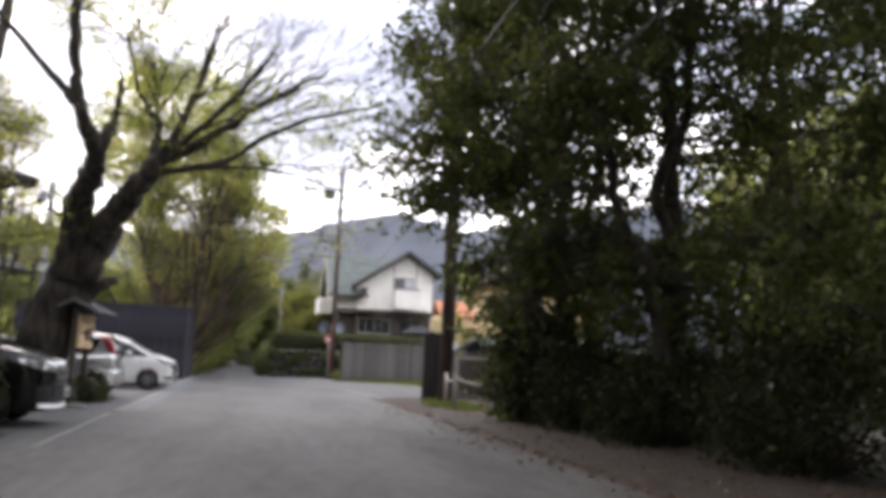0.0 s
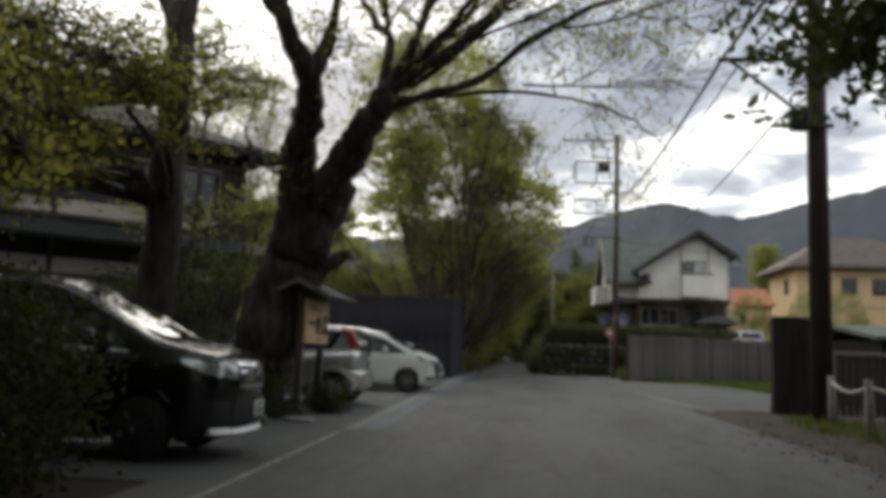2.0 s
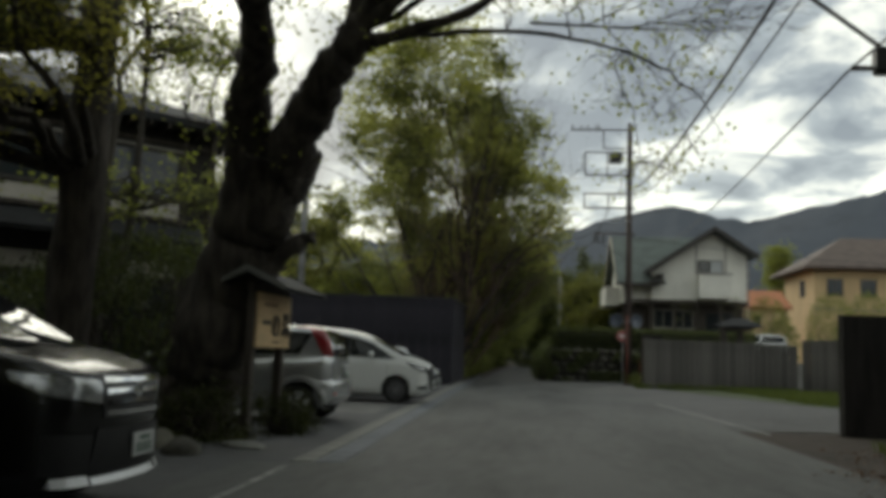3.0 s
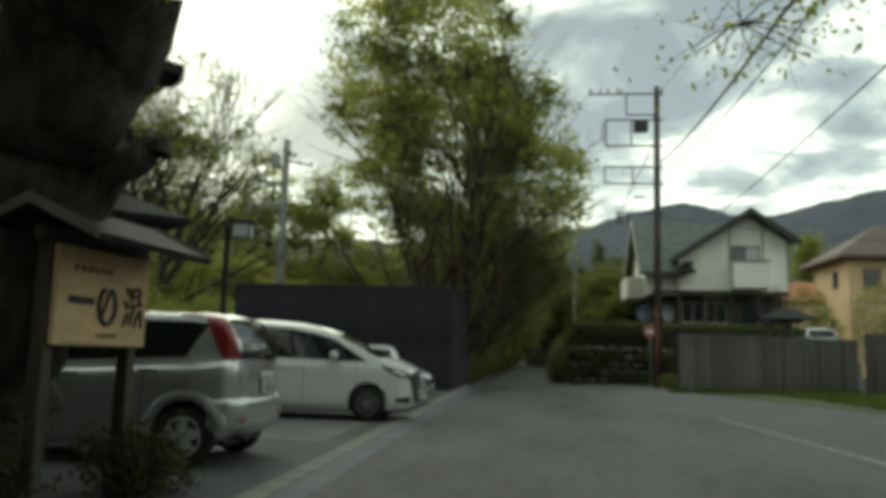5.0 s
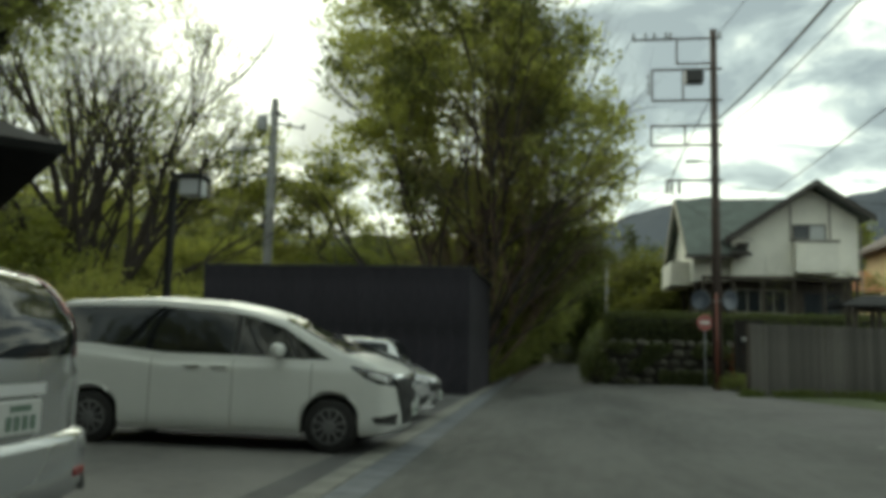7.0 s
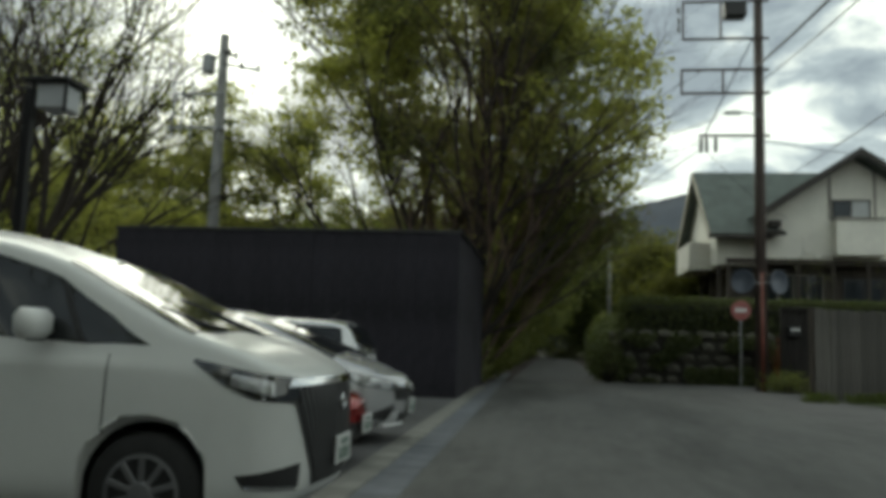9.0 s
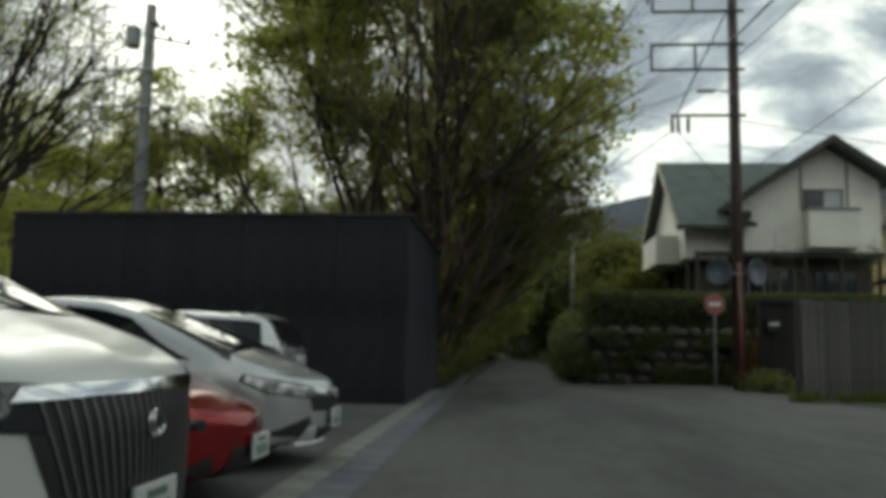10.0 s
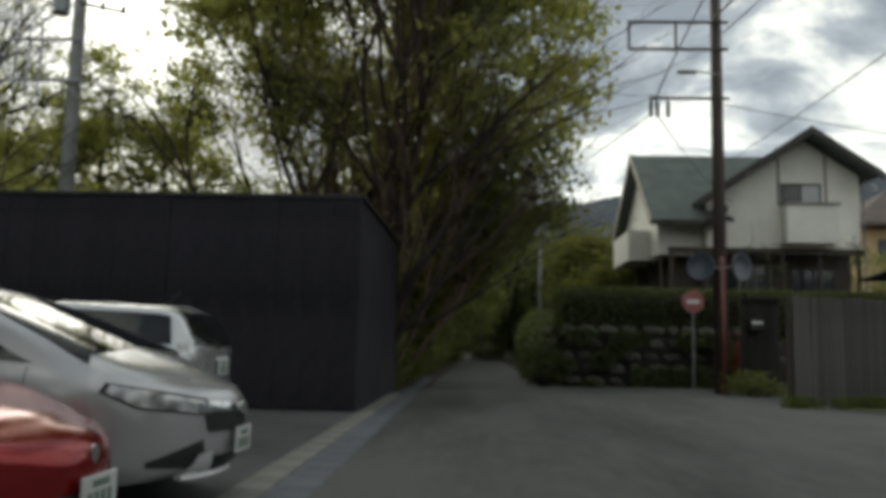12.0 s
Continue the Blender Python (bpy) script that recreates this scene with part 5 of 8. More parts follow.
class Shell:
    """A car's outer skin: cross-sections along x (nose at +), mirrored in y, with rounded ends."""

    def __init__(self, spec):
        self.s = spec
        self.L2 = spec["length"] / 2
        self.xa, self.xb = -self.L2 + spec["bulge_r"], self.L2 - spec["bulge_f"]

    def curve(self, key, x):
        pts = self.s[key]
        xs, vs = [p[0] for p in pts], [p[1] for p in pts]
        # light smoothing of the corners of the profile
        return float(0.25 * np.interp(x - 0.05, xs, vs) + 0.5 * np.interp(x, xs, vs) + 0.25 * np.interp(x + 0.05, xs, vs))

    def low(self, x):
        s = self.s
        z = s["sill"] + (s["kick"] if x < 0 and "kick" in s else 0.05) * max(0, abs(x) - self.L2 * 0.8) / (self.L2 * 0.2)
        for wx in (s["front_axle"], s["rear_axle"]):
            d = abs(x - wx)
            r = s["wheel_r"] + 0.055
            if d < r:
                z = max(z, s["wheel_r"] + math.sqrt(r * r - d * d))
        return z

    def ring(self, x):
        """Control points (y, z) of a half section from sill to the roof's middle."""
        s = self.s
        w, zb, zt, zl = self.curve("half_width", x), self.curve("belt", x), self.curve("top", x), self.low(x)
        g = max(zt - zb, 0.02)
        k = min(g / 0.55, 1.0)
        wt = w * (0.90 - (0.90 - s["roof_in"]) * k)
        m = max(zl + 0.03, 0.45 * zb + 0.55 * s["sill"])
        return [(w - 0.07, zl), (w - 0.005, zl + 0.03 + 0.25 * max(m - zl, 0.0)), (w, m + 0.03), (w - 0.012, zb - 0.10), (w - s["shoulder"], zb),
                (wt + 0.035, zt - 0.20 * g - 0.02), (wt - 0.05, zt - 0.07 * g), (wt * 0.55, zt - 0.012), (0.0, zt + 0.012 * k)]

    def at(self, x, v):
        """A point of the left half: v runs from 0 at the sill to 8 at the roof's middle."""
        r = self.ring(x)
        i = min(int(v), len(r) - 2)
        t = v - i
        p0, p1, p2, p3 = r[max(i - 1, 0)], r[i], r[i + 1], r[min(i + 2, len(r) - 1)]
        if i == 4:          # flat side glass
            y, z = p1[0] + (p2[0] - p1[0]) * t, p1[1] + (p2[1] - p1[1]) * t
        else:
            def cr(a, b, c, d):
                return 0.5 * (2 * b + (c - a) * t + (2 * a - 5 * b + 4 * c - d) * t * t + (3 * b - a - 3 * c + d) * t ** 3)
            y, z = cr(p0[0], p1[0], p2[0], p3[0]), cr(p0[1], p1[1], p2[1], p3[1])
        return Vector((x, y, z))

    def outline(self, x, n=24):
        return [self.at(x, 8 * i / n) for i in range(n + 1)]

    def body(self, name, material, parent, label=""):
        n, nx = 24, 74
        vs, fs = [], []
        axles = (self.s["front_axle"], self.s["rear_axle"])
        r = self.s["wheel_r"] + 0.055
        xs = set(np.linspace(self.xa, self.xb, nx))
        for wx in axles:
            xs |= {wx + r * math.cos(a) for a in np.linspace(0, math.pi, 15)} | {wx + r + 0.004, wx - r - 0.004}
        xs = sorted(x for x in xs if self.xa <= x <= self.xb)
        row = 2 * n + 1
        for x in xs:
            o = self.outline(x, n)
            vs += [(p.x, -p.y, p.z) for p in o] + [(p.x, p.y, p.z) for p in o[-2::-1]]
        for i in range(len(xs) - 1):
            for k in range(row - 1):
                a = i * row + k
                fs.append((a, a + 1, a + row + 1, a + row))
        # rounded ends
        for end, x0, bulge in ((1, self.xb, self.s["bulge_f"]), (-1, self.xa, self.s["bulge_r"])):
            base = (len(xs) - 1) * row if end > 0 else 0
            zc = self.centre(x0)
            # the end section closed along the bottom
            ring = list(range(base, base + row))
            pa, pb = Vector(vs[base + row - 1]), Vector(vs[base])
            for k in range(1, 8):
                ring.append(len(vs)); vs.append(tuple(pa.lerp(pb, k / 8)))
            first, m = [Vector(vs[k]) for k in ring], len(ring)
            prev = ring
            for j in range(1, 9):
                t = j / 9
                cur = []
                for p in first:
                    q = Vector((0, p.y, p.z)).lerp(Vector((0, 0, zc)), t)
                    q.x = x0 + end * bulge * self.round(1 - t)
                    cur.append(len(vs)); vs.append(tuple(q))
                for k in range(m):
                    l = (k + 1) % m
                    fs.append((prev[k], prev[l], cur[l], cur[k]) if end > 0 else (prev[l], prev[k], cur[k], cur[l]))
                prev = cur
            fs.append(tuple(prev) if end > 0 else tuple(prev[::-1]))
        # nose and tail bowed in plan
        for i, (x, y, z) in enumerate(vs):
            reach = self.s["reach"]
            f = (abs(x) - (self.L2 - reach)) / reach
            if f > 0:
                bow = self.s["bow_f"] if x > 0 else self.s["bow_r"]
                vs[i] = (x - math.copysign(bow * (y / 0.8) ** 2 * f ** 1.3, x), y, z)
        self.bvh = BVHTree.FromPolygons([Vector(v) for v in vs], fs)
        return mesh_of(name, vs, fs, material, parent, label, True)

    def decal(self, name, bottom, top, theta, material, parent, lift=0.008, label="", n=14, m=5, side=1):
        """A fitted piece laid on the skin: lower and upper edges (x, y, z), pressed on along the level direction theta
        (degrees from the nose); side -1 mirrors it to the other flank."""
        th = radians(theta)
        out, u = Vector((math.cos(th), math.sin(th), 0)), Vector((-math.sin(th), math.cos(th), 0))

        def along(edge, f):
            k = min(int(f * (len(edge) - 1)), len(edge) - 2)
            return Vector(edge[k]).lerp(Vector(edge[k + 1]), f * (len(edge) - 1) - k)
        vs, fs, hit = [], [], []
        for j in range(m + 1):
            for i in range(n + 1):
                p = along(bottom, i / n).lerp(along(top, i / n), j / m)
                o = u * p.dot(u) + Vector((0, 0, p.z)) + out * 6
                loc, nor, _, _ = self.bvh.ray_cast(o, -out)
                hit.append(loc is not None)
                q = p if loc is None else loc + (nor if nor.dot(out) > 0 else -nor) * lift
                vs.append((q.x, q.y * side, q.z))
        for j in range(m):
            for i in range(n):
                a = j * (n + 1) + i
                f = (a, a + 1, a + n + 2, a + n + 1)
                if all(hit[k] for k in f):
                    fs.append(f if side > 0 else f[::-1])
        return mesh_of(name, vs, fs, material, parent, label, True)

    def face_x(self, y, z, end):
        """x of the skin of nose or tail at a side and height."""
        loc, _, _, _ = self.bvh.ray_cast(Vector((end * 6, y, z)), Vector((-end, 0, 0)))
        return loc.x if loc else end * self.L2

    def lip(self, name, y0, y1, z0, z1, material, parent, out=0.03, label="", n=14):
        """A solid strip standing proud of the bumper, its face leaning back."""
        vs, fs = [], []
        for i in range(n + 1):
            y = y0 + (y1 - y0) * i / n
            x = self.face_x(y, z1, 1)
            vs += [(x - 0.03, y, z0), (x + out, y, z0), (x + 0.008, y, z1), (x - 0.03, y, z1)]
        for i in range(n):
            for k in range(4):
                a, b = 4 * i + k, 4 * i + (k + 1) % 4
                fs.append((a, b, b + 4, a + 4))
        fs += [(0, 3, 2, 1), (4 * n, 4 * n + 1, 4 * n + 2, 4 * n + 3)]
        return mesh_of(name, vs, fs, material, parent, label)

    def centre(self, x0):
        return 0.5 * (self.low(x0) + self.curve("top", x0))

    @staticmethod
    def round(r):
        return max(0.0, 1 - min(r, 1.0) ** 3.2) ** 0.55

    def end_x(self, y, z, end):
        """x of the rounded nose (end 1) or tail (end -1) at a height and side."""
        x0, bulge = (self.xb, self.s["bulge_f"]) if end > 0 else (self.xa, self.s["bulge_r"])
        zc = self.centre(x0)
        d = Vector((abs(y), z - zc))
        best = 1.0
        o = self.outline(x0)
        for p, q in zip(o, o[1:]):
            a, b = Vector((p.y, p.z - zc)), Vector((q.y, q.z - zc))
            e = b - a
            den = d.x * e.y - d.y * e.x
            if abs(den) < 1e-9:
                continue
            t = (a.x * e.y - a.y * e.x) / den
            u = (a.x * d.y - a.y * d.x) / den
            if -0.01 <= u <= 1.01 and t > 0:
                best = 1 / t
        return x0 + end * bulge * self.round(best)

    def patch_side(self, name, corners, material, parent, side, lift=0.006, label="", n=10, m=6):
        """A panel on the skin: corners (x, v) in order; side 1 or -1, or 0 for both halves as one."""
        (xa, va), (xb, vb), (xc, vc), (xd, vd) = corners
        vs, fs = [], []
        for j in range(m + 1):
            t = j / m
            for i in range(n + 1):
                u = i / n
                x = (xa * (1 - u) + xb * u) * (1 - t) + (xd * (1 - u) + xc * u) * t
                v = (va * (1 - u) + vb * u) * (1 - t) + (vd * (1 - u) + vc * u) * t
                p = self.at(x, v)
                du, dv = self.at(x + 0.02, v) - self.at(x - 0.02, v), self.at(x, min(v + 0.1, 8)) - self.at(x, max(v - 0.1, 0))
                nn = du.cross(dv)
                nn = nn.normalized() if nn.length > 1e-9 else Vector((0, 0, 1))
                if nn.y < -0.05 or nn.z < -0.3:
                    nn = -nn
                p = p + nn * lift
                vs.append((p.x, p.y * (side or 1), p.z))
        for j in range(m):
            for i in range(n):
                a = j * (n + 1) + i
                f = (a, a + 1, a + n + 2, a + n + 1)
                fs.append(f if side >= 0 else f[::-1])
        if side == 0:
            k = len(vs)
            vs += [(x, -y, z) for x, y, z in vs]
            fs += [tuple(q + k for q in f[::-1]) for f in fs]
        return mesh_of(name, vs, fs, material, parent, label, True)

    def patch_end(self, name, corners, material, parent, end, lift=0.008, label="", n=10, m=6):
        """A panel on the nose or tail: corners (y, z) in order."""
        (ya, za), (yb, zb), (yc, zc), (yd, zd) = corners
        vs, fs = [], []
        for j in range(m + 1):
            t = j / m
            for i in range(n + 1):
                u = i / n
                y = (ya * (1 - u) + yb * u) * (1 - t) + (yd * (1 - u) + yc * u) * t
                z = (za * (1 - u) + zb * u) * (1 - t) + (zd * (1 - u) + zc * u) * t
                vs.append((self.end_x(y, z, end) + end * lift, y, z))
        for j in range(m):
            for i in range(n):
                a = j * (n + 1) + i
                fs.append((a, a + 1, a + n + 2, a + n + 1))
        return mesh_of(name, vs, fs, material, parent, label, True)


def wheel(parent, x, y, r, rim_mat, spokes=10, width=0.19):
    side = 1 if y > 0 else -1
    bm = bmesh.new()
    lathe(bm, [(r * 0.62, -width / 2), (r * 0.93, -width / 2), (r, -width / 2 + 0.03), (r, width / 2 - 0.03), (r * 0.93, width / 2), (r * 0.62, width / 2)], "y", 32)
    w = part("wheel", bm, M_TYRE, parent, "", True)
    w.matrix_basis = pose(x, y, r)
    bm = bmesh.new()
    h = side * width / 2
    lathe(bm, [(r * 0.58, h * 0.9), (r * 0.60, h * 1.12), (r * 0.66, h * 1.08), (r * 0.67, h * 0.9)], "y", 32)
    lathe(bm, [(0.0, h * 1.2), (0.055, h * 1.2), (0.07, h * 1.1), (0.07, h * 0.9), (0.0, h * 0.9)], "y", 16)
    for k in range(spokes):
        a = 360 * k / spokes
        b = bmesh.new()
        ws = 0.055 if spokes == 5 else 0.017
        box(b, -ws, ws, min(h, h * 1.14), max(h, h * 1.14), 0.05, r * 0.61, 0.004, pose(0, 0, 0, 0, a, 0))
        tmp = bpy.data.meshes.new("tmp"); b.to_mesh(tmp); b.free(); bm.from_mesh(tmp); bpy.data.meshes.remove(tmp)
    part("rim", bm, rim_mat, w, "", False)
    return w


def plate(shell, parent, end, z, y=0.0):
    xs = [shell.face_x(y, z + k, end) + end * 0.025 for k in (-0.08, 0.0, 0.08)]
    x = max(xs) if end > 0 else min(xs)
    bm = bmesh.new()
    box(bm, x - 0.008, x + 0.008, y - 0.165, y + 0.165, z - 0.0825, z + 0.0825, 0.004)
    p = part("number_plate", bm, M_PLATE, parent)
    bars = [(y - 0.12 + 0.062 * k, y - 0.08 + 0.062 * k, z - 0.06, z + 0.01) for k in range(4)] + [(y - 0.08, y + 0.08, z + 0.03, z + 0.06)]
    for ya, yb, za, zb in bars:
        bm = bmesh.new()
        box(bm, min(x + end * 0.009, x + end * 0.011), max(x + end * 0.009, x + end * 0.011), ya, yb, za, zb)
        part("bar", bm, M_PLATE_INK, p)


def door_mirror(shell, parent, x, z, material, size=1.0):
    for side in (1, -1):
        y = shell.at(x, 4)[1]
        bm = bmesh.new()
        box(bm, -0.06, 0.07, -0.12, 0.12, -0.08, 0.085, 0.04)
        m = part("door_mirror", bm, material, parent, "", True)
        m.matrix_basis = pose(x, side * (y + 0.11 * size), z, 0, 0, 0) @ Matrix.Diagonal((size, size, size, 1))
        bm = bmesh.new()
        box(bm, -0.03, 0.03, -0.09, 0.02, -0.09, -0.04, 0.008)
        part("mirror_foot", bm, M_TRIM, m).matrix_basis = pose(0, 0, 0, 0, 0, 0 if side > 0 else 180)


def seams(shell, parent, xs, z_low=1.0, v1=3.95):
    for x in xs:
        for side in (1, -1):
            shell.patch_side("door_seam", [(x - 0.004, 0.7), (x + 0.004, 0.7), (x + 0.004, v1), (x - 0.004, v1)], M_TRIM, parent, side, 0.003, n=1, m=10)


def handles(shell, parent, xs, material):
    for x in xs:
        for side in (1, -1):
            p = shell.at(x, 3.2)
            bm = bmesh.new()
            box(bm, -0.11, 0.11, -0.018, 0.018, -0.018, 0.018, 0.012)
            part("door_handle", bm, material, parent).matrix_basis = pose(x, side * (p.y + 0.018), p.z)


def underside(shell, parent):
    s = shell.s
    bm = bmesh.new()
    w = s["half_width"][len(s["half_width"]) // 2][1]
    box(bm, s["rear_axle"] - s["wheel_r"] - 0.05, s["front_axle"] + s["wheel_r"] + 0.05, -w + 0.26, w - 0.26, s["sill"] + 0.02, s["wheel_r"] * 2 - 0.02)
    box(bm, s["rear_axle"] + s["wheel_r"] + 0.07, s["front_axle"] - s["wheel_r"] - 0.07, -w + 0.08, w - 0.08, s["sill"] + 0.02, s["sill"] + 0.25)
    part("underbody", bm, M_TRIM, parent)


MINIVAN = dict(shoulder=0.045, length=4.70, sill=0.20, wheel_r=0.315, front_axle=1.43, rear_axle=-1.52, roof_in=0.76, bulge_f=0.12, bulge_r=0.10, bow_f=0.16, bow_r=0.06, reach=0.6,
               top=[(-2.35, 1.66), (-2.25, 1.74), (-2.0, 1.79), (-0.8, 1.845), (0.05, 1.815), (0.36, 1.75), (0.62, 1.645), (1.46, 1.20), (1.66, 1.15), (2.02, 1.085), (2.22, 1.02), (2.35, 0.95)],
               belt=[(-2.35, 1.16), (-1.6, 1.16), (-0.6, 1.05), (0.9, 1.05), (1.5, 1.04), (1.9, 1.0), (2.2, 0.93), (2.35, 0.88)],
               half_width=[(-2.35, 0.76), (-2.2, 0.82), (-1.6, 0.845), (0.2, 0.847), (1.5, 0.845), (1.95, 0.825), (2.2, 0.775), (2.35, 0.70)])


CAB_FORWARD = dict(MINIVAN, roof_in=0.75, front_axle=1.52,
                   top=[(-2.35, 1.66), (-2.25, 1.74), (-2.0, 1.79), (-0.8, 1.835), (0.0, 1.785), (0.5, 1.695), (0.78, 1.615), (0.95, 1.545), (1.62, 1.20), (1.80, 1.14), (2.05, 1.07), (2.22, 1.0), (2.35, 0.95)])


def minivan(name, m, label, coat_mat, white):
    e = thing(name, m, label, "car", "parked cars")
    sh = Shell(CAB_FORWARD if white else MINIVAN)
    sh.body("body", coat_mat, e)
    underside(sh, e)
    for side in (1, -1):
        sh.patch_side("side_window", [(-2.12, 4.12), (0.27, 4.12), (0.27, 5.1), (-2.02, 5.1)], M_GLASS, e, side, 0.005, n=16)
        sh.patch_side("pillar_trim", [(0.275, 4.12), (0.335, 4.12), (0.335, 5.1), (0.275, 5.1)], M_TRIM, e, side, 0.005, n=1)
        if white:
            sh.patch_side("front_side_window", [(0.34, 4.12), (1.08, 4.12), (0.88, 5.0), (0.34, 5.12)], M_GLASS, e, side, 0.005, n=10)
            sh.patch_side("pillar_trim", [(1.08, 4.12), (1.13, 4.12), (0.93, 4.97), (0.88, 5.0)], M_TRIM, e, side, 0.006, n=1)
            sh.patch_side("quarter_glass", [(1.13, 4.12), (1.50, 4.28), (1.24, 4.75), (0.93, 4.97)], M_GLASS, e, side, 0.005, n=8, m=5)
        else:
            sh.patch_side("front_side_window", [(0.34, 4.12), (0.98, 4.12), (0.74, 5.02), (0.34, 5.1)], M_GLASS, e, side, 0.005, n=10)
            sh.patch_side("quarter_glass", [(1.02, 4.12), (1.36, 4.2), (1.06, 4.72), (0.86, 4.85)], M_GLASS, e, side, 0.005, n=6, m=4)
        if not white:
            sh.patch_side("belt_trim", [(-2.15, 4.0), (1.25, 4.0), (1.25, 4.1), (-2.15, 4.1)], M_CHROME, e, side, 0.007, n=20, m=1)
        sh.patch_side("sill_trim", [(-1.0, 0.2), (0.95, 0.2), (0.95, 0.75), (-1.0, 0.75)], M_TRIM if not white else coat_mat, e, side, 0.004, n=8, m=2)
    xw, xc = (0.86, 1.70) if white else (0.62, 1.58)
    sh.patch_side("windscreen", [(xw, 6.0), (xw, 8), (xc, 8), (xc, 5.6)], M_GLASS, e, 0, 0.006, n=10, m=10)
    sh.patch_end("rear_window", [(-0.62, 1.15), (0.62, 1.15), (0.56, 1.62), (-0.56, 1.62)], M_GLASS, e, -1)
    # nose
    if white:
        sh.decal("grille", [(2.3, -0.38, 0.34), (2.3, 0.38, 0.34)], [(2.3, -0.62, 0.91), (2.3, 0.62, 0.91)], 0, M_TRIM, e, 0.008, "tall dark grille with fine uprights", 16, 8)
        for k in range(23):
            y = -0.55 + 0.05 * k
            sh.decal("grille_bar", [(2.3, y * 0.62 - 0.005, 0.36), (2.3, y * 0.62 + 0.005, 0.36)], [(2.3, y + 0.001, 0.885), (2.3, y + 0.011, 0.885)], 0, M_RIM_DK, e, 0.014, "", 1, 8)
        sh.decal("grille_top", [(2.3, -0.63, 0.885), (2.3, 0.63, 0.885)], [(2.3, -0.60, 0.925), (2.3, 0.60, 0.925)], 0, M_CHROME, e, 0.02, "", 14, 2)
    else:
        sh.decal("grille", [(2.3, -0.40, 0.70), (2.3, 0.40, 0.70)], [(2.3, -0.42, 0.98), (2.3, 0.42, 0.98)], 0, M_TRIM, e, 0.008)
        for z in (0.72, 0.79, 0.86, 0.93):
            sh.decal("grille_bar", [(2.3, -0.38, z), (2.3, 0.38, z)], [(2.3, -0.38, z + 0.032), (2.3, 0.38, z + 0.032)], 0, M_CHROME, e, 0.018, "", 12, 2)
        sh.decal("air_intake", [(2.3, -0.50, 0.34), (2.3, 0.50, 0.34)], [(2.3, -0.44, 0.64), (2.3, 0.44, 0.64)], 0, M_TRIM, e, 0.008)
        sh.lip("chrome_bar", -0.46, 0.46, 0.275, 0.32, M_SATIN, e, 0.035, "bright strip along the bumper")
    bm = bmesh.new()
    ze = 0.78 if white else 0.88
    xe = sh.face_x(0, ze, 1) + 0.022
    for ry, rz in ((0.065, 0.045), (0.028, 0.042)):
        tube(bm, [(xe, ry * math.cos(a), ze + rz * math.sin(a)) for a in np.linspace(0, math.tau, 21)], 0.006, 6)
    part("emblem", bm, M_CHROME, e, "oval chrome emblem")
    for side in (1, -1):
        if white:
            lamp = sh.decal("headlight", [(1.78, 0.83, 1.005), (1.94, 0.82, 0.89), (2.12, 0.80, 0.82), (2.3, 0.56, 0.79)], [(1.80, 0.83, 1.02), (1.98, 0.82, 0.985), (2.15, 0.78, 0.95), (2.3, 0.58, 0.93)], 45, M_LAMP_DARK, e, 0.009, "long wedge-shaped dark headlight", 18, 6, side)
            sh.decal("lens", [(1.98, 0.82, 0.885), (2.2, 0.74, 0.83)], [(2.0, 0.82, 0.945), (2.2, 0.74, 0.91)], 45, M_LENS, lamp, 0.016, "", 6, 4, side)
            sh.decal("fog_lamp_recess", [(2.06, 0.80, 0.375), (2.3, 0.56, 0.35)], [(2.02, 0.81, 0.43), (2.3, 0.55, 0.475)], 45, M_TRIM, e, 0.008, "", 8, 3, side)
            sh.decal("chrome_bar", [(2.08, 0.80, 0.362), (2.3, 0.58, 0.335)], [(2.08, 0.80, 0.38), (2.3, 0.58, 0.355)], 45, M_CHROME, e, 0.012, "", 8, 1, side)
        else:
            sh.decal("headlight", [(1.88, 0.84, 0.95), (2.1, 0.80, 0.86), (2.3, 0.42, 0.80)], [(1.86, 0.84, 1.0), (2.1, 0.78, 0.985), (2.3, 0.44, 0.95)], 40, M_LENS, e, 0.010, "wide clear headlight", 18, 6, side)
            sh.decal("fog_lamp_recess", [(2.1, 0.80, 0.36), (2.3, 0.52, 0.34)], [(2.12, 0.80, 0.62), (2.3, 0.50, 0.60)], 40, M_TRIM, e, 0.008, "", 8, 4, side)
            sh.lip("chrome_bar", side * 0.50, side * 0.74, 0.28, 0.34, M_SATIN, e, 0.035, "bright strip along the bumper", 6)
        sh.decal("rear_lamp", [(-2.3, 0.66, 0.95), (-2.2, 0.82, 0.95)], [(-2.3, 0.62, 1.5), (-2.2, 0.78, 1.5)], 150, M_TAIL, e, 0.01, "", 5, 8, side)
    plate(sh, e, 1, 0.50, 0.0 if white else 0.1)
    door_mirror(sh, e, 0.88, 1.18, coat_mat, 1.0)
    handles(sh, e, (0.12, -0.22), coat_mat)
    seams(sh, e, (1.28, 0.30, -0.75))
    for x in (sh.s["front_axle"], sh.s["rear_axle"]):
        for y in (0.735, -0.735):
            # the black van's rims are coloured black to pass for deep shade
            wheel(e, x, y, 0.315, M_RIM_DK if white else M_TRIM, 10)
    bm = bmesh.new()
    for (xa, ya), (xb, yb) in (((xc - 0.02, 0.35), (xc - 0.38, -0.1)), ((xc, -0.25), (xc - 0.30, -0.52))):
        tube(bm, [(x, y, sh.curve("top", x) + 0.012 - 0.08 * y * y) for x, y in ((xa, ya), (0.5 * (xa + xb), 0.5 * (ya + yb)), (xb, yb))], 0.009, 5)
    part("wiper", bm, M_TRIM, e)
    return e


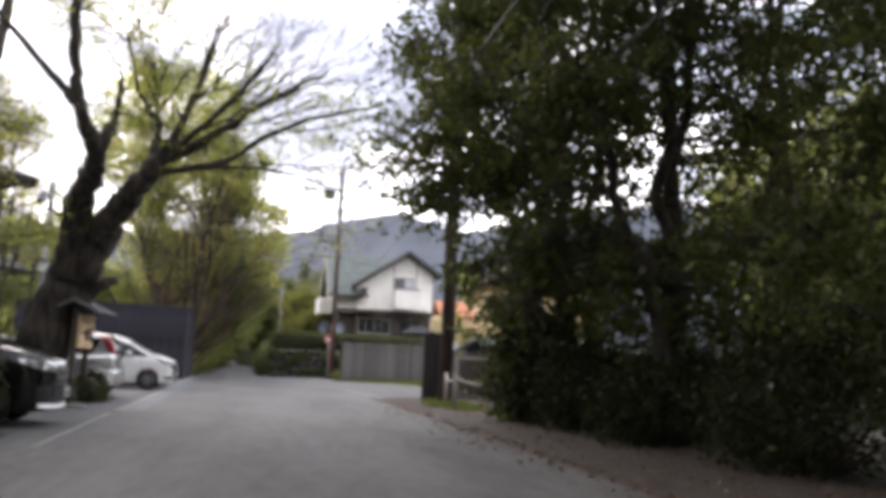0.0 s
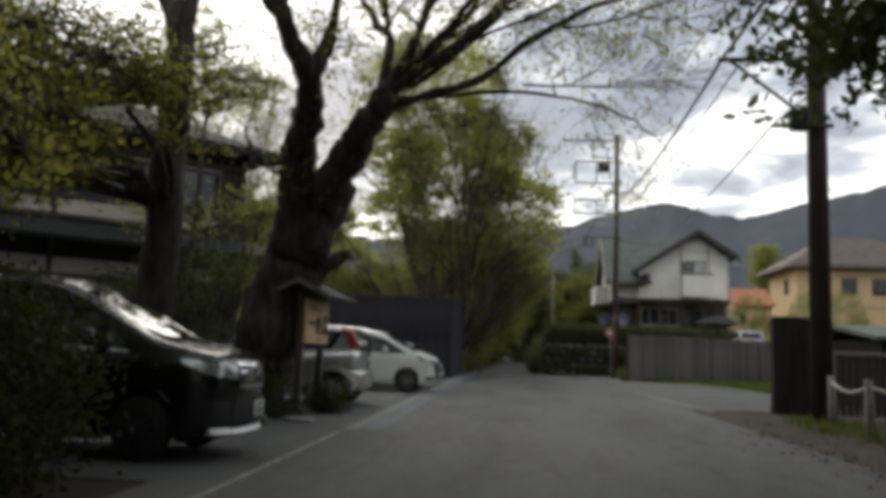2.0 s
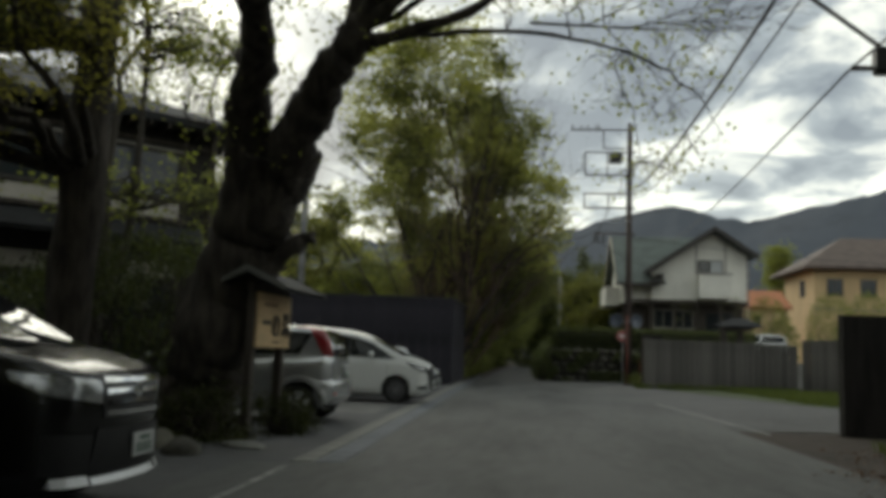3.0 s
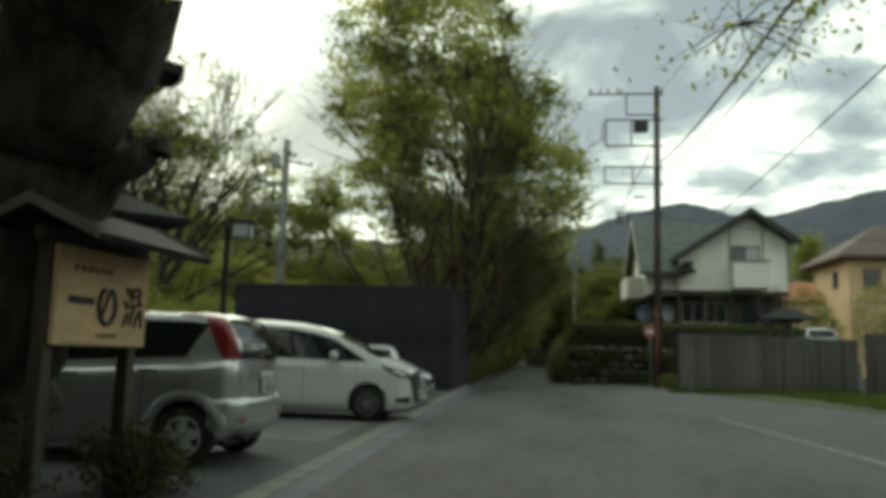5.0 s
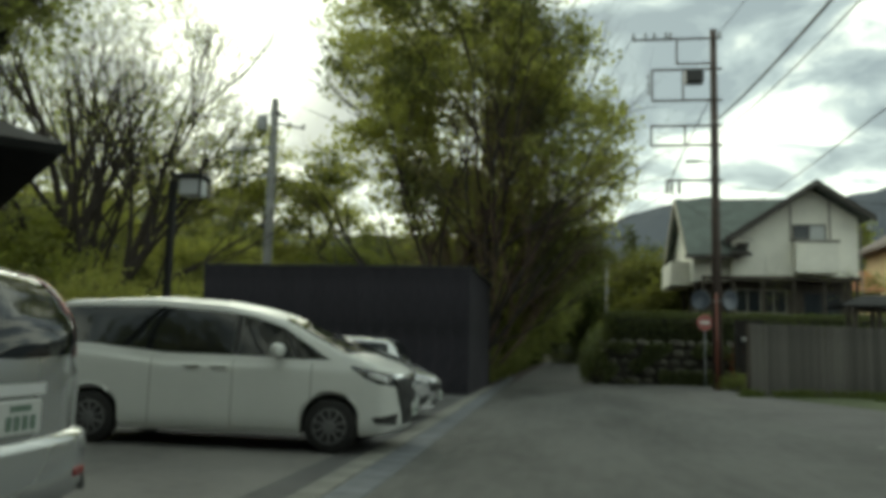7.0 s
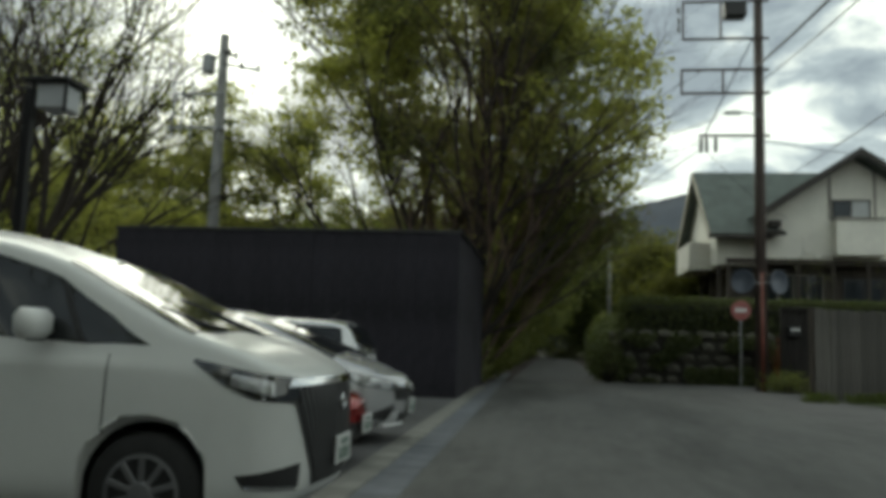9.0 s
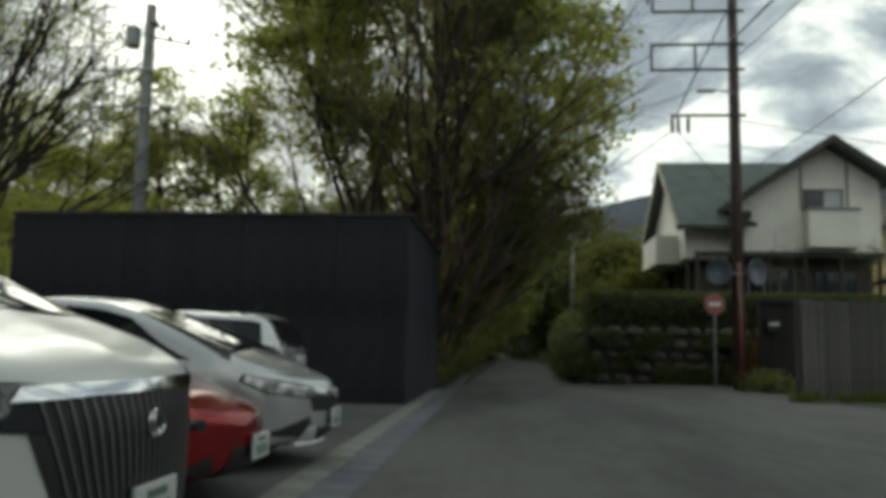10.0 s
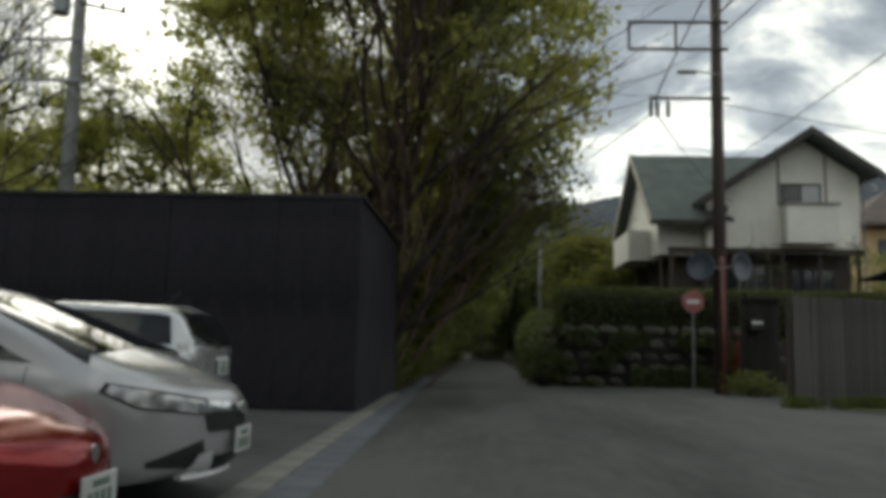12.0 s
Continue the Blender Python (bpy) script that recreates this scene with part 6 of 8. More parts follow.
HATCH = dict(shoulder=0.045, length=4.06, sill=0.19, wheel_r=0.30, front_axle=1.27, rear_axle=-1.33, roof_in=0.72, bulge_f=0.16, bulge_r=0.10, bow_f=0.12, bow_r=0.09, reach=0.5,
             top=[(-2.03, 1.02), (-1.96, 1.12), (-1.80, 1.42), (-1.62, 1.495), (-0.5, 1.535), (0.3, 1.50), (0.6, 1.40), (1.2, 1.08), (1.4, 1.02), (1.8, 0.93), (2.03, 0.80)],
             belt=[(-2.03, 1.00), (-1.3, 1.00), (0.6, 0.93), (1.2, 0.90), (1.7, 0.84), (2.03, 0.72)],
             half_width=[(-2.03, 0.72), (-1.85, 0.79), (-1.4, 0.845), (0.2, 0.845), (1.3, 0.84), (1.7, 0.80), (2.03, 0.66)])


TALL_HATCH = dict(HATCH, wheel_r=0.315, rear_axle=-1.43, bulge_r=0.13, kick=0.16, shoulder=0.085,
                  top=[(-2.03, 1.20), (-1.96, 1.27), (-1.80, 1.51), (-1.66, 1.575), (-1.45, 1.60), (-0.5, 1.61), (0.3, 1.56), (0.6, 1.45), (1.2, 1.12), (1.4, 1.05), (1.8, 0.95), (2.03, 0.82)],
                  belt=[(-2.03, 1.12), (-1.3, 1.07), (0.6, 0.97), (1.2, 0.94), (1.7, 0.86), (2.03, 0.74)],
                  half_width=[(-2.03, 0.76), (-1.88, 0.825), (-1.5, 0.865), (-1.1, 0.855), (0.2, 0.84), (1.3, 0.84), (1.7, 0.80), (2.03, 0.66)])


def tail_bumper(parent, material):
    """A full bumper wrapped round the tail, with a shelf above and a tucked lower edge."""
    half = [(-1.69, 0.855), (-1.78, 0.855), (-1.87, 0.832), (-1.945, 0.78), (-1.995, 0.70), (-2.035, 0.52), (-2.05, 0.26), (-2.055, 0.0)]
    plan = [Vector(p) for p in half] + [Vector((x, -y)) for x, y in half[-2::-1]]
    prof = ((0.20, 0.725), (0.045, 0.712), (0.012, 0.69), (0.0, 0.64), (0.0, 0.50), (0.012, 0.43), (0.04, 0.37), (0.09, 0.335), (0.22, 0.33))
    vs, fs = [], []
    for i, p in enumerate(plan):
        d = (plan[min(i + 1, len(plan) - 1)] - plan[max(i - 1, 0)]).normalized()
        inward = Vector((-d.y, d.x))
        inward = inward if inward.dot(Vector((-1.2, 0)) - p) > 0 else -inward
        vs += [(p.x + inward.x * k, p.y + inward.y * k, z) for k, z in prof]
    m = len(prof)
    for i in range(len(plan) - 1):
        for k in range(m - 1):
            a = i * m + k
            fs.append((a, a + 1, a + m + 1, a + m))
    b = mesh_of("rear_bumper", vs, fs, material, parent, "", True)
    for side in (1, -1):
        bm = bmesh.new()
        box(bm, -0.012, 0.012, -0.07, 0.07, -0.022, 0.022, 0.008)
        part("reflector", bm, M_TAIL, b, "small red reflector").matrix_basis = pose(-2.012, side * 0.62, 0.49, 0, 0, -side * 14)
    bm = bmesh.new()
    tube(bm, [(-1.75, 0.45, 0.30), (-2.0, 0.45, 0.28)], 0.03, 10)
    part("exhaust_pipe", bm, M_TRIM, parent, "", True)


def arch_flare(shell, parent, wx, side, material):
    """The swollen edge of the wing round a wheel."""
    r = shell.s["wheel_r"] + 0.065
    vs, fs, n = [], [], 24
    for i in range(n + 1):
        a = radians(4 + 172 * i / n)
        y = 0.862 if wx < 0 else 0.845
        for k, dy in ((0.0, -0.06), (-0.008, 0.008), (0.03, 0.018), (0.08, 0.004), (0.13, -0.04)):
            vs.append((wx + (r + k) * math.cos(a), side * (y + dy), max(shell.s["wheel_r"] + (r + k) * math.sin(a), 0.2)))
    for i in range(n):
        for k in range(4):
            a = i * 5 + k
            f = (a, a + 1, a + 6, a + 5)
            fs.append(f[::-1] if side > 0 else f)
    mesh_of("wheel_arch", vs, fs, material, parent, "", True)


def hatchback(name, m, label, coat_mat, tall_lamps):
    e = thing(name, m, label, "car", "parked cars")
    sh = Shell(TALL_HATCH if tall_lamps else HATCH)
    sh.body("body", coat_mat, e)
    underside(sh, e)
    for side in (1, -1):
        sh.patch_side("side_window", [(-1.38, 4.12), (0.02, 4.12), (0.02, 5.15), (-1.60, 5.05)] if tall_lamps else [(-1.74, 4.2), (0.02, 4.12), (0.02, 5.15), (-1.68, 5.05)], M_GLASS, e, side, 0.005, n=14)
        sh.patch_side("front_side_window", [(0.08, 4.12), (0.98, 4.12), (0.50, 5.1), (0.08, 5.15)], M_GLASS, e, side, 0.005, n=10)
        sh.patch_side("headlight", [(1.45, 3.3), (1.85, 3.0), (1.86, 3.9), (1.55, 3.85)], M_LENS, e, side, 0.008, n=6, m=3)
        if tall_lamps:
            sh.decal("rear_lamp", [(-1.86, 0.82, 1.10), (-1.98, 0.66, 1.10)], [(-1.50, 0.64, 1.59), (-1.74, 0.54, 1.57)], 125, M_TAIL, e, 0.012, "tall red tail lamp up the pillar", 6, 14, side)
            sh.patch_side("lamp_strip", [(-1.70, 5.5), (-1.22, 5.7), (-1.22, 6.1), (-1.70, 6.3)], M_TAIL, e, side, 0.012, "red lamp strip along the roof edge", n=8, m=3)
            sh.patch_side("waist_trim", [(-1.80, 3.9), (1.0, 3.9), (1.0, 4.0), (-1.80, 4.0)], coat_mat, e, side, 0.012, "", n=24, m=2)
            for wx in (sh.s["front_axle"], sh.s["rear_axle"]):
                arch_flare(sh, e, wx, side, coat_mat)
        else:
            sh.decal("rear_lamp", [(-1.86, 0.80, 0.86), (-1.98, 0.66, 0.86)], [(-1.80, 0.74, 1.12), (-1.94, 0.64, 1.12)], 125, M_LENS, e, 0.012, "clear tail lamp", 5, 8, side)
        if not tall_lamps:
            sh.decal("reflector", [(-1.95, 0.62, 0.40), (-1.95, 0.74, 0.40)], [(-1.95, 0.62, 0.44), (-1.95, 0.74, 0.44)], 160, M_TAIL, e, 0.008, "", 4, 1, side)
    sh.patch_side("windscreen", [(0.58, 5.9), (0.58, 8), (1.20, 8), (1.25, 4.75)], M_GLASS, e, 0, 0.006)
    if tall_lamps:
        sh.decal("rear_window", [(-1.95, 0.60, 1.12), (-1.98, 0, 1.10), (-1.95, -0.60, 1.12)], [(-1.76, 0.50, 1.52), (-1.78, 0, 1.53), (-1.76, -0.50, 1.52)], 180, M_GLASS, e, 0.008, "", 16, 8)
    else:
        sh.decal("rear_window", [(-1.97, 0.62, 1.06), (-1.99, 0, 1.04), (-1.97, -0.62, 1.06)], [(-1.78, 0.52, 1.41), (-1.80, 0, 1.42), (-1.78, -0.52, 1.41)], 180, M_GLASS, e, 0.008, "", 16, 8)
    zt = 0.955 if tall_lamps else 0.92
    sh.decal("tailgate_handle", [(-2.0, 0.22, zt - 0.03), (-2.0, -0.22, zt - 0.03)], [(-2.0, 0.22, zt + 0.025), (-2.0, -0.22, zt + 0.025)], 180, M_SATIN, e, 0.02, "", 6, 1)
    sh.decal("bumper_seam", [(-2.0, 0.72, 0.655), (-2.0, -0.72, 0.655)], [(-2.0, 0.72, 0.667), (-2.0, -0.72, 0.667)], 180, M_TRIM, e, 0.004, "", 18, 1)
    sh.decal("tailgate_seam", [(-2.0, 0.60, 0.67), (-2.0, 0.588, 0.67)], [(-2.0, 0.62, 1.06), (-2.0, 0.608, 1.06)], 180, M_TRIM, e, 0.004, "", 1, 8)
    sh.decal("tailgate_seam", [(-2.0, -0.60, 0.67), (-2.0, -0.588, 0.67)], [(-2.0, -0.62, 1.06), (-2.0, -0.608, 1.06)], 180, M_TRIM, e, 0.004, "", 1, 8)
    if tall_lamps:
        tail_bumper(e, coat_mat)
    else:
        sh.decal("bumper_trim", [(-2.0, 0.50, 0.255), (-2.0, -0.50, 0.255)], [(-2.0, 0.50, 0.285), (-2.0, -0.50, 0.285)], 180, M_TRIM, e, 0.006, "", 14, 2)
    bm = bmesh.new()
    zw = 0.09 if tall_lamps else 0.0
    tube(bm, [(-2.03 + zw * 0.3, 0.0, 1.05 + zw), (-2.0 + zw * 0.3, 0.2, 1.09 + zw), (-1.955 + zw * 0.3, 0.40, 1.17 + zw)], 0.011, 6)
    part("wiper", bm, M_TRIM, e)
    plate(sh, e, -1, 0.82)
    door_mirror(sh, e, 0.78, 1.04, coat_mat)
    handles(sh, e, (-0.08, -1.0), coat_mat)
    seams(sh, e, (1.05, 0.05, -0.95))
    for x in (sh.s["front_axle"], sh.s["rear_axle"]):
        for y in (0.75, -0.75):
            wheel(e, x, y, sh.s["wheel_r"], M_RIM, 5, 0.18)
    bm = bmesh.new()
    zr = 0.085 if tall_lamps else 0.0
    tube(bm, [(-1.2, -0.3, 1.505 + zr), (-1.42, -0.3, 1.68 + zr)], 0.008, 5)
    part("aerial", bm, M_TRIM, e)
    return e


SEDAN = dict(shoulder=0.045, length=4.44, sill=0.18, wheel_r=0.305, front_axle=1.35, rear_axle=-1.25, roof_in=0.70, bulge_f=0.20, bulge_r=0.16, bow_f=0.46, bow_r=0.1, reach=1.0,
             top=[(-2.22, 0.98), (-1.75, 1.07), (-1.3, 1.28), (-0.7, 1.43), (-0.2, 1.46), (0.3, 1.43), (0.68, 1.325), (1.42, 1.025), (1.60, 0.965), (1.9, 0.875), (2.22, 0.70)],
             belt=[(-2.22, 0.92), (-1.3, 0.96), (0.5, 0.92), (1.2, 0.89), (1.7, 0.82), (2.22, 0.64)],
             half_width=[(-2.22, 0.68), (-1.9, 0.80), (-1.2, 0.845), (0.2, 0.845), (1.4, 0.84), (1.8, 0.81), (2.05, 0.76), (2.22, 0.70)])


def sedan(name, m, label, coat_mat):
    e = thing(name, m, label, "car", "parked cars")
    sh = Shell(SEDAN)
    sh.body("body", coat_mat, e)
    underside(sh, e)
    for side in (1, -1):
        sh.patch_side("side_window", [(-1.05, 4.15), (-0.10, 4.12), (-0.10, 5.1), (-0.75, 5.05)], M_GLASS, e, side, 0.005)
        sh.patch_side("front_side_window", [(-0.03, 4.12), (1.18, 4.12), (0.58, 5.05), (-0.03, 5.1)], M_GLASS, e, side, 0.005)
        sh.decal("headlight_rim", [(1.62, 0.82, 0.745), (1.86, 0.77, 0.648), (2.12, 0.36, 0.592)], [(1.66, 0.80, 0.805), (1.88, 0.70, 0.768), (2.12, 0.38, 0.70)], 45, M_TRIM, e, 0.006, "dark headlight surround", 18, 6, side)
        sh.decal("headlight", [(1.66, 0.81, 0.745), (1.86, 0.76, 0.662), (2.1, 0.38, 0.606)], [(1.69, 0.79, 0.793), (1.88, 0.70, 0.755), (2.1, 0.40, 0.688)], 45, M_LENS, e, 0.013, "swept clear headlight", 18, 6, side)
        sh.decal("fog_lamp_recess", [(1.96, 0.74, 0.30), (2.15, 0.40, 0.27)], [(1.94, 0.74, 0.33), (2.15, 0.42, 0.45)], 35, M_TRIM, e, 0.008, "", 8, 4, side)
        sh.decal("chrome_trim", [(2.1, 0.50, 0.26), (2.2, 0.30, 0.25)], [(2.1, 0.42, 0.36), (2.2, 0.36, 0.37)], 25, M_SATIN, e, 0.016, "", 4, 3, side)
    sh.patch_side("windscreen", [(0.62, 5.9), (0.62, 8), (1.45, 8), (1.50, 4.75)], M_GLASS, e, 0, 0.006)
    sh.patch_side("rear_window", [(-1.35, 6.2), (-1.35, 8), (-0.78, 8), (-0.78, 6.2)], M_GLASS, e, 0, 0.006)
    sh.decal("grille", [(2.2, -0.36, 0.49), (2.2, 0.36, 0.49)], [(2.2, -0.40, 0.65), (2.2, 0.40, 0.65)], 0, M_TRIM, e, 0.008, "", 14, 4)
    sh.decal("grille_bar", [(2.2, -0.43, 0.615), (2.2, 0, 0.60), (2.2, 0.43, 0.615)], [(2.2, -0.43, 0.675), (2.2, 0, 0.665), (2.2, 0.43, 0.675)], 0, M_CHROME, e, 0.018, "bright chrome grille bar", 14, 2)
    sh.lip("bumper_lip", -0.45, 0.45, 0.2, 0.235, M_SATIN, e, 0.02)
    sh.decal("air_intake", [(2.2, -0.34, 0.24), (2.2, 0.34, 0.24)], [(2.2, -0.36, 0.34), (2.2, 0.36, 0.34)], 0, M_TRIM, e, 0.008, "", 12, 2)
    bm = bmesh.new()
    box(bm, -0.006, 0.02, -0.055, 0.055, -0.045, 0.045, 0.012)
    part("emblem", bm, M_CHROME, e, "square chrome emblem").matrix_basis = pose(sh.face_x(0, 0.63, 1) + 0.02, 0, 0.63)
    plate(sh, e, 1, 0.42)
    door_mirror(sh, e, 0.72, 0.99, coat_mat)
    handles(sh, e, (-0.12, -0.95), coat_mat)
    seams(sh, e, (1.15, -0.06, -0.98))
    for x in (sh.s["front_axle"], sh.s["rear_axle"]):
        for y in (0.74, -0.74):
            wheel(e, x, y, 0.305, M_RIM, 9)
    return e


ROADSTER = dict(shoulder=0.045, length=3.92, sill=0.17, wheel_r=0.305, front_axle=1.15, rear_axle=-1.16, roof_in=0.66, bulge_f=0.22, bulge_r=0.16, bow_f=0.42, bow_r=0.1, reach=0.9,
                top=[(-1.96, 0.86), (-1.4, 0.93), (-1.0, 1.12), (-0.6, 1.225), (-0.25, 1.19), (0.30, 0.91), (0.6, 0.88), (1.2, 0.82), (1.65, 0.72), (1.96, 0.58)],
                belt=[(-1.96, 0.80), (-0.9, 0.84), (0.3, 0.80), (0.9, 0.80), (1.3, 0.74), (1.96, 0.46)],
                half_width=[(-1.96, 0.66), (-1.6, 0.80), (-1.1, 0.865), (0.0, 0.84), (1.1, 0.86), (1.5, 0.83), (1.75, 0.77), (1.96, 0.68)])


def roadster(name, m, label):
    e = thing(name, m, label, "car", "parked cars")
    sh = Shell(ROADSTER)
    sh.body("body", P_RED, e)
    underside(sh, e)
    for side in (1, -1):
        sh.patch_side("side_window", [(-0.85, 4.12), (0.15, 4.12), (-0.2, 5.0), (-0.7, 5.0)], M_GLASS, e, side, 0.005)
        sh.decal("headlight", [(1.36, 0.80, 0.60), (1.65, 0.70, 0.53), (1.8, 0.50, 0.52)], [(1.36, 0.80, 0.64), (1.65, 0.70, 0.61), (1.8, 0.50, 0.58)], 40, M_LAMP_DARK, e, 0.008, "narrow dark headlight", 10, 3, side)
        sh.decal("side_intake", [(1.75, 0.62, 0.25), (1.85, 0.46, 0.24)], [(1.75, 0.62, 0.30), (1.85, 0.46, 0.36)], 30, M_TRIM, e, 0.008, "", 5, 3, side)
    sh.patch_side("windscreen", [(-0.22, 5.9), (-0.22, 8), (0.28, 8), (0.33, 4.75)], M_GLASS, e, 0, 0.006)
    sh.patch_side("soft_top", [(-1.1, 5.0), (-1.1, 8), (-0.25, 8), (-0.26, 5.2)], M_TRIM, e, 0, 0.008, "black fabric hood")
    sh.decal("grille", [(1.9, -0.36, 0.21), (1.9, 0.36, 0.21)], [(1.9, -0.30, 0.40), (1.9, 0.30, 0.40)], 0, M_TRIM, e, 0.008, "wide dark lower grille")
    bm = bmesh.new()
    lathe(bm, [(0.0, 0.0), (0.04, 0.0), (0.042, 0.008), (0.0, 0.011)], "x", 16, (sh.face_x(0, 0.555, 1) + 0.004, 0, 0.555))
    part("emblem", bm, M_CHROME, e, "small chrome emblem")
    plate(sh, e, 1, 0.385)
    door_mirror(sh, e, 0.12, 0.93, P_RED)
    seams(sh, e, (0.75, -0.65))
    for x in (sh.s["front_axle"], sh.s["rear_axle"]):
        for y in (0.75, -0.75):
            wheel(e, x, y, 0.305, M_RIM_DK, 10)
    return e


minivan("car", pose(-1.16 - 2.35, 29.43, 0), "white minivan with a tall dark grille, parked nose to the lane", P_WHITE, True)
minivan("car", pose(-1.62 - 2.35, 14.4, 0) @ Matrix.Diagonal((1, 1, 1.06, 1)), "black minivan with chrome grille bars, parked nose to the lane", P_BLACK, False)
hatchback("car", pose(-2.0 - 2.03, 23.0, 0, 0, 0, 180) @ Matrix.Diagonal((1, 1, 1.045, 1)), "silver hatchback with tall red tail lamps, parked tail to the lane", P_SILVER, True)
roadster("car", pose(-1.62 - 1.96, 32.1, 0), "low red roadster parked between the larger cars")
sedan("car", pose(-1.53 - 2.22, 34.02, 0), "silver saloon with chrome grille, parked nose to the lane", P_SILVER_GREY)
hatchback("car", pose(-2.76 - 2.03, 37.4, 0, 0, 0, 180) @ Matrix.Diagonal((1, 1, 0.965, 1)), "silver compact hatchback parked beside the black wall", P_SILVER, False)


# raised stand behind the plank fence with a car on it
bm = bmesh.new()
box(bm, 12.9, 15.6, 53.2, 58.2, -0.1, 1.42, 0.02)
tagged(part("terrace", bm, M_CONCRETE), "raised concrete car stand behind the fence", "terrace", kind="structure")
hatchback("car", pose(14.15, 55.9, 1.42, 0, 0, 90), "white car parked beyond the plank fence", P_WHITE, False)


# ---- trees ----
# the old tree over the signboard: a leaning trunk that forks towards the lane
tree("tree", (-3.5, 19.95, 0), [],
     [(4.9, -1.6, 6.7, 2.2, 1.5, 0.9), (6.6, -1.9, 6.8, 1.5, 1.3, 0.9), (3.4, -1.9, 7.6, 1.9, 1.5, 1.2), (6.6, 0.4, 5.6, 1.2, 0.9, 0.9), (1.0, -3.2, 8.9, 2.0, 1.8, 1.3), (1.2, -1.0, 9.2, 1.9, 1.6, 1.2), (6.6, 1.2, 4.3, 0.8, 0.8, 0.5), (1.6, -2.2, 6.2, 0.9, 0.8, 0.8), (2.2, -1.3, 5.9, 1.1, 0.9, 0.8), (0.6, -1.0, 4.6, 0.8, 0.8, 0.9)], 0.6, L_FRESH,
     "old broad tree with dark forked trunk and thin new leaves", bark=M_BARK, limbs=34, twigs=760, per=15, size=0.085, clump=0.26, lift=0.1, seed=21, sub=3, twig_r=0.008,
     sprays=[((2.5, -1.55, 5.5), (0.6, -0.1, 1), 3.2, 0.07, 3), ((2.5, -1.55, 5.5), (1, -0.15, 0.7), 3.4, 0.07, 3), ((2.4, -1.5, 5.4), (1, 0.1, 0.35), 3.6, 0.06, 3), ((2.3, -1.4, 5.3), (0.15, 0.1, 1), 2.8, 0.06, 3), ((0.95, -3.2, 7.2), (0.1, -0.2, 1), 2.6, 0.06, 3), ((4.7, -2.3, 6.8), (1, -0.1, 0.25), 2.6, 0.03, 3), ((5.2, -1.9, 6.4), (1, 0, 0.1), 2.6, 0.025, 3), ((4.7, -0.7, 5.86), (1, 0.35, -0.05), 2.4, 0.025, 3)],
     extra=[(((-0.15, 0.05, -0.2), (-0.02, 0.05, 0.35), (0.18, 0.05, 1.2), (0.38, 0.04, 2.2), (0.70, -0.06, 3.0), (0.86, -0.2, 3.7)), 0.55, 0.52),
            (((0.62, -0.02, 2.55), (0.84, -0.12, 3.15), (1.02, -0.22, 3.75), (1.1, -0.3, 4.1)), 0.42, 0.60),
            (((0.62, -0.2, 2.9), (0.74, -0.45, 3.9), (0.84, -0.95, 4.6), (1.14, -1.55, 5.0), (1.40, -2.4, 5.4)), 0.38, 0.20),
            (((1.36, -2.3, 5.35), (1.19, -2.75, 5.89), (1.04, -2.95, 6.32), (0.94, -3.15, 7.04), (0.9, -3.4, 8.4), (0.8, -3.5, 9.8)), 0.19, 0.06),
            (((1.0, -2.95, 6.25), (0.7, -3.1, 6.6), (0.34, -3.35, 6.95), (-0.5, -3.7, 7.8), (-1.2, -3.9, 8.9)), 0.10, 0.04),
            (((1.36, -2.3, 5.3), (1.55, -2.25, 5.8), (1.65, -2.15, 6.32), (1.69, -2.05, 7.15)), 0.16, 0.05),
            (((0.90, -0.2, 3.0), (1.20, -0.5, 3.9), (1.72, -0.95, 4.4), (1.97, -1.25, 4.77), (2.23, -1.45, 5.16), (2.5, -1.55, 5.5)), 0.38, 0.20),
            (((2.45, -1.55, 5.4), (2.94, -1.75, 6.25), (3.28, -1.95, 7.25), (3.6, -2.15, 8.6)), 0.10, 0.03),
            (((2.45, -1.5, 5.4), (3.68, -1.95, 6.08), (4.68, -2.35, 6.77), (6.1, -2.75, 7.6)), 0.11, 0.025),
            (((2.4, -1.5, 5.3), (3.89, -1.75, 5.55), (5.19, -1.95, 6.41), (6.45, -2.15, 6.86), (7.7, -2.35, 7.2)), 0.09, 0.015),
            (((2.2, -1.4, 5.1), (3.24, -1.35, 5.42), (4.69, -0.65, 5.75), (6.1, 0.0, 5.7), (7.1, 0.5, 5.3), (7.6, 0.8, 4.7)), 0.05, 0.004),
            (((2.3, -1.45, 5.3), (2.45, -1.35, 6.39), (1.95, -1.15, 7.14), (1.6, -1.05, 8.3)), 0.11, 0.03),
            (((2.4, -1.5, 5.4), (2.85, -1.75, 5.83), (3.99, -2.45, 6.73), (4.9, -2.95, 7.8)), 0.10, 0.03),
            (((5.9, 0.0, 5.6), (6.3, 0.8, 4.9), (6.5, 1.3, 4.3)), 0.012, 0.004),
            (((0.95, -0.1, 2.3), (1.4, -0.1, 2.75), (1.6, -0.1, 2.85)), 0.16, 0.09)])

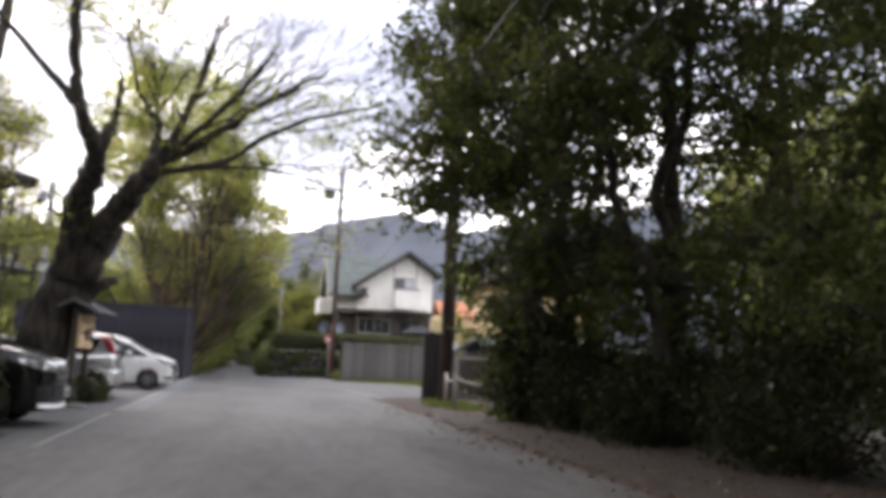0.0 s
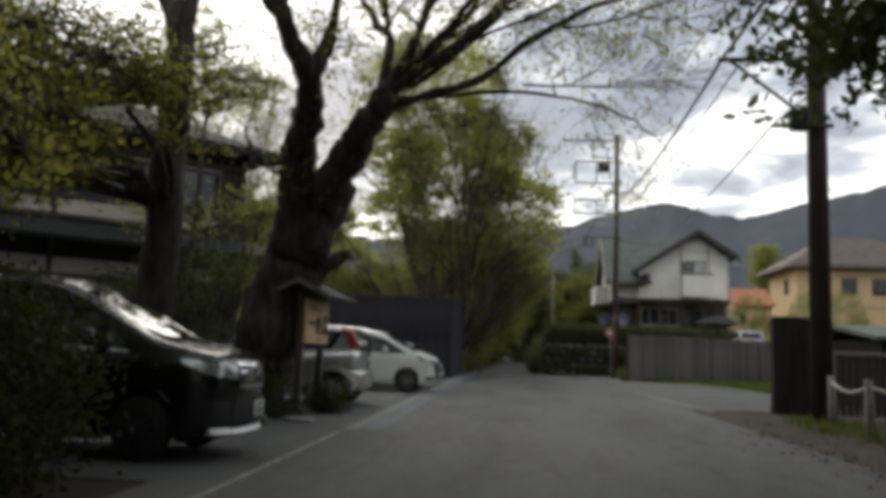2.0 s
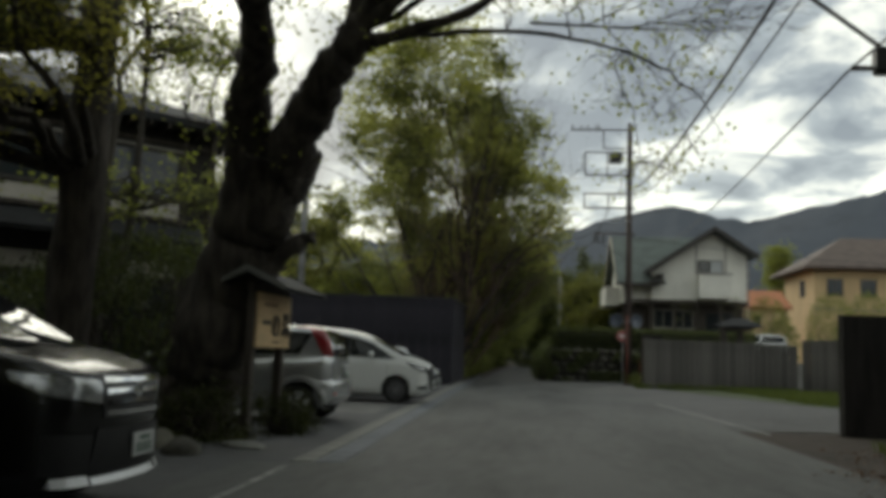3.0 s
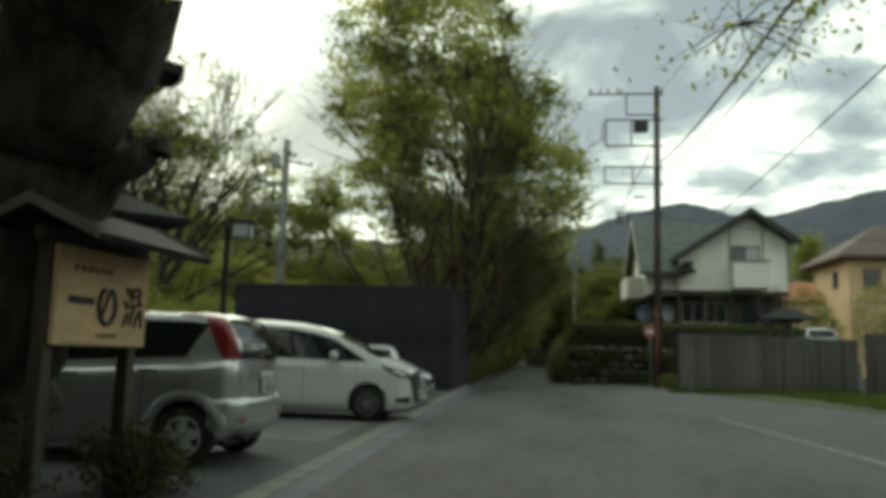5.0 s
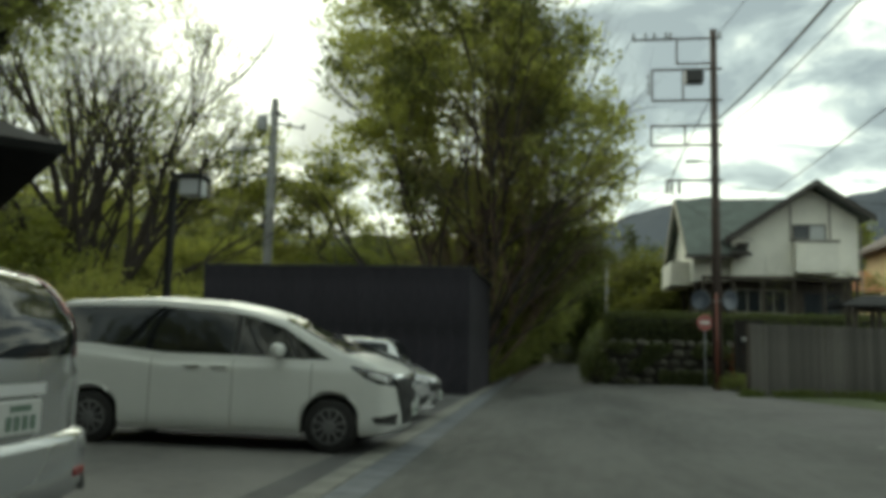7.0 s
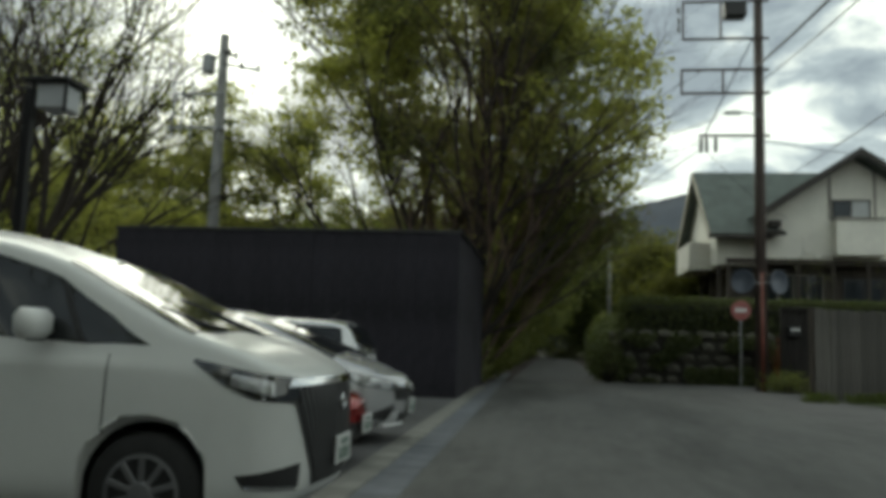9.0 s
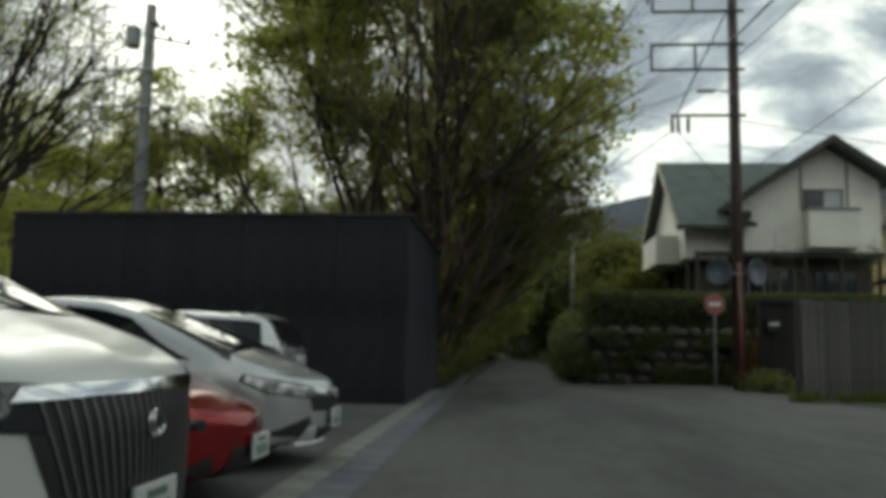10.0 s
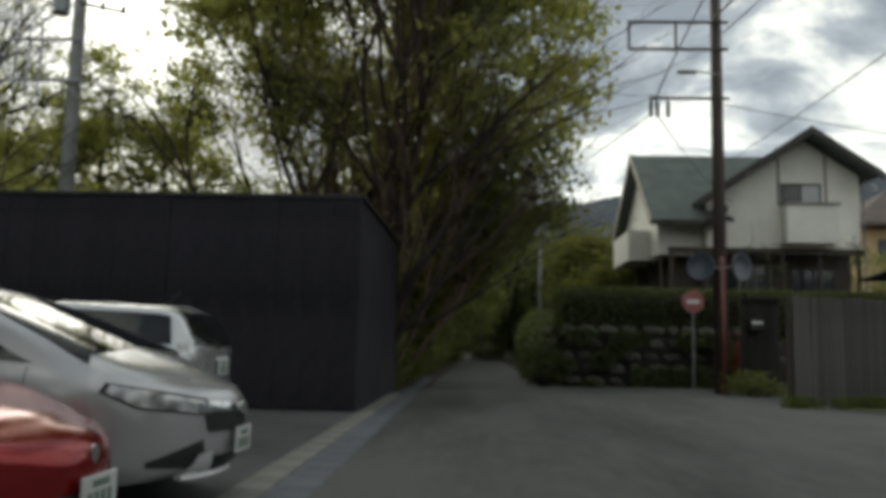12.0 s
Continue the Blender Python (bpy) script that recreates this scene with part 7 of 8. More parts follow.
# tall many-stemmed tree behind the black wall's corner
tree("tree", (-2.95, 48.6, 0), [],
     [(0.0, 0.0, 11.2, 3.6, 3.0, 2.6), (-2.6, -1.2, 8.2, 1.5, 1.6, 1.7), (-3.5, 0.2, 12.7, 2.1, 2.0, 2.3), (3.6, -0.6, 8.2, 2.2, 2.3, 2.6), (2.4, 0.0, 11.8, 2.3, 2.2, 2.4), (-1.2, 0.2, 15.8, 4.0, 3.0, 2.6), (1.3, 0.6, 7.2, 2.4, 2.0, 1.8), (-2.0, -0.6, 6.6, 2.2, 1.6, 1.2)],
     0.45, L_LIME, "tall many-stemmed tree in fresh green leaf", bark=M_BARK_BROWN, limbs=46, twigs=3800, per=46, size=0.20, clump=0.42, twig_r=0.010, lift=0.16, seed=7, leaf2=L_FRESH_DK, share2=0.40, gap=0.085, gap_scale=0.85, shell=0.45, tier=0.32, sub=3,
     climb=[((-0.24, 0.06, 1), 11.5, 0.22, 2), ((-0.36, -0.15, 1), 9.5, 0.18, 2), ((-0.05, 0.1, 1), 12.5, 0.21, 3), ((0.12, -0.15, 1), 11.5, 0.18, 2), ((0.32, 0, 1), 9.8, 0.16, 3), ((0.55, -0.1, 1), 8.0, 0.14, 2), ((-0.55, -0.2, 1), 7.6, 0.13, 2), ((0.75, -0.15, 1), 6.2, 0.11, 2)])
tree("tree", (-2.45, 48.9, 0), [], [(0.3, 0, 5.2, 2.0, 1.4, 2.0), (-1.6, 0, 4.8, 1.6, 1.2, 1.6), (1.3, 0, 6.6, 1.6, 1.2, 1.4)], 0.35, L_MAPLE,
     "thicket of reddish twigs with few leaves under the tall tree", bark=M_BARK_RED, limbs=14, twigs=220, per=9, size=0.12, clump=0.4, seed=8, twig_r=0.013,
     climb=[((dx, dy, 1), ln, 0.065, 3) for dx, dy, ln in ((-0.5, 0, 5.6), (-0.2, 0.2, 7.0), (0.1, -0.2, 7.6), (0.35, 0.1, 7.2), (0.6, -0.1, 6.0), (-0.35, -0.1, 6.4), (0.22, -0.3, 6.6), (0.8, 0.0, 5.0))])

tree("tree", (-2.55, 52.2, 0), [(1.2, -1.0, 4.6), (0.4, 0.5, 5.5)],
     [(2.9, -2.4, 5.2, 1.9, 2.0, 1.7), (1.8, -1.6, 3.8, 1.5, 2.2, 1.3), (2.4, 2.0, 5.0, 2.0, 2.2, 1.8), (1.0, 0.4, 2.2, 1.0, 2.0, 1.2)],
     0.2, L_LANE, "shaded green tree leaning over the narrow lane", bark=M_BARK_BROWN, limbs=26, twigs=900, per=44, size=0.17, clump=0.34, lift=0.15, seed=9, gap=-0.05, gap_scale=0.9, tier=0.4, fork=0.2, leaf2=L_OLIVE, share2=0.25)

# spreading bare-branched tree far back in the car park
tree("tree", (-17.3, 48.0, 0), [],
     [(0.2, 0, 12.2, 5.2, 4.0, 3.4), (-3.4, 0, 9.4, 3.4, 3.0, 2.8), (3.6, 0, 9.0, 2.4, 2.2, 2.4), (-5.6, 0, 12.6, 3.6, 3.0, 3.0)], 0.5, L_FRESH,
     "spreading tree with dark branches and sparse young leaves", bark=M_BARK_BROWN, limbs=12, twigs=820, per=18, size=0.13, clump=0.45, lift=0.15, seed=11, twig_r=0.011,
     climb=[((-0.40, 0, 1), 10.4, 0.22, 3), ((-0.14, 0.2, 1), 11.8, 0.25, 3), ((0.12, -0.2, 1), 11.5, 0.25, 3), ((0.36, 0.1, 1), 10.2, 0.22, 3), ((-0.66, 0.1, 1), 9.0, 0.18, 3), ((0.62, -0.1, 1), 8.4, 0.17, 3), ((0.0, 0.3, 1), 9.8, 0.17, 3), ((-0.85, 0, 1), 7.4, 0.14, 3)])

# woods beyond the car park
for i, (x, y, h, w, lf) in enumerate(((-18.6, 60, 12.6, 2.9, L_LIME), (-14.7, 58.5, 13.2, 2.5, L_LIME), (-22.5, 61, 12.6, 3.2, L_LIME), (-11.5, 58.5, 12.0, 1.8, L_LIME), (-8.6, 60, 7.6, 2.6, L_FRESH_DK), (-5.8, 56, 6.4, 2.6, L_FRESH_DK), (-27, 62, 15.5, 5.0, L_LIME), (-33, 54, 13, 5, L_LIME), (-40, 47, 13, 6, L_FRESH), (-24, 51, 8.5, 3.8, L_LIME), (-15.4, 54, 7.0, 3.6, L_LIME), (-28, 46, 9, 4.5, L_LIME), (-9.4, 56, 6.0, 3.0, L_FRESH), (-19.5, 46, 6.0, 3.2, L_FRESH), (-12.8, 51, 5.4, 2.8, L_LIME), (-22.0, 55, 8.0, 3.6, L_LIME))):
    tree("tree", (x, y, 0), [(0.3, 0, h * 0.8), (-0.8, 0.4, h * 0.66)], [(0, 0, h * 0.80, w * 0.62, w * 0.6, h * 0.19), (w * 0.4, 0, h * 0.58, w * 0.68, w * 0.6, h * 0.2), (-w * 0.45, 0, h * 0.55, w * 0.7, w * 0.6, h * 0.2), (0, 0, h * 0.34, w * 1.0, w * 0.7, h * 0.17)],
         0.25, lf, "green deciduous tree beyond the car park", bark=M_BARK_BROWN, limbs=26, twigs=620, per=46, size=0.20, clump=0.42, seed=30 + i, group="trees beyond the car park", fork=0.25, gap=-0.04, gap_scale=0.75, tier=0.35, leaf2=L_FRESH_DK, share2=0.35)

for i, (x, y, r, h) in enumerate(((-11.8, 44.8, 1.6, 3.2), (-14.8, 44.6, 1.8, 3.5), (-18.2, 44.2, 1.9, 3.6), (-22.0, 43.4, 2.2, 3.8))):
    bush("bush", (x, y, 0), [(0, 0, h * 0.5, r, r * 0.8, h * 0.5), (r * 0.7, 0.2, h * 0.4, r * 0.8, r * 0.7, h * 0.4), (-r * 0.7, 0.1, h * 0.42, r * 0.8, r * 0.7, h * 0.36)], L_LIME, "fresh green bush at the back of the car park", 9000, 0.15, 190 + i, group="bushes behind the car park", rough=0.25)

# trees along the far lane, closing over it; the farther ones take the dark leaf colour to give the lane's deep shade
for i, (x, y, h, w, lf) in enumerate(((-4.2, 66, 11, 4.4, L_LANE), (-3.9, 75, 11, 4.4, L_LANE), (-3.6, 85, 12, 4.6, L_LANE), (7.6, 84, 7, 3.0, L_LANE), (3.6, 97, 8, 3.0, L_DARK), (-3.4, 96, 12, 5.0, L_DARK), (1.4, 109, 13, 5.5, L_DARK), (-5.0, 112, 14, 6.0, L_DARK), (8.5, 108, 13, 6.0, L_DARK), (2.6, 122, 14, 7.0, L_DARK), (6.2, 66, 4.8, 1.7, L_OLIVE), (5.8, 72, 7.2, 2.3, L_OLIVE), (8.6, 76, 8, 3, L_OLIVE), (12.5, 88, 9, 4, L_LANE))):
    tree("tree", (x, y, 0), [(0.2, 0, h * 0.8)], [(0, 0, h * 0.7, w * 0.8, w * 0.75, h * 0.28), (w * 0.2, 0, h * 0.38, w * 0.85, w * 0.85, h * 0.3)],
         0.22, lf, "green tree crowding the narrow lane", bark=M_BARK, limbs=16, twigs=380, per=44, size=0.28, clump=0.55, seed=60 + i, group="trees along the lane", fork=0.2)

# dark conifers standing over the far lane
for i, (x, y, h) in enumerate(((6.1, 89, 11.6), (4.7, 92, 9.6), (8.4, 91, 9.0))):
    tree("tree", (x, y, 0.2), [(0.1, 0, h * 0.96)], [(0, 0, h * f, w, w, h * 0.07) for f, w in ((0.22, 1.7), (0.34, 1.5), (0.46, 1.25), (0.58, 1.0), (0.70, 0.75), (0.82, 0.5), (0.92, 0.28))],
         0.2, L_DARK, "dark pointed conifer beside the far lane", "conifer", limbs=24, twigs=300, per=40, size=0.22, clump=0.28, lift=-0.05, seed=160 + i, group="conifers along the lane", fork=0.12, tier=0.4)

# thin garden shrubs before the white house, and greenery before the cream house
for i, (x, y, h, n) in enumerate(((9.9, 57.2, 5.3, 26), (12.6, 57.3, 5.3, 20))):
    tree("shrub", (x, y, 0.1), [(0.2, 0, h * 0.8), (-0.3, 0.1, h * 0.75)], [(0, 0, h * 0.88, 0.8, 0.5, 0.35), (0.2, 0, h * 0.7, 0.6, 0.5, 0.4)], 0.05, L_FRESH_DK,
         "thin garden shrub with few leaves before the white house", "shrub", bark=M_BARK_BROWN, limbs=8, twigs=n, per=5, size=0.09, clump=0.2, seed=170 + i, group="garden shrubs", fork=0.5)
for i, (x, y, h) in enumerate(((16.6, 64.0, 5.6), (20.6, 64.0, 6.0), (23.2, 64.5, 6.2))):
    bush("bush", (x, y, 0.1), [(0, 0, h * 0.55, 1.5, 1.1, h * 0.45), (0.8, 0, h * 0.4, 1.2, 1.0, h * 0.35)], L_FRESH_DK, "leafy garden bush before the cream house", 7000, 0.14, 180 + i, group="garden bushes")
tree("tree", (28.6, 103, 0.3), [(0.1, 0, 13.5)], [(0, 0, 12.6, 1.7, 1.6, 1.5), (0.6, 0, 10.4, 2.0, 1.8, 1.6)], 0.2, L_FRESH, "round green tree behind the cream house", limbs=14, twigs=220, per=40, size=0.24, clump=0.45, seed=185)

# dark evergreens on the right verge: canopies that hang over the lane, bare trunks between, shrubs below; the last mass
# of most hangs unseen over the road, added to shade it
EVERGREEN = dict(limbs=40, per=52, size=0.115, clump=0.24, tier=0.5, lift=0.08, leaf2=L_DARK_LIT, share2=0.14, gap_scale=1.25, group="evergreens on the verge", sub=3)
tree("tree", (6.5, 12.1, 0.4), [(-0.3, 0.1, 8.5), (0.5, -0.4, 7.5), (-1.7, -0.2, 4.4)],
     [(-2.1, -0.2, 3.9, 1.6, 1.4, 0.75), (-1.6, -0.1, 5.6, 1.7, 1.6, 1.2), (-0.6, 0.2, 7.6, 2.4, 2.0, 1.7), (0.2, 0.2, 9.8, 2.2, 2.0, 1.5), (-0.5, 0.4, 1.5, 0.95, 1.0, 1.5), (0.2, 0.2, 2.7, 1.2, 1.2, 1.0), (-0.2, 0.0, 4.4, 1.4, 1.4, 0.9), (-3.6, 0.0, 9.9, 2.6, 2.2, 1.0)], 0.2, L_DARK,
     "dark evergreen tree overhanging the lane", twigs=2500, seed=41, gap=-0.08, **EVERGREEN)
tree("tree", (6.7, 9.2, 0.4), [(0.1, 0.1, 9.0), (-0.4, -0.6, 7.0), (0.9, 0.5, 8.0), (-1.4, -0.4, 4.6)],
     [(-2.1, -0.5, 4.3, 1.6, 1.4, 0.9), (-1.2, -0.3, 6.2, 2.0, 1.8, 1.2), (0.0, 0.0, 8.2, 2.4, 2.2, 1.8), (0.6, 0.2, 10.4, 2.2, 2.0, 1.5), (0.5, 0.2, 4.6, 1.6, 1.6, 1.2), (-0.1, 0.2, 2.2, 1.2, 1.7, 1.1), (-2.1, 1.0, 2.0, 0.75, 0.9, 0.75), (-1.3, 0.6, 2.9, 0.9, 0.9, 0.7), (-3.8, 0.2, 9.6, 2.8, 2.2, 1.0)], 0.2, L_DARK,
     "dark evergreen tree with thin leaning trunks", twigs=2500, seed=42, gap=0.09, **EVERGREEN)
tree("tree", (7.4, 5.4, 0.4), [(0.2, 0.1, 9.0), (0.5, -0.6, 7.0), (-0.6, 0.4, 8.0)],
     [(-0.9, 0.2, 6.3, 2.4, 2.2, 1.7), (0.2, 0.2, 8.8, 2.6, 2.4, 1.9), (0.4, -0.8, 4.2, 2.0, 1.8, 1.1), (0.1, 0.8, 2.2, 1.8, 1.8, 1.3), (-4.4, 0.2, 9.4, 3.0, 2.4, 1.1)], 0.22, L_DARK,
     "dark evergreen tree with thin leaning trunks", twigs=2400, seed=43, gap=0.04, **EVERGREEN)
tree("tree", (9.3, 10.4, 0.4), [(0.2, 0.1, 8.0), (-0.8, -0.6, 7.0)],
     [(0, 0, 8.0, 2.8, 2.8, 2.4), (0.6, 0.8, 5.6, 1.8, 1.8, 1.2), (0.4, 0.5, 2.4, 2.2, 2.2, 1.4)], 0.2, L_DARK,
     "dark evergreen tree behind the verge", twigs=1300, seed=44, gap=0.10, **EVERGREEN)
# stands out of view; added to keep light off the verge
tree("tree", (8.6, 1.4, 0.4), [(0.1, 0.1, 8.6), (-0.6, 0.4, 7.0)],
     [(-0.6, 0.2, 7.4, 2.8, 2.6, 2.4), (0.2, -0.6, 4.0, 2.5, 2.4, 1.6), (0.2, 0.4, 2.0, 1.9, 1.9, 1.5), (-4.6, 0.6, 9.2, 3.2, 2.6, 1.1)], 0.22, L_DARK,
     "unseen evergreen beside the lane, added for shade", twigs=1300, seed=45, gap=-0.02, **EVERGREEN)
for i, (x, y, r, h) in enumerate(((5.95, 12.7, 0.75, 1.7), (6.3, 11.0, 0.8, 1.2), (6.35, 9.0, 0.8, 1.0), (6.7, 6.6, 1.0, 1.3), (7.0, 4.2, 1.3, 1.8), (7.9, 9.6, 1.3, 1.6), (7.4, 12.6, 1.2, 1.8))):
    bush("shrub", (x, y, 0.33), [(0, 0, h * 0.5, r, r, h * 0.55)], L_SHRUB, "leafy evergreen shrub on the verge, darkened for shade", 7500, 0.08, 70 + i, group="shrubs on the verge", shell=0.6)

# garden trees and hedge on the near left
tree("tree", (-5.15, 19.2, 0), [],
     [(-1.0, -1.6, 5.2, 2.2, 1.8, 0.8), (-2.4, -0.8, 6.0, 2.2, 1.8, 0.7), (-1.6, -1.9, 4.1, 1.9, 1.4, 0.4)], 0.36, L_MAPLE_DK,
     "garden tree with thick straight trunk and layered olive leaves", bark=M_BARK, limbs=30, twigs=760, per=38, size=0.10, clump=0.34, lift=0.05, seed=51, flat=0.5, tier=0.3, gap=0.13, gap_scale=0.8, leaf2=L_HEDGE, share2=0.2, group="garden trees",
     extra=[(((0, 0, -0.2), (0.03, 0.03, 3.0), (0.06, 0.06, 6.0), (0.08, 0.06, 7.3)), 0.34, 0.25),
            (((0.08, 0.06, 6.9), (0.35, 0.1, 8.2), (0.55, 0.1, 10.0), (0.6, 0.1, 11.5)), 0.17, 0.07),
            (((0.06, 0.06, 6.9), (-0.5, 0.0, 7.9), (-1.1, -0.1, 9.2), (-1.5, -0.1, 10.6)), 0.16, 0.06)])
tree("tree", (-6.3, 25.7, 0), [(0.3, 0.2, 7.6), (0.9, 0.1, 5.2)],
     [(1.0, 0.4, 4.6, 1.5, 0.9, 0.28), (-0.2, 0.6, 8.2, 1.2, 0.9, 0.35)], 0.12, L_FRESH_DK,
     "slim garden tree with level pads of green leaves by the inn", bark=M_BARK_BROWN, limbs=12, twigs=150, per=30, size=0.10, clump=0.26, lift=0.08, seed=56, fork=0.4, tier=0.3, group="garden trees")
tree("tree", (-5.75, 21.3, 0), [(0.1, 0.2, 7.6), (0.5, -0.2, 6.6)],
     [(0.7, -0.3, 6.6, 1.3, 1.2, 0.8), (-0.6, 0, 7.6, 1.4, 1.3, 0.9), (0.6, -0.6, 3.6, 1.5, 1.3, 0.35)], 0.14, L_FRESH,
     "slim garden tree with sparse yellow-green leaves", bark=M_BARK_GREY, limbs=18, twigs=200, per=20, size=0.09, clump=0.3, lift=0.15, seed=54, fork=0.6, tier=0.35, group="garden trees")
tree("tree", (-7.0, 16.0, 0), [(0.2, 0, 9.0)],
     [(0.4, -0.6, 5.2, 2.3, 2.0, 0.8), (-0.4, -0.5, 6.2, 2.2, 2.0, 0.7), (0.8, -0.8, 3.8, 2.0, 1.8, 0.6), (1.2, 1.2, 5.6, 1.8, 1.6, 0.6)], 0.34, L_MAPLE_DK,
     "garden tree with thick trunk and layered olive leaves", limbs=30, twigs=760, per=38, size=0.10, clump=0.34, lift=0.05, seed=52, flat=0.5, tier=0.3, gap=-0.02, gap_scale=0.8, fork=0.5, leaf2=L_HEDGE, share2=0.2, group="garden trees")
bush("shrub", (-4.9, 20.6, 0), [(0, 0, 2.6, 1.3, 0.8, 0.28), (-0.8, -0.6, 2.0, 1.2, 0.8, 0.3), (0.5, 0.2, 1.2, 0.9, 0.7, 0.4)], L_HEDGE, "tiered garden shrub with green pads of leaves", 9000, 0.07, 88)
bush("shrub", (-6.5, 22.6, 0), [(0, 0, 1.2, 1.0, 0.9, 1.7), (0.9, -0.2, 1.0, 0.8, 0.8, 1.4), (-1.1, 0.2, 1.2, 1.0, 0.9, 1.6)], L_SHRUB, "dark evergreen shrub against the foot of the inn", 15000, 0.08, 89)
# its last leaf mass, high over the lane, is unseen and added for shade
tree("tree", (-5.2, 11.0, 0), [(-0.5, 0.3, 4.5)],
     [(0.3, 0.2, 4.0, 1.8, 2.0, 0.7), (0.6, 1.0, 3.0, 1.5, 1.6, 0.6), (-1.4, 0.8, 2.6, 1.5, 1.6, 0.8), (2.8, -1.2, 9.8, 3.2, 3.0, 1.2)], 0.16, L_MAPLE_DK,
     "leaning maple with layered olive leaves", limbs=26, twigs=900, per=36, size=0.10, clump=0.30, lift=0.05, seed=53, flat=0.5, group="garden trees", bark=M_BARK_BROWN,
     extra=[(((0.4, -0.1, -0.2), (1.2, -0.3, 2.4), (2.15, -0.62, 4.9), (2.5, -0.75, 7.5), (2.6, -0.8, 9.0)), 0.24, 0.15)])
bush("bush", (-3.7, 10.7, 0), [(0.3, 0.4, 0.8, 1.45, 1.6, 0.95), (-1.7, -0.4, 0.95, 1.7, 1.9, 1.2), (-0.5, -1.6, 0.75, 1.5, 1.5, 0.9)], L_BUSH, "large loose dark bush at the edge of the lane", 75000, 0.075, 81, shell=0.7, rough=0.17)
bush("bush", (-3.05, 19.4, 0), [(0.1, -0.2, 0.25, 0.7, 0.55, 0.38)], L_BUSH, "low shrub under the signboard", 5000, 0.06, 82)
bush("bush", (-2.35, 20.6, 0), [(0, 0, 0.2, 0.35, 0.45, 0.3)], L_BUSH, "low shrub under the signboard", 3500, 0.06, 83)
bush("bush", (2.2, 57.5, 0.05), [(0, 0, 0.8, 0.8, 3.0, 0.9), (0.4, 3, 1.3, 0.9, 2.5, 1.2)], L_HEDGE, "loose bush at the corner of the lane", 9000, 0.12, 84)
bush("bush", (1.9, 52.0, 0.05), [(0, 0, 0.6, 0.5, 0.7, 0.7)], L_HEDGE, "small bush at the wall's corner", 3000, 0.09, 85)
bush("bush", (6.5, 47.7, 0.1), [(0, 0, 0.15, 0.7, 0.35, 0.28)], L_LANE, "low green plants at the pole's foot", 2500, 0.08, 86)
bush("bush", (7.1, 50.3, 0.1), [(0, 0, 0.7, 0.35, 0.35, 0.7)], L_RED, "small bush with reddish leaves", 1500, 0.08, 87)
# the farthest bushes use the dark leaf colour for the lane's deep shade
for i, (x, y, r, h, lf) in enumerate(((-2.6, 53, 0.9, 2.4, L_LANE), (-2.5, 58, 1.0, 2.8, L_LANE), (-2.5, 64, 1.2, 3.2, L_LANE), (-2.6, 49.5, 0.8, 1.5, L_LANE), (3.3, 64, 1.0, 2.4, L_HEDGE), (3.3, 70, 1.1, 2.6, L_LANE), (3.6, 78, 1.2, 3.2, L_LANE), (-2.6, 72, 1.3, 3.4, L_LANE), (-2.6, 81, 1.3, 3.6, L_DARK), (-2.4, 92, 1.4, 4, L_DARK), (4.2, 88, 1.4, 3.6, L_DARK), (4.2, 99, 1.6, 4.5, L_DARK), (1.2, 104, 3.6, 6.0, L_DARK), (-2.5, 102, 2.0, 6.0, L_DARK), (0.4, 114, 5.0, 6.5, L_DARK), (-5.5, 116, 4.0, 7.0, L_DARK), (6.5, 116, 4.0, 7.0, L_DARK))):
    bush("bush", (x, y, 0), [(0, 0, h * 0.5, r, r * 2.4, h * 0.55)], lf, "dense green bush along the lane", 11000, 0.16, 90 + i, group="bushes along the lane")
rng_g = random.Random(3)
tufts("grass", [(rng_g.uniform(9.2, 14.6), rng_g.uniform(32.0, 45.2)) for _ in range(700)], L_GRASS, "green grass in front of the fence", 24, 0.2, 2)
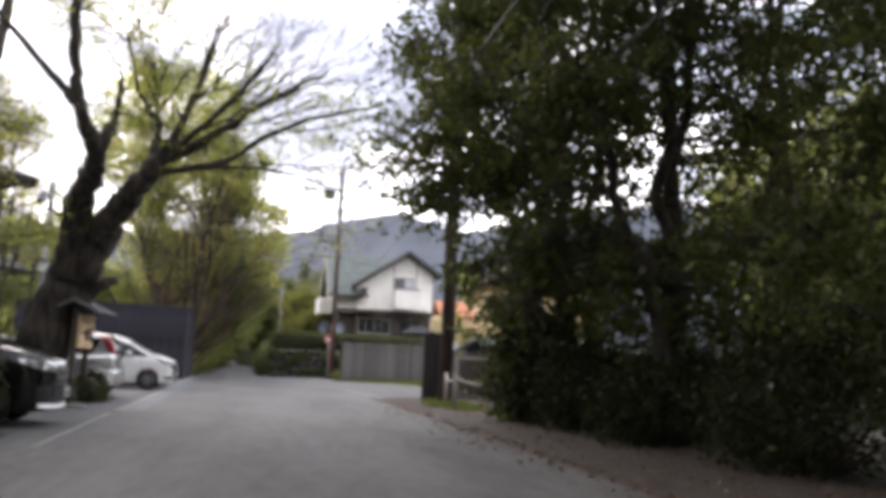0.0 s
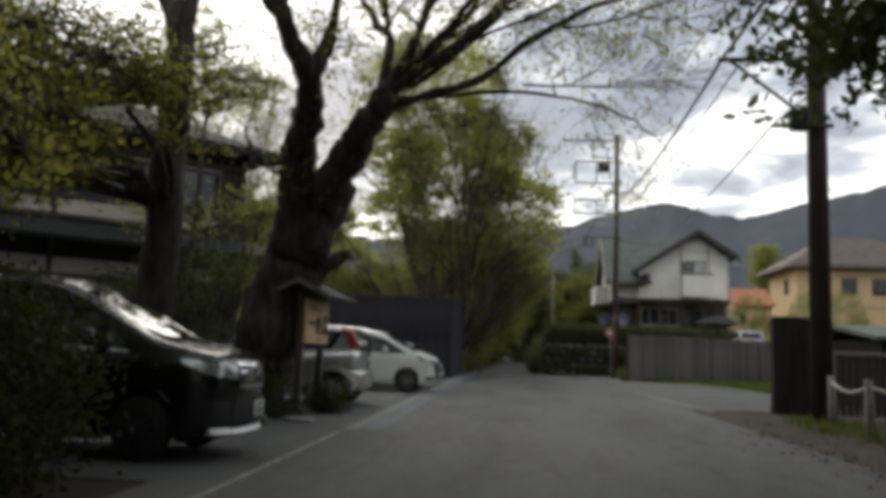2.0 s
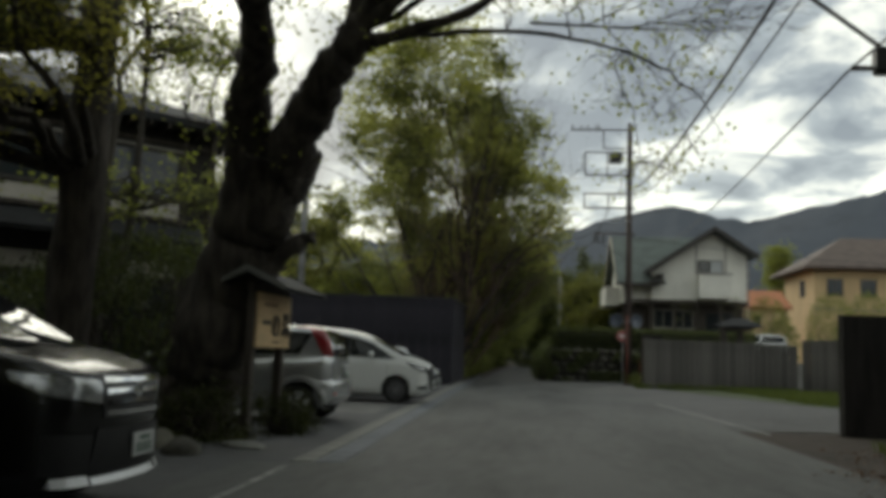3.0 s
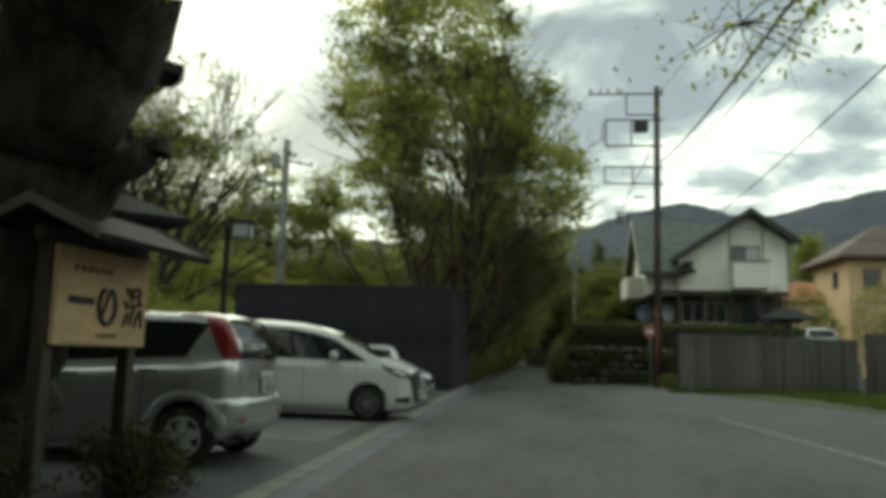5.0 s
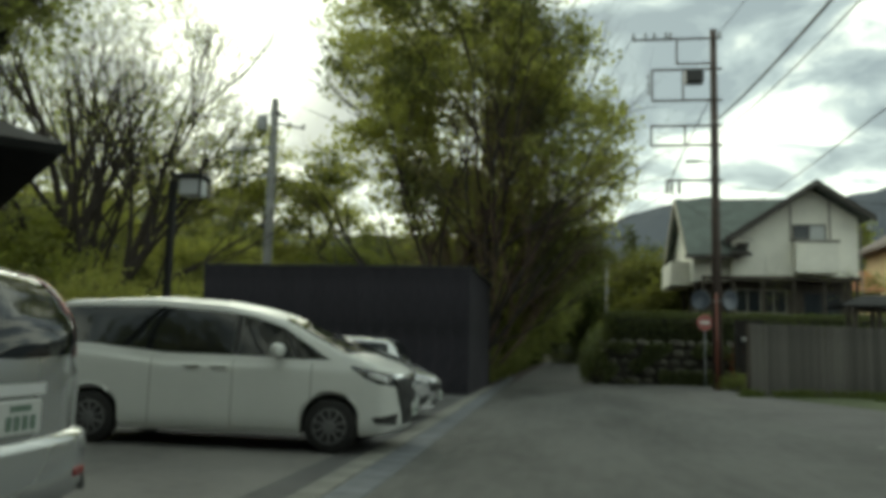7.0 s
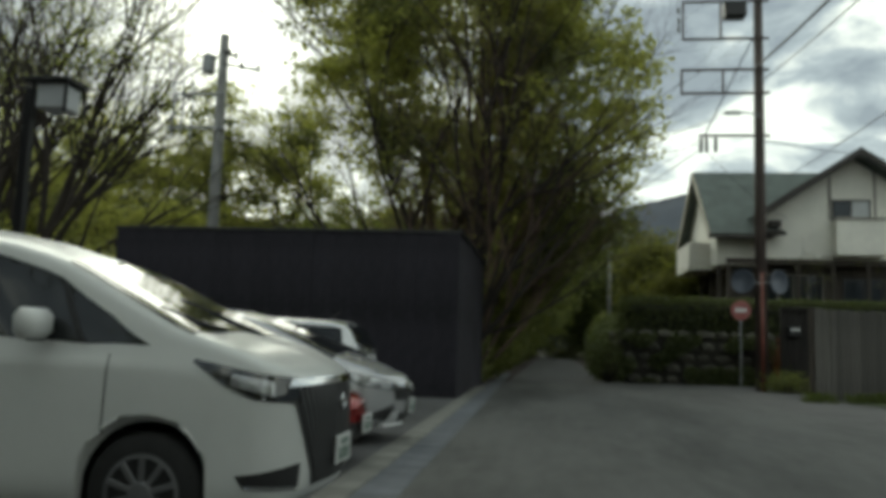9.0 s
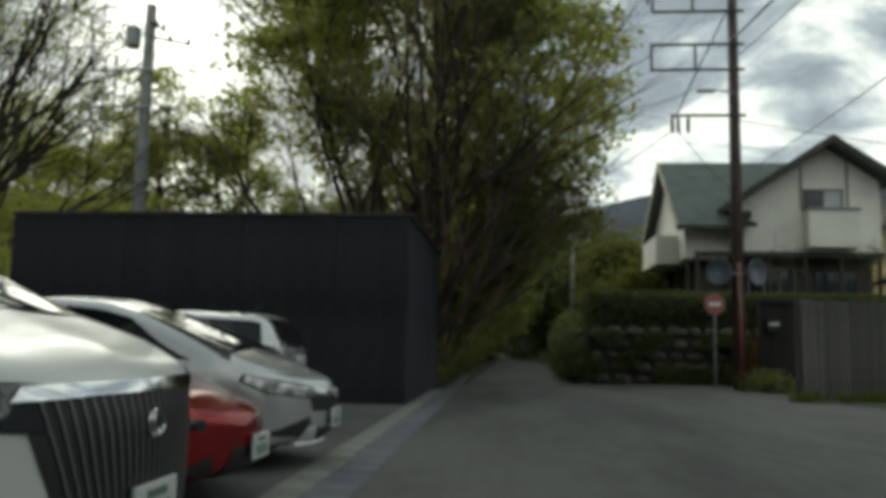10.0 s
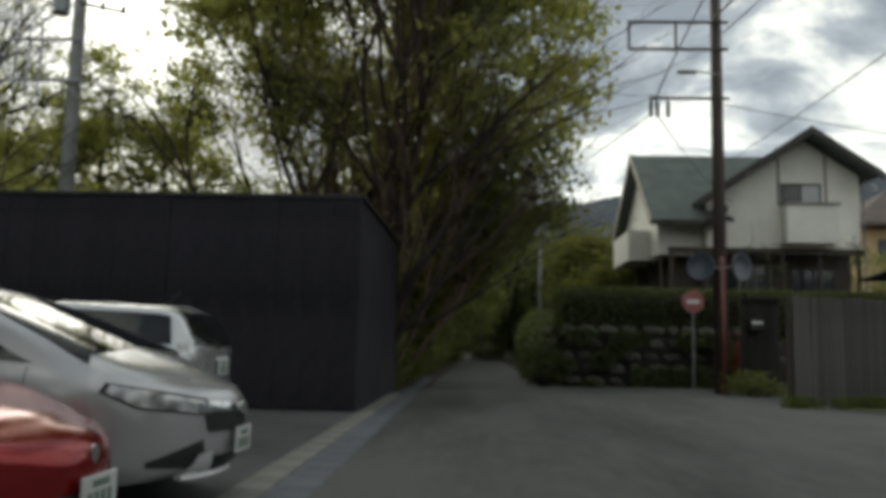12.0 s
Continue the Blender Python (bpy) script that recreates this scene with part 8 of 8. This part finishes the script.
tufts("grass", [(6.3 + 0.9 * k + rng_g.uniform(-0.5, 0.5), 44.3 + 0.37 * k - rng_g.uniform(0.1, 0.7)) for k in range(8) for _ in range(14)], L_GRASS, "green grass along the foot of the fence", 24, 0.22, 5)
tufts("grass", [(rng_g.gauss(5.75, 0.3), rng_g.uniform(12, 19)) for _ in range(45)], L_GRASS, "green grass tufts on the verge", 22, 0.13, 3)

# trees that close the lane behind and beside; the first four are unseen and added to shade the road
for i, (x, y, h, w) in enumerate(((-5.6, -3.4, 12, 5.2), (6.6, -4.6, 12, 5.0), (-4.8, -10.5, 12, 5.2), (5.6, -11.5, 12, 5.2), (-9, -18, 10, 4.5), (0, -24, 12, 5), (9, -16, 11, 4.5), (-15, -8, 10, 4.5), (-14, 3, 9, 4), (15, -4, 11, 5), (17, 8, 10, 4.5),  (-13, 12, 9, 3.6), (18, 20, 9, 4))):
    tree("tree", (x, y, 0), [(0.3, 0, h * 0.8)], [(0, 0, h * 0.72, w, w, h * 0.28), (0.4 if x > -4 or x < -7 else -1.2, 0, h * 0.3, w * 0.6, w * 0.8, h * 0.2)],
         0.25, L_FRESH_DK, "dense green tree added round the lane, mostly unseen", limbs=18, twigs=420, per=30, size=0.36, clump=0.7, seed=120 + i, group="trees round the lane", fork=0.2)

# dead leaves on the verge
rng_l = np.random.RandomState(17)
spots = np.stack([rng_l.uniform(4.5, 7.2, 5200), rng_l.uniform(-2, 19, 5200), np.zeros(5200)], 1)
spots = spots[spots[:, 0] > 4.55 + 0.5 * np.abs(rng_l.normal(0, 1, 5200)) * (spots[:, 0] < 5.4)]
spots[:, 2] = [gz(x, y) + 0.012 for x, y in spots[:, :2]]
edge = np.stack([4.65 - np.abs(rng_l.normal(0, 0.3, 2200)), rng_l.uniform(-2, 17, 2200), np.zeros(2200)], 1)
edge[:, 2] = [gz(x, y) + 0.006 for x, y in edge[:, :2]]
spots = np.concatenate([spots, edge])
tagged(leaves("fallen_leaves", spots, 0.05, L_LITTER, None, rng_l, "", 0.85), "scattered brown dead leaves on the soil verge", "leaves", kind="stuff")
